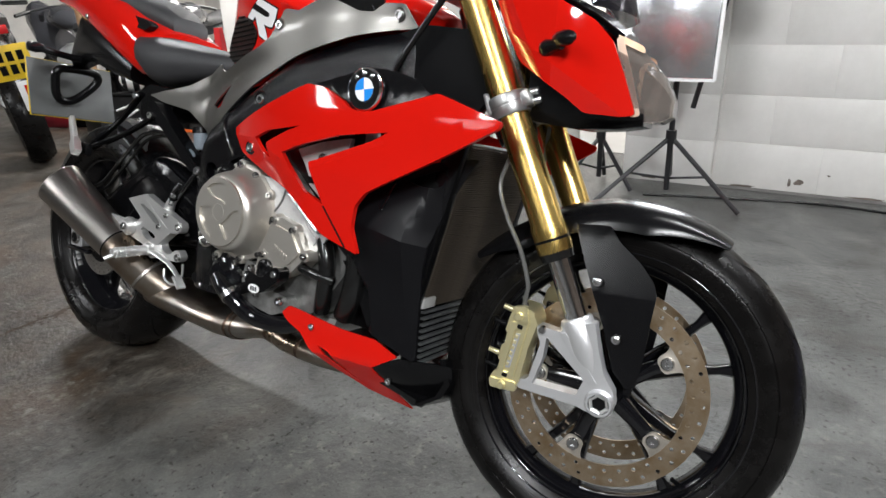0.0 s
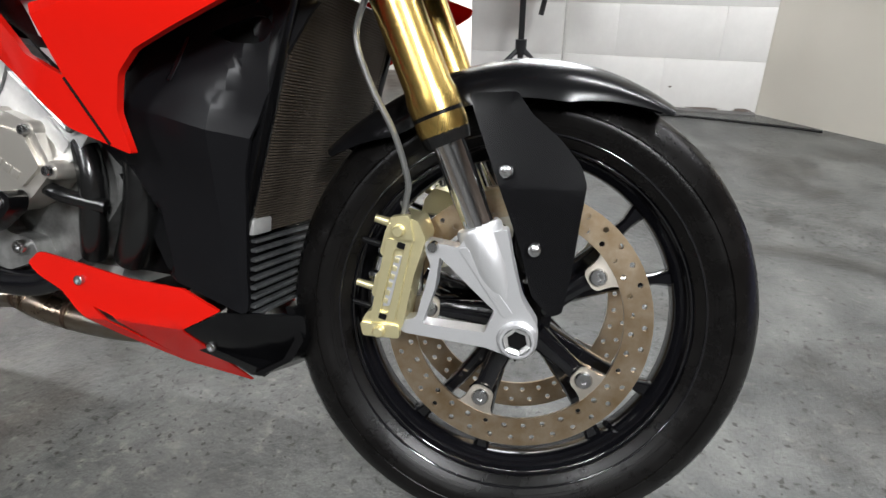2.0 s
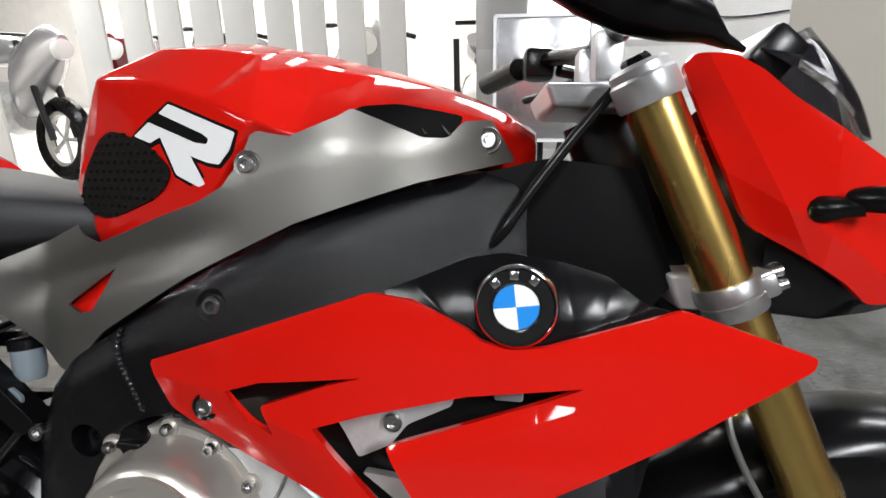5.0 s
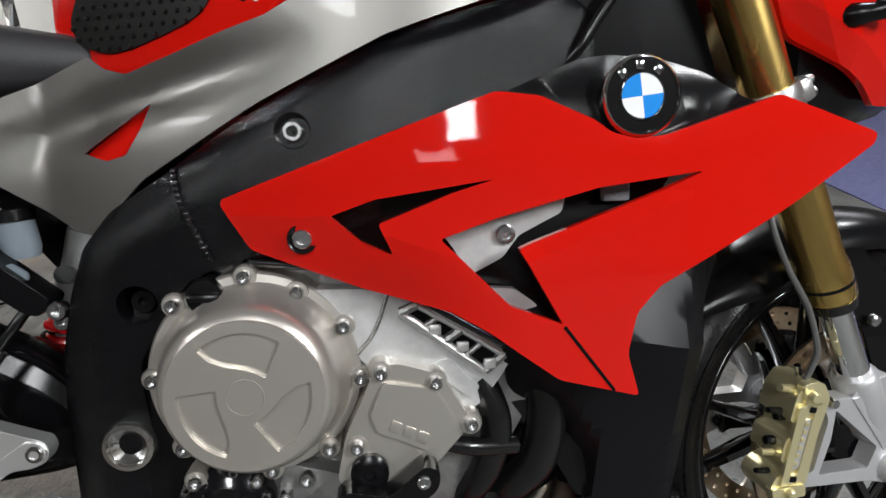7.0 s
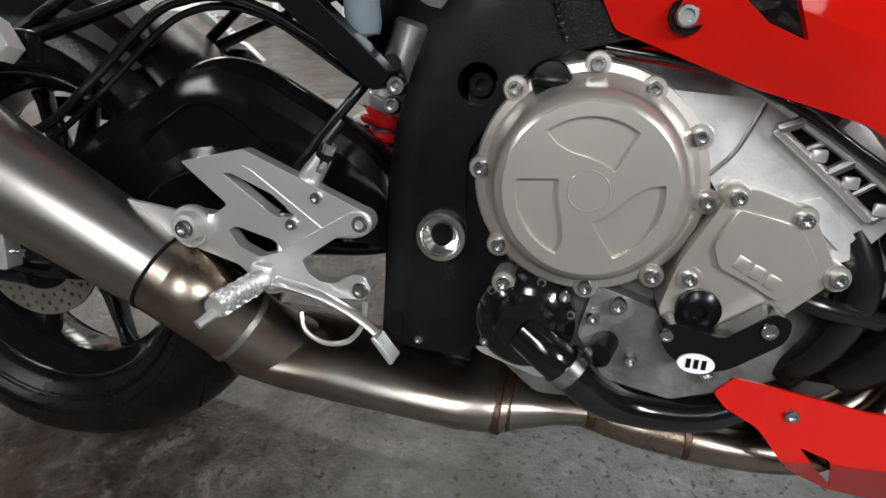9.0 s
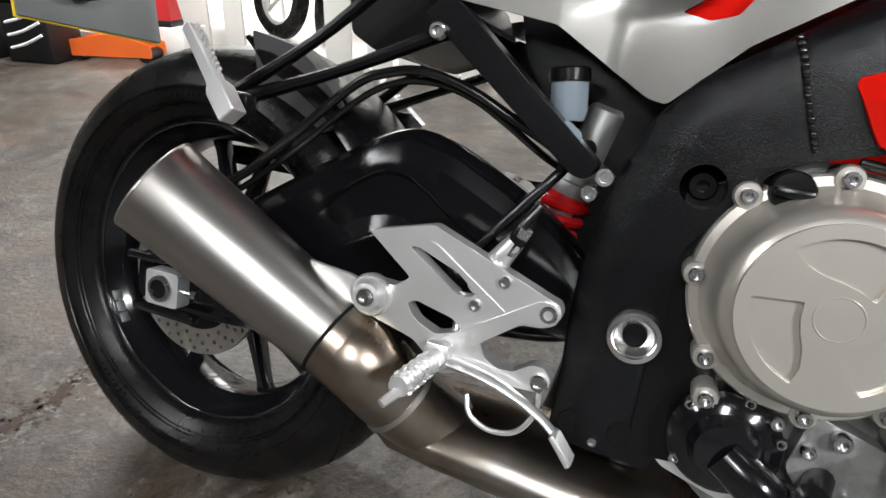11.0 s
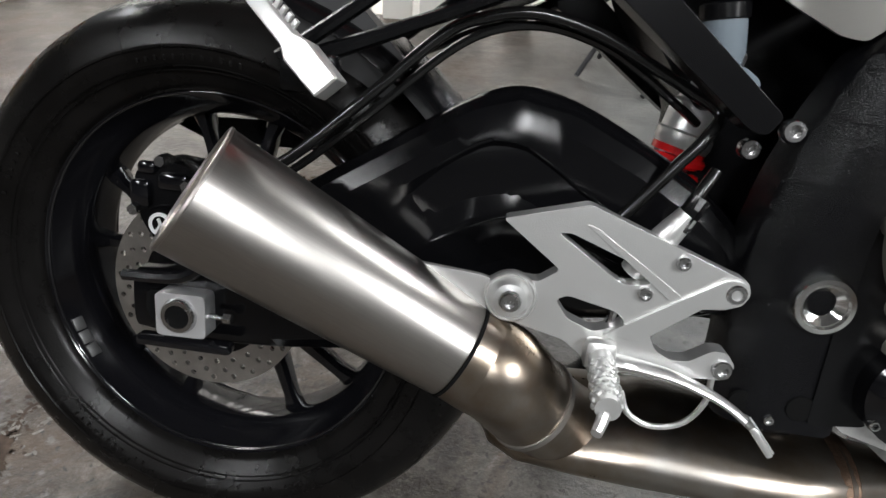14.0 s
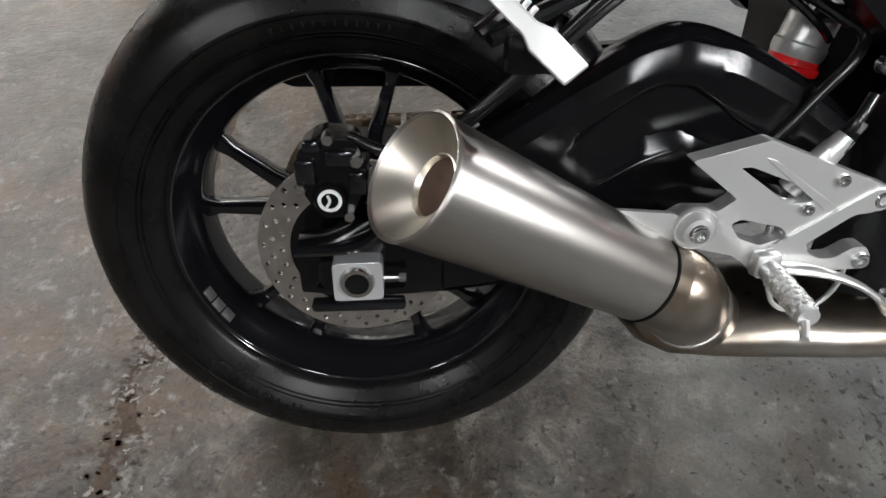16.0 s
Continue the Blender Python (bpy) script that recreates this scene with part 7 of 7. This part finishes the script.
part("chain_guard", panel([(-0.12, 0.478), (-0.08, 0.462), (0.20, 0.462), (0.42, 0.49), (0.42, 0.52), (0.1, 0.498), (-0.10, 0.49)], lambda x, z: 0.095, 0.02, (), 0.05), BLACK_SA, BIKE, "black chain guard", bevel=0.003)

# ---- shock, hugger, sub-frame, passenger rests ----
shock = part("shock_absorber", lathe([(0, 0.0), (0.017, 0.0), (0.017, 0.106), (0.026, 0.108), (0.028, 0.114), (0.028, 0.122), (0.026, 0.124), (0.026, 0.150), (0.022, 0.154), (0.022, 0.205), (0.018, 0.21), (0, 0.21)], 32, (0.446, -0.02, 0.418), (0.20, 0, 0.8)), ALU, BIKE, "silver rear shock body")
coil = []
for i in range(121):
    a = 2 * math.pi * i / 20
    coil.append(Vector((0.446, -0.02, 0.418)) + Vector((0.2425, 0, 0.970)) * (0.005 + 0.095 * i / 120) + Vector((0.97, 0, -0.2425)) * 0.025 * math.cos(a) + Vector((0, 1, 0)) * 0.025 * math.sin(a))
part("spring", sweep(coil, 0.006, 8, 1, smooth=False), REDANO, shock, "red coil spring")
part("spring_collar", lathe([(0.017, 0.101), (0.0265, 0.101), (0.027, 0.108), (0.017, 0.108)], 32, (0.446, -0.02, 0.418), (0.20, 0, 0.8), closed=True), REDANO, shock)
part("shock_knob", lathe([(0, -0.02), (0.010, -0.02), (0.010, 0.02), (0, 0.02)], 14, (0.482, -0.05, 0.572), (0.3, -1, 0.2)), BLACK_SA, shock)
part("inner_body", prism([(0.475, 0.40), (0.475, 0.56), (0.445, 0.60), (0.40, 0.66), (0.38, 0.73), (0.58, 0.78), (0.62, 0.60), (0.60, 0.40)], -0.030, 0.10, (), 0.01), BLACK_PL, BIKE, "black inner bodywork behind the frame", bevel=0.006)
hugger = part("rear_hugger", mudguard_bm(28, 82, 0.088, 0.338, 0.03, False), BLACK_PL, BIKE, "matt black rear hugger", pose(0, 0.0, 0.32), 60)
part("inner_guard", prism([(0.068, 0.653), (0.130, 0.641), (0.156, 0.624), (0.206, 0.575), (0.19, 0.55), (0.135, 0.530), (0.10, 0.54), (0.083, 0.59)], -0.072, -0.030, (), 0.004), mat("grey_black_flap", (0.016, 0.016, 0.017), 0.5, bump=0.1, bump_scale=500), BIKE, "dark grey splash guard above the tyre", bevel=0.003)
sub = part("subframe", prism([(0.324, 0.680), (0.346, 0.698), (0.362, 0.690), (0.512, 0.566), (0.502, 0.550), (0.488, 0.553)], -0.150, -0.118, (), 0.006), BLACK_SA, BIKE, "black box-section rear subframe", bevel=0.005)
for y in (-0.14, 0.14):
    part("strut", sweep([(0.112, y - 0.02 * (1 if y < 0 else -1), 0.574), (0.20, y, 0.642), (0.285, y, 0.712)], [0.010, 0.0085, 0.010], 10, 4, 0.7), BLACK_SA, sub)
    part("strut", sweep([(0.120, y - 0.02 * (1 if y < 0 else -1), 0.570), (0.23, y, 0.615), (0.345, y, 0.664)], [0.012, 0.009, 0.011], 10, 4, 0.7), BLACK_SA, sub)
part("far_beam", prism([(0.318, 0.672), (0.346, 0.698), (0.366, 0.690), (0.516, 0.566), (0.500, 0.545), (0.485, 0.548)], 0.118, 0.15, (), 0.006), BLACK_SA, sub, bevel=0.005)
bolt(sub, 0.342, -0.152, 0.664, 0.0085, 0.006)
bolt(sub, 0.280, -0.150, 0.706, 0.0085, 0.006)
part("tray", prism([(0.214, 0.720), (0.218, 0.660), (0.252, 0.643), (0.272, 0.641), (0.316, 0.658), (0.351, 0.690), (0.33, 0.73), (0.25, 0.74)], -0.098, 0.098, (), 0.008), BLACK_PL, sub, "black underseat tray", bevel=0.005)
for s in (-1, 1):
    lo, hi = Vector((0.172, s * 0.226, 0.560)), Vector((0.087, s * 0.194, 0.636))
    run, across = (hi - lo).normalized(), Vector((0.75, 0, 0.66)).normalized()
    deep = run.cross(across).normalized()
    rest_at = lambda u, w, d: [lo + (hi - lo) * u + across * (w * cx) + deep * (d * cy) for cx, cy in ((-1, -1), (1, -1), (1, 1), (-1, 1))]
    pr = part("passenger_rest", loft([rest_at(-0.04, 0.011, 0.009), rest_at(0.26, 0.0115, 0.009), rest_at(0.36, 0.007, 0.007), rest_at(1.0, 0.006, 0.006), rest_at(1.04, 0.004, 0.004)]), ALU, BIKE, "folded aluminium passenger foot rest", bevel=0.002)
    for i in range(10):
        part("stud", block(0, 0, 0, 0.0035, 0.013, 0.0045, 0.001), ALU, pr, "", Matrix.Translation(lo + (hi - lo) * (0.42 + 0.058 * i) + across * 0.0072) @ run.to_track_quat("Z", "Y").to_matrix().to_4x4())
    part("hinge", block(0.150, s * 0.196, 0.566, 0.045, 0.02, 0.03, 0.006), BLACK_SA, pr)
res = part("fluid_reservoir", lathe([(0, 0.0), (0.015, 0.0), (0.018, 0.01), (0.018, 0.036), (0, 0.037)], 24, (0.470, -0.105, 0.600), (-0.15, 0, 1)), RESERVOIR, BIKE, "milky rear brake fluid reservoir")
part("reservoir_cap", lathe([(0, 0.037), (0.020, 0.037), (0.020, 0.048), (0.017, 0.050), (0, 0.050)], 24, (0.470, -0.105, 0.600), (-0.15, 0, 1)), BLACK_PL, res)
part("reservoir_tab", prism([(0.462, 0.575), (0.485, 0.570), (0.492, 0.59), (0.474, 0.602)], -0.142, -0.138, (), 0.006), RESERVOIR, res)
bolt(res, 0.482, -0.142, 0.582, 0.0065, 0.004)

# ---- tank, panels, seat, tail ----
def side_y(x, z):
    """The flat knee facet of the tank, drawn in towards the seat and the top."""
    return 0.141 - 0.378 * x - 0.041 * z


# stations from the seat to the steering head: ridge line, shoulder, crease and lower edge
CX_, CZ_ = (0.487, 0.525, 0.610, 0.674, 0.720, 0.790, 0.870, 0.950, 1.015, 1.050), (0.905, 0.978, 1.009, 1.014, 1.011, 0.999, 0.980, 0.957, 0.931, 0.908)
SH_X, SH_Y, SH_Z = (0.490, 0.532, 0.620, 0.690, 0.745, 0.800, 0.870, 0.950, 1.015, 1.050), (0.030, 0.048, 0.075, 0.092, 0.095, 0.085, 0.075, 0.065, 0.055, 0.030), (0.898, 0.968, 0.990, 0.985, 0.977, 0.966, 0.957, 0.943, 0.921, 0.900)
CR_X, CR_Y, CR_Z = (0.498, 0.560, 0.655, 0.725, 0.772, 0.822, 0.875, 0.955, 1.015, 1.050), (0.055, 0.108, 0.145, 0.171, 0.152, 0.132, 0.125, 0.105, 0.085, 0.045), (0.882, 0.950, 0.938, 0.917, 0.945, 0.925, 0.930, 0.924, 0.909, 0.892)
ED_X, ED_Z = (0.503, 0.556, 0.655, 0.730, 0.785, 0.829, 0.880, 0.960, 1.015, 1.050), (0.825, 0.776, 0.786, 0.818, 0.894, 0.879, 0.906, 0.905, 0.898, 0.882)
ED_Y = (0.068, 0.102, 0.140, 0.170, 0.193, 0.188, 0.168, 0.138, 0.103, 0.050)
bm = bmesh.new()
cols = []
for i in range(10):
    half = [(SH_X[i], SH_Y[i], SH_Z[i]), (CR_X[i], CR_Y[i], CR_Z[i]), (ED_X[i], ED_Y[i], ED_Z[i]), (ED_X[i], ED_Y[i] * 0.8, ED_Z[i] - 0.035)]
    ring = [(x, y, z) for x, y, z in half[::-1]] + [(CX_[i], 0.0, CZ_[i])] + [(x, -y, z) for x, y, z in half]
    cols.append([bm.verts.new(p) for p in ring])
for i in range(9):
    a, b = cols[i], cols[i + 1]
    for k in range(8):
        if i == 3 and k == 6:
            bm.faces.new((a[k], b[k], b[k + 1]))
            bm.faces.new((a[k], b[k + 1], a[k + 1]))
        elif i == 3 and k == 1:
            bm.faces.new((a[k], b[k], a[k + 1]))
            bm.faces.new((b[k], b[k + 1], a[k + 1]))
        else:
            bm.faces.new((a[k], b[k], b[k + 1], a[k + 1]))
bm.faces.new(cols[0])
bm.faces.new(cols[-1])
bmesh.ops.triangulate(bm, faces=[f for f in bm.faces if len(f.verts) == 4])
tank = part("fuel_tank", bm, RED, BIKE, "gloss red faceted fuel tank", None, 180)
soft = tank.modifiers.new("bevel", "BEVEL")
soft.width, soft.segments, soft.limit_method, soft.angle_limit = 0.007, 3, "ANGLE", radians(9)
off = lambda d: (lambda x, z: side_y(x, z) - d)
PAD = [(0.585, 0.890), (0.603, 0.887), (0.636, 0.877), (0.662, 0.862), (0.676, 0.851), (0.679, 0.843), (0.672, 0.830), (0.658, 0.819), (0.628, 0.808), (0.597, 0.798), (0.573, 0.794), (0.552, 0.798), (0.537, 0.807), (0.532, 0.825), (0.544, 0.851), (0.566, 0.880)]
pad = part("tank_pad", panel(PAD, off(0.004), 0.004, (), 0.012, (), 0.008), PADM, BIKE, "studded black rubber knee pad")
stud = None
for i in range(14):
    for j in range(10):
        x, z = 0.536 + 0.0115 * i + 0.004 * (j % 2), 0.799 + 0.0095 * j
        inside = sum(((PAD[k][1] > z) != (PAD[k - 1][1] > z)) and (x < (PAD[k - 1][0] - PAD[k][0]) * (z - PAD[k][1]) / (PAD[k - 1][1] - PAD[k][1]) + PAD[k][0]) for k in range(len(PAD))) % 2
        if inside:
            m_ = pose(x, side_y(x, z) - 0.004, z, 0, 0, -20.7)
            if stud is None:
                stud = part("stud", lathe([(0, -0.0034), (0.0019, -0.0028), (0.0028, 0.001), (0, 0.001)], 8), PADM, pad, "", m_)
            else:
                again(stud, m_)
RMARK = [(0.677, 0.914), (0.767, 0.882), (0.760, 0.866), (0.746, 0.852), (0.731, 0.854), (0.707, 0.861), (0.727, 0.833), (0.718, 0.830), (0.687, 0.842), (0.664, 0.881), (0.649, 0.875), (0.624, 0.883), (0.647, 0.897), (0.714, 0.874), (0.730, 0.872), (0.733, 0.877), (0.725, 0.882), (0.663, 0.905)]
REDGE = [(0.677, 0.917), (0.771, 0.884), (0.764, 0.863), (0.748, 0.848), (0.731, 0.850), (0.715, 0.855), (0.733, 0.831), (0.718, 0.826), (0.684, 0.840), (0.663, 0.875), (0.649, 0.870), (0.617, 0.881), (0.646, 0.901), (0.657, 0.906)]
for outline, d, m_, nm in ((REDGE, 0.0012, DARK, "decal_edge"), (RMARK, 0.002, WHITE, "decal_stroke")):
    part(nm, panel(outline, off(d), 0.0008, (), 0, (), 0.002), m_, tank, "white angular decal with a black edge" if nm == "decal_stroke" else "")

GREYP = [(0.300, 0.712), (0.355, 0.724), (0.444, 0.740), (0.562, 0.787), (0.578, 0.775), (0.600, 0.769), (0.648, 0.785), (0.690, 0.801), (0.728, 0.814), (0.756, 0.830), (0.771, 0.853), (0.779, 0.875), (0.782, 0.896), (0.825, 0.881), (0.868, 0.900), (0.878, 0.907), (0.944, 0.882), (0.966, 0.883), (0.980, 0.901), (1.006, 0.905), (1.030, 0.866), (0.937, 0.838), (0.829, 0.798), (0.717, 0.741), (0.610, 0.676), (0.556, 0.625), (0.540, 0.628), (0.447, 0.684), (0.349, 0.698)]
GHOLE = [(0.553, 0.700), (0.620, 0.744), (0.612, 0.722), (0.596, 0.698), (0.576, 0.693)]


def grey_y(x, z):
    y = -0.192 + (0.092 * ((x - 0.78) / 0.25) ** 3 if x > 0.78 else 0.05 * ((x - 0.78) / 0.24) ** 2)
    y = min(y, -0.128) if x < 0.78 else y
    mid = float(np.interp(x, (0.3, 0.55, 0.70, 0.85, 1.03), (0.70, 0.715, 0.79, 0.845, 0.86)))
    y += 0.22 * max(0, z - mid - 0.02)
    y += 0.014 * math.exp(-((z - float(np.interp(x, (0.45, 0.6, 0.8), (0.70, 0.745, 0.80)))) / 0.022) ** 2) * float(np.interp(x, (0.45, 0.56, 0.66, 0.78), (0, 1, 0.8, 0)))
    return y


grey = part("tank_side_panel", panel(GREYP, grey_y, 0.004, [GHOLE], 0.010, (), 0.004), GREY, BIKE, "brushed metallic grey tank side panel", None, 50)
part("panel_vent", panel([(0.53, 0.685), (0.63, 0.755), (0.63, 0.71), (0.59, 0.68)], lambda x, z: grey_y(x, z) + 0.012, 0.002), RED, grey, "red plate behind the panel vent")
part("far_panel", panel(GREYP, lambda x, z: -grey_y(x, z), -0.004, (), 0.05), GREY, grey)
for x, z in ((0.781, 0.852), (1.003, 0.884)):
    bolt(grey, x, grey_y(x, z) - 0.001, z, 0.0085, 0.004)
    part("bolt_ring", lathe([(0.009, 0.0), (0.0125, -0.0015), (0.0135, 0.0005)], 24, (x, grey_y(x, z) - 0.0005, z), closed=True), GREY, grey)
intake = part("air_intake", panel([(0.872, 0.898), (0.886, 0.909), (0.920, 0.913), (0.980, 0.906), (0.966, 0.882), (0.942, 0.878)], lambda x, z: grey_y(x, z) + 0.0005, 0.004, (), 0.02), DARK, BIKE, "black recessed intake in the tank side")
for k in range(3):
    part("louvre", prism([(0.905 + 0.022 * k, 0.905), (0.908 + 0.022 * k, 0.905), (0.926 + 0.022 * k, 0.886), (0.923 + 0.022 * k, 0.886)], grey_y(0.92 + 0.02 * k, 0.895) + 0.001, grey_y(0.92 + 0.02 * k, 0.895) + 0.006, (), 0), BLACK_PL, intake)


def oval(x, hw, z0, z1, n=20, p=0.6, y0=0.0):
    zc, hh = (z0 + z1) / 2, (z1 - z0) / 2
    return [(x, y0 + hw * math.copysign(abs(math.cos(a)) ** p, math.cos(a)), zc + hh * math.copysign(abs(math.sin(a)) ** p, math.sin(a))) for a in [2 * math.pi * k / n for k in range(n)]]


seat = part("rider_seat", loft([oval(0.190, 0.07, 0.815, 0.850), oval(0.200, 0.11, 0.800, 0.858), oval(0.225, 0.128, 0.775, 0.860), oval(0.28, 0.138, 0.737, 0.857), oval(0.34, 0.14, 0.731, 0.848), oval(0.46, 0.128, 0.748, 0.830), oval(0.54, 0.105, 0.76, 0.818), oval(0.578, 0.07, 0.775, 0.812)]), SEATM, BIKE, "black vinyl rider seat", None, 60)
tail = part("tail_unit", loft([oval(-0.32, 0.03, 0.965, 0.985), oval(-0.16, 0.075, 0.920, 0.995), oval(-0.02, 0.105, 0.865, 0.978), oval(0.11, 0.117, 0.797, 0.945), oval(0.205, 0.122, 0.756, 0.90), oval(0.28, 0.10, 0.76, 0.87)]), RED, BIKE, "gloss red tail unit", None, 60)
part("passenger_seat", loft([oval(-0.22, 0.05, 0.970, 1.010), oval(-0.10, 0.078, 0.955, 1.012), oval(0.06, 0.082, 0.925, 0.990), oval(0.19, 0.076, 0.885, 0.950), oval(0.26, 0.05, 0.865, 0.912)]), SEATM, BIKE, "black vinyl passenger seat", None, 60)
part("tail_pad", panel([(0.06, 0.930), (0.235, 0.888), (0.262, 0.876), (0.250, 0.862), (0.10, 0.893)], lambda x, z: -0.118 + 0.55 * max(0, z - 0.86), 0.02, (), 0.02), BLACK_PL, tail, "black grab pad")
part("tail_bolt", bolt_bm(0.006, 0.004), BOLT, tail, "", pose(-0.02, -0.107, 0.90))
hanger = part("plate_hanger", loft([oval(0.12, 0.07, 0.74, 0.80), oval(0.02, 0.075, 0.76, 0.86), oval(-0.10, 0.060, 0.79, 0.91), oval(-0.18, 0.045, 0.80, 0.93), oval(-0.24, 0.03, 0.78, 0.84)]), BLACK_PL, BIKE, "black under-tail and number plate hanger", None, 50)
loop_y = [(-0.070, 0.756), (-0.050, 0.772), (0.036, 0.772), (0.050, 0.745), (0.0, 0.690), (-0.040, 0.682), (-0.060, 0.705), (-0.070, 0.756)]
part("plate_bracket", sweep([(-0.245 - 0.3 * (0.76 - z), y, z) for y, z in loop_y], 0.012, 10, 5), BLACK_PL, hanger, "black plastic loop bracket")
for s in (-1, 1):
    ind = part("rear_indicator", sweep([(-0.17, s * 0.04, 0.80), (-0.18, s * 0.10, 0.805), (-0.19, s * 0.13, 0.81)], [0.010, 0.009, 0.010], 10, 4), BLACK_PL, hanger)
    part("indicator_lamp", lathe([(0, -0.022), (0.012, -0.018), (0.015, 0.0), (0.011, 0.018), (0, 0.024)], 14, (-0.192, s * 0.15, 0.812), (0, 1, 0)), LENS, ind)
npl = part("number_plate", block(0, 0, 0, 0.004, 0.245, 0.165, 0.0015), PLATE, BIKE, "blank grey masked number plate", Matrix.Translation((-0.295, 0.005, 0.712)) @ pose(0, 0, 0, 0, -14, 0))
part("plate_edge", block(-0.0035, 0, 0, 0.003, 0.249, 0.169, 0.0012), YELLOW, npl, "yellow plate edge under the grey mask")
stand = part("side_stand", sweep([(0.50, 0.15, 0.30), (0.47, 0.24, 0.16), (0.45, 0.315, 0.092)], [0.014, 0.011, 0.010], 10, 4), BLACK_SA, BIKE, "black side stand")
part("stand_foot", block(0.45, 0.325, 0.090, 0.06, 0.05, 0.012, 0.004), BLACK_SA, stand)
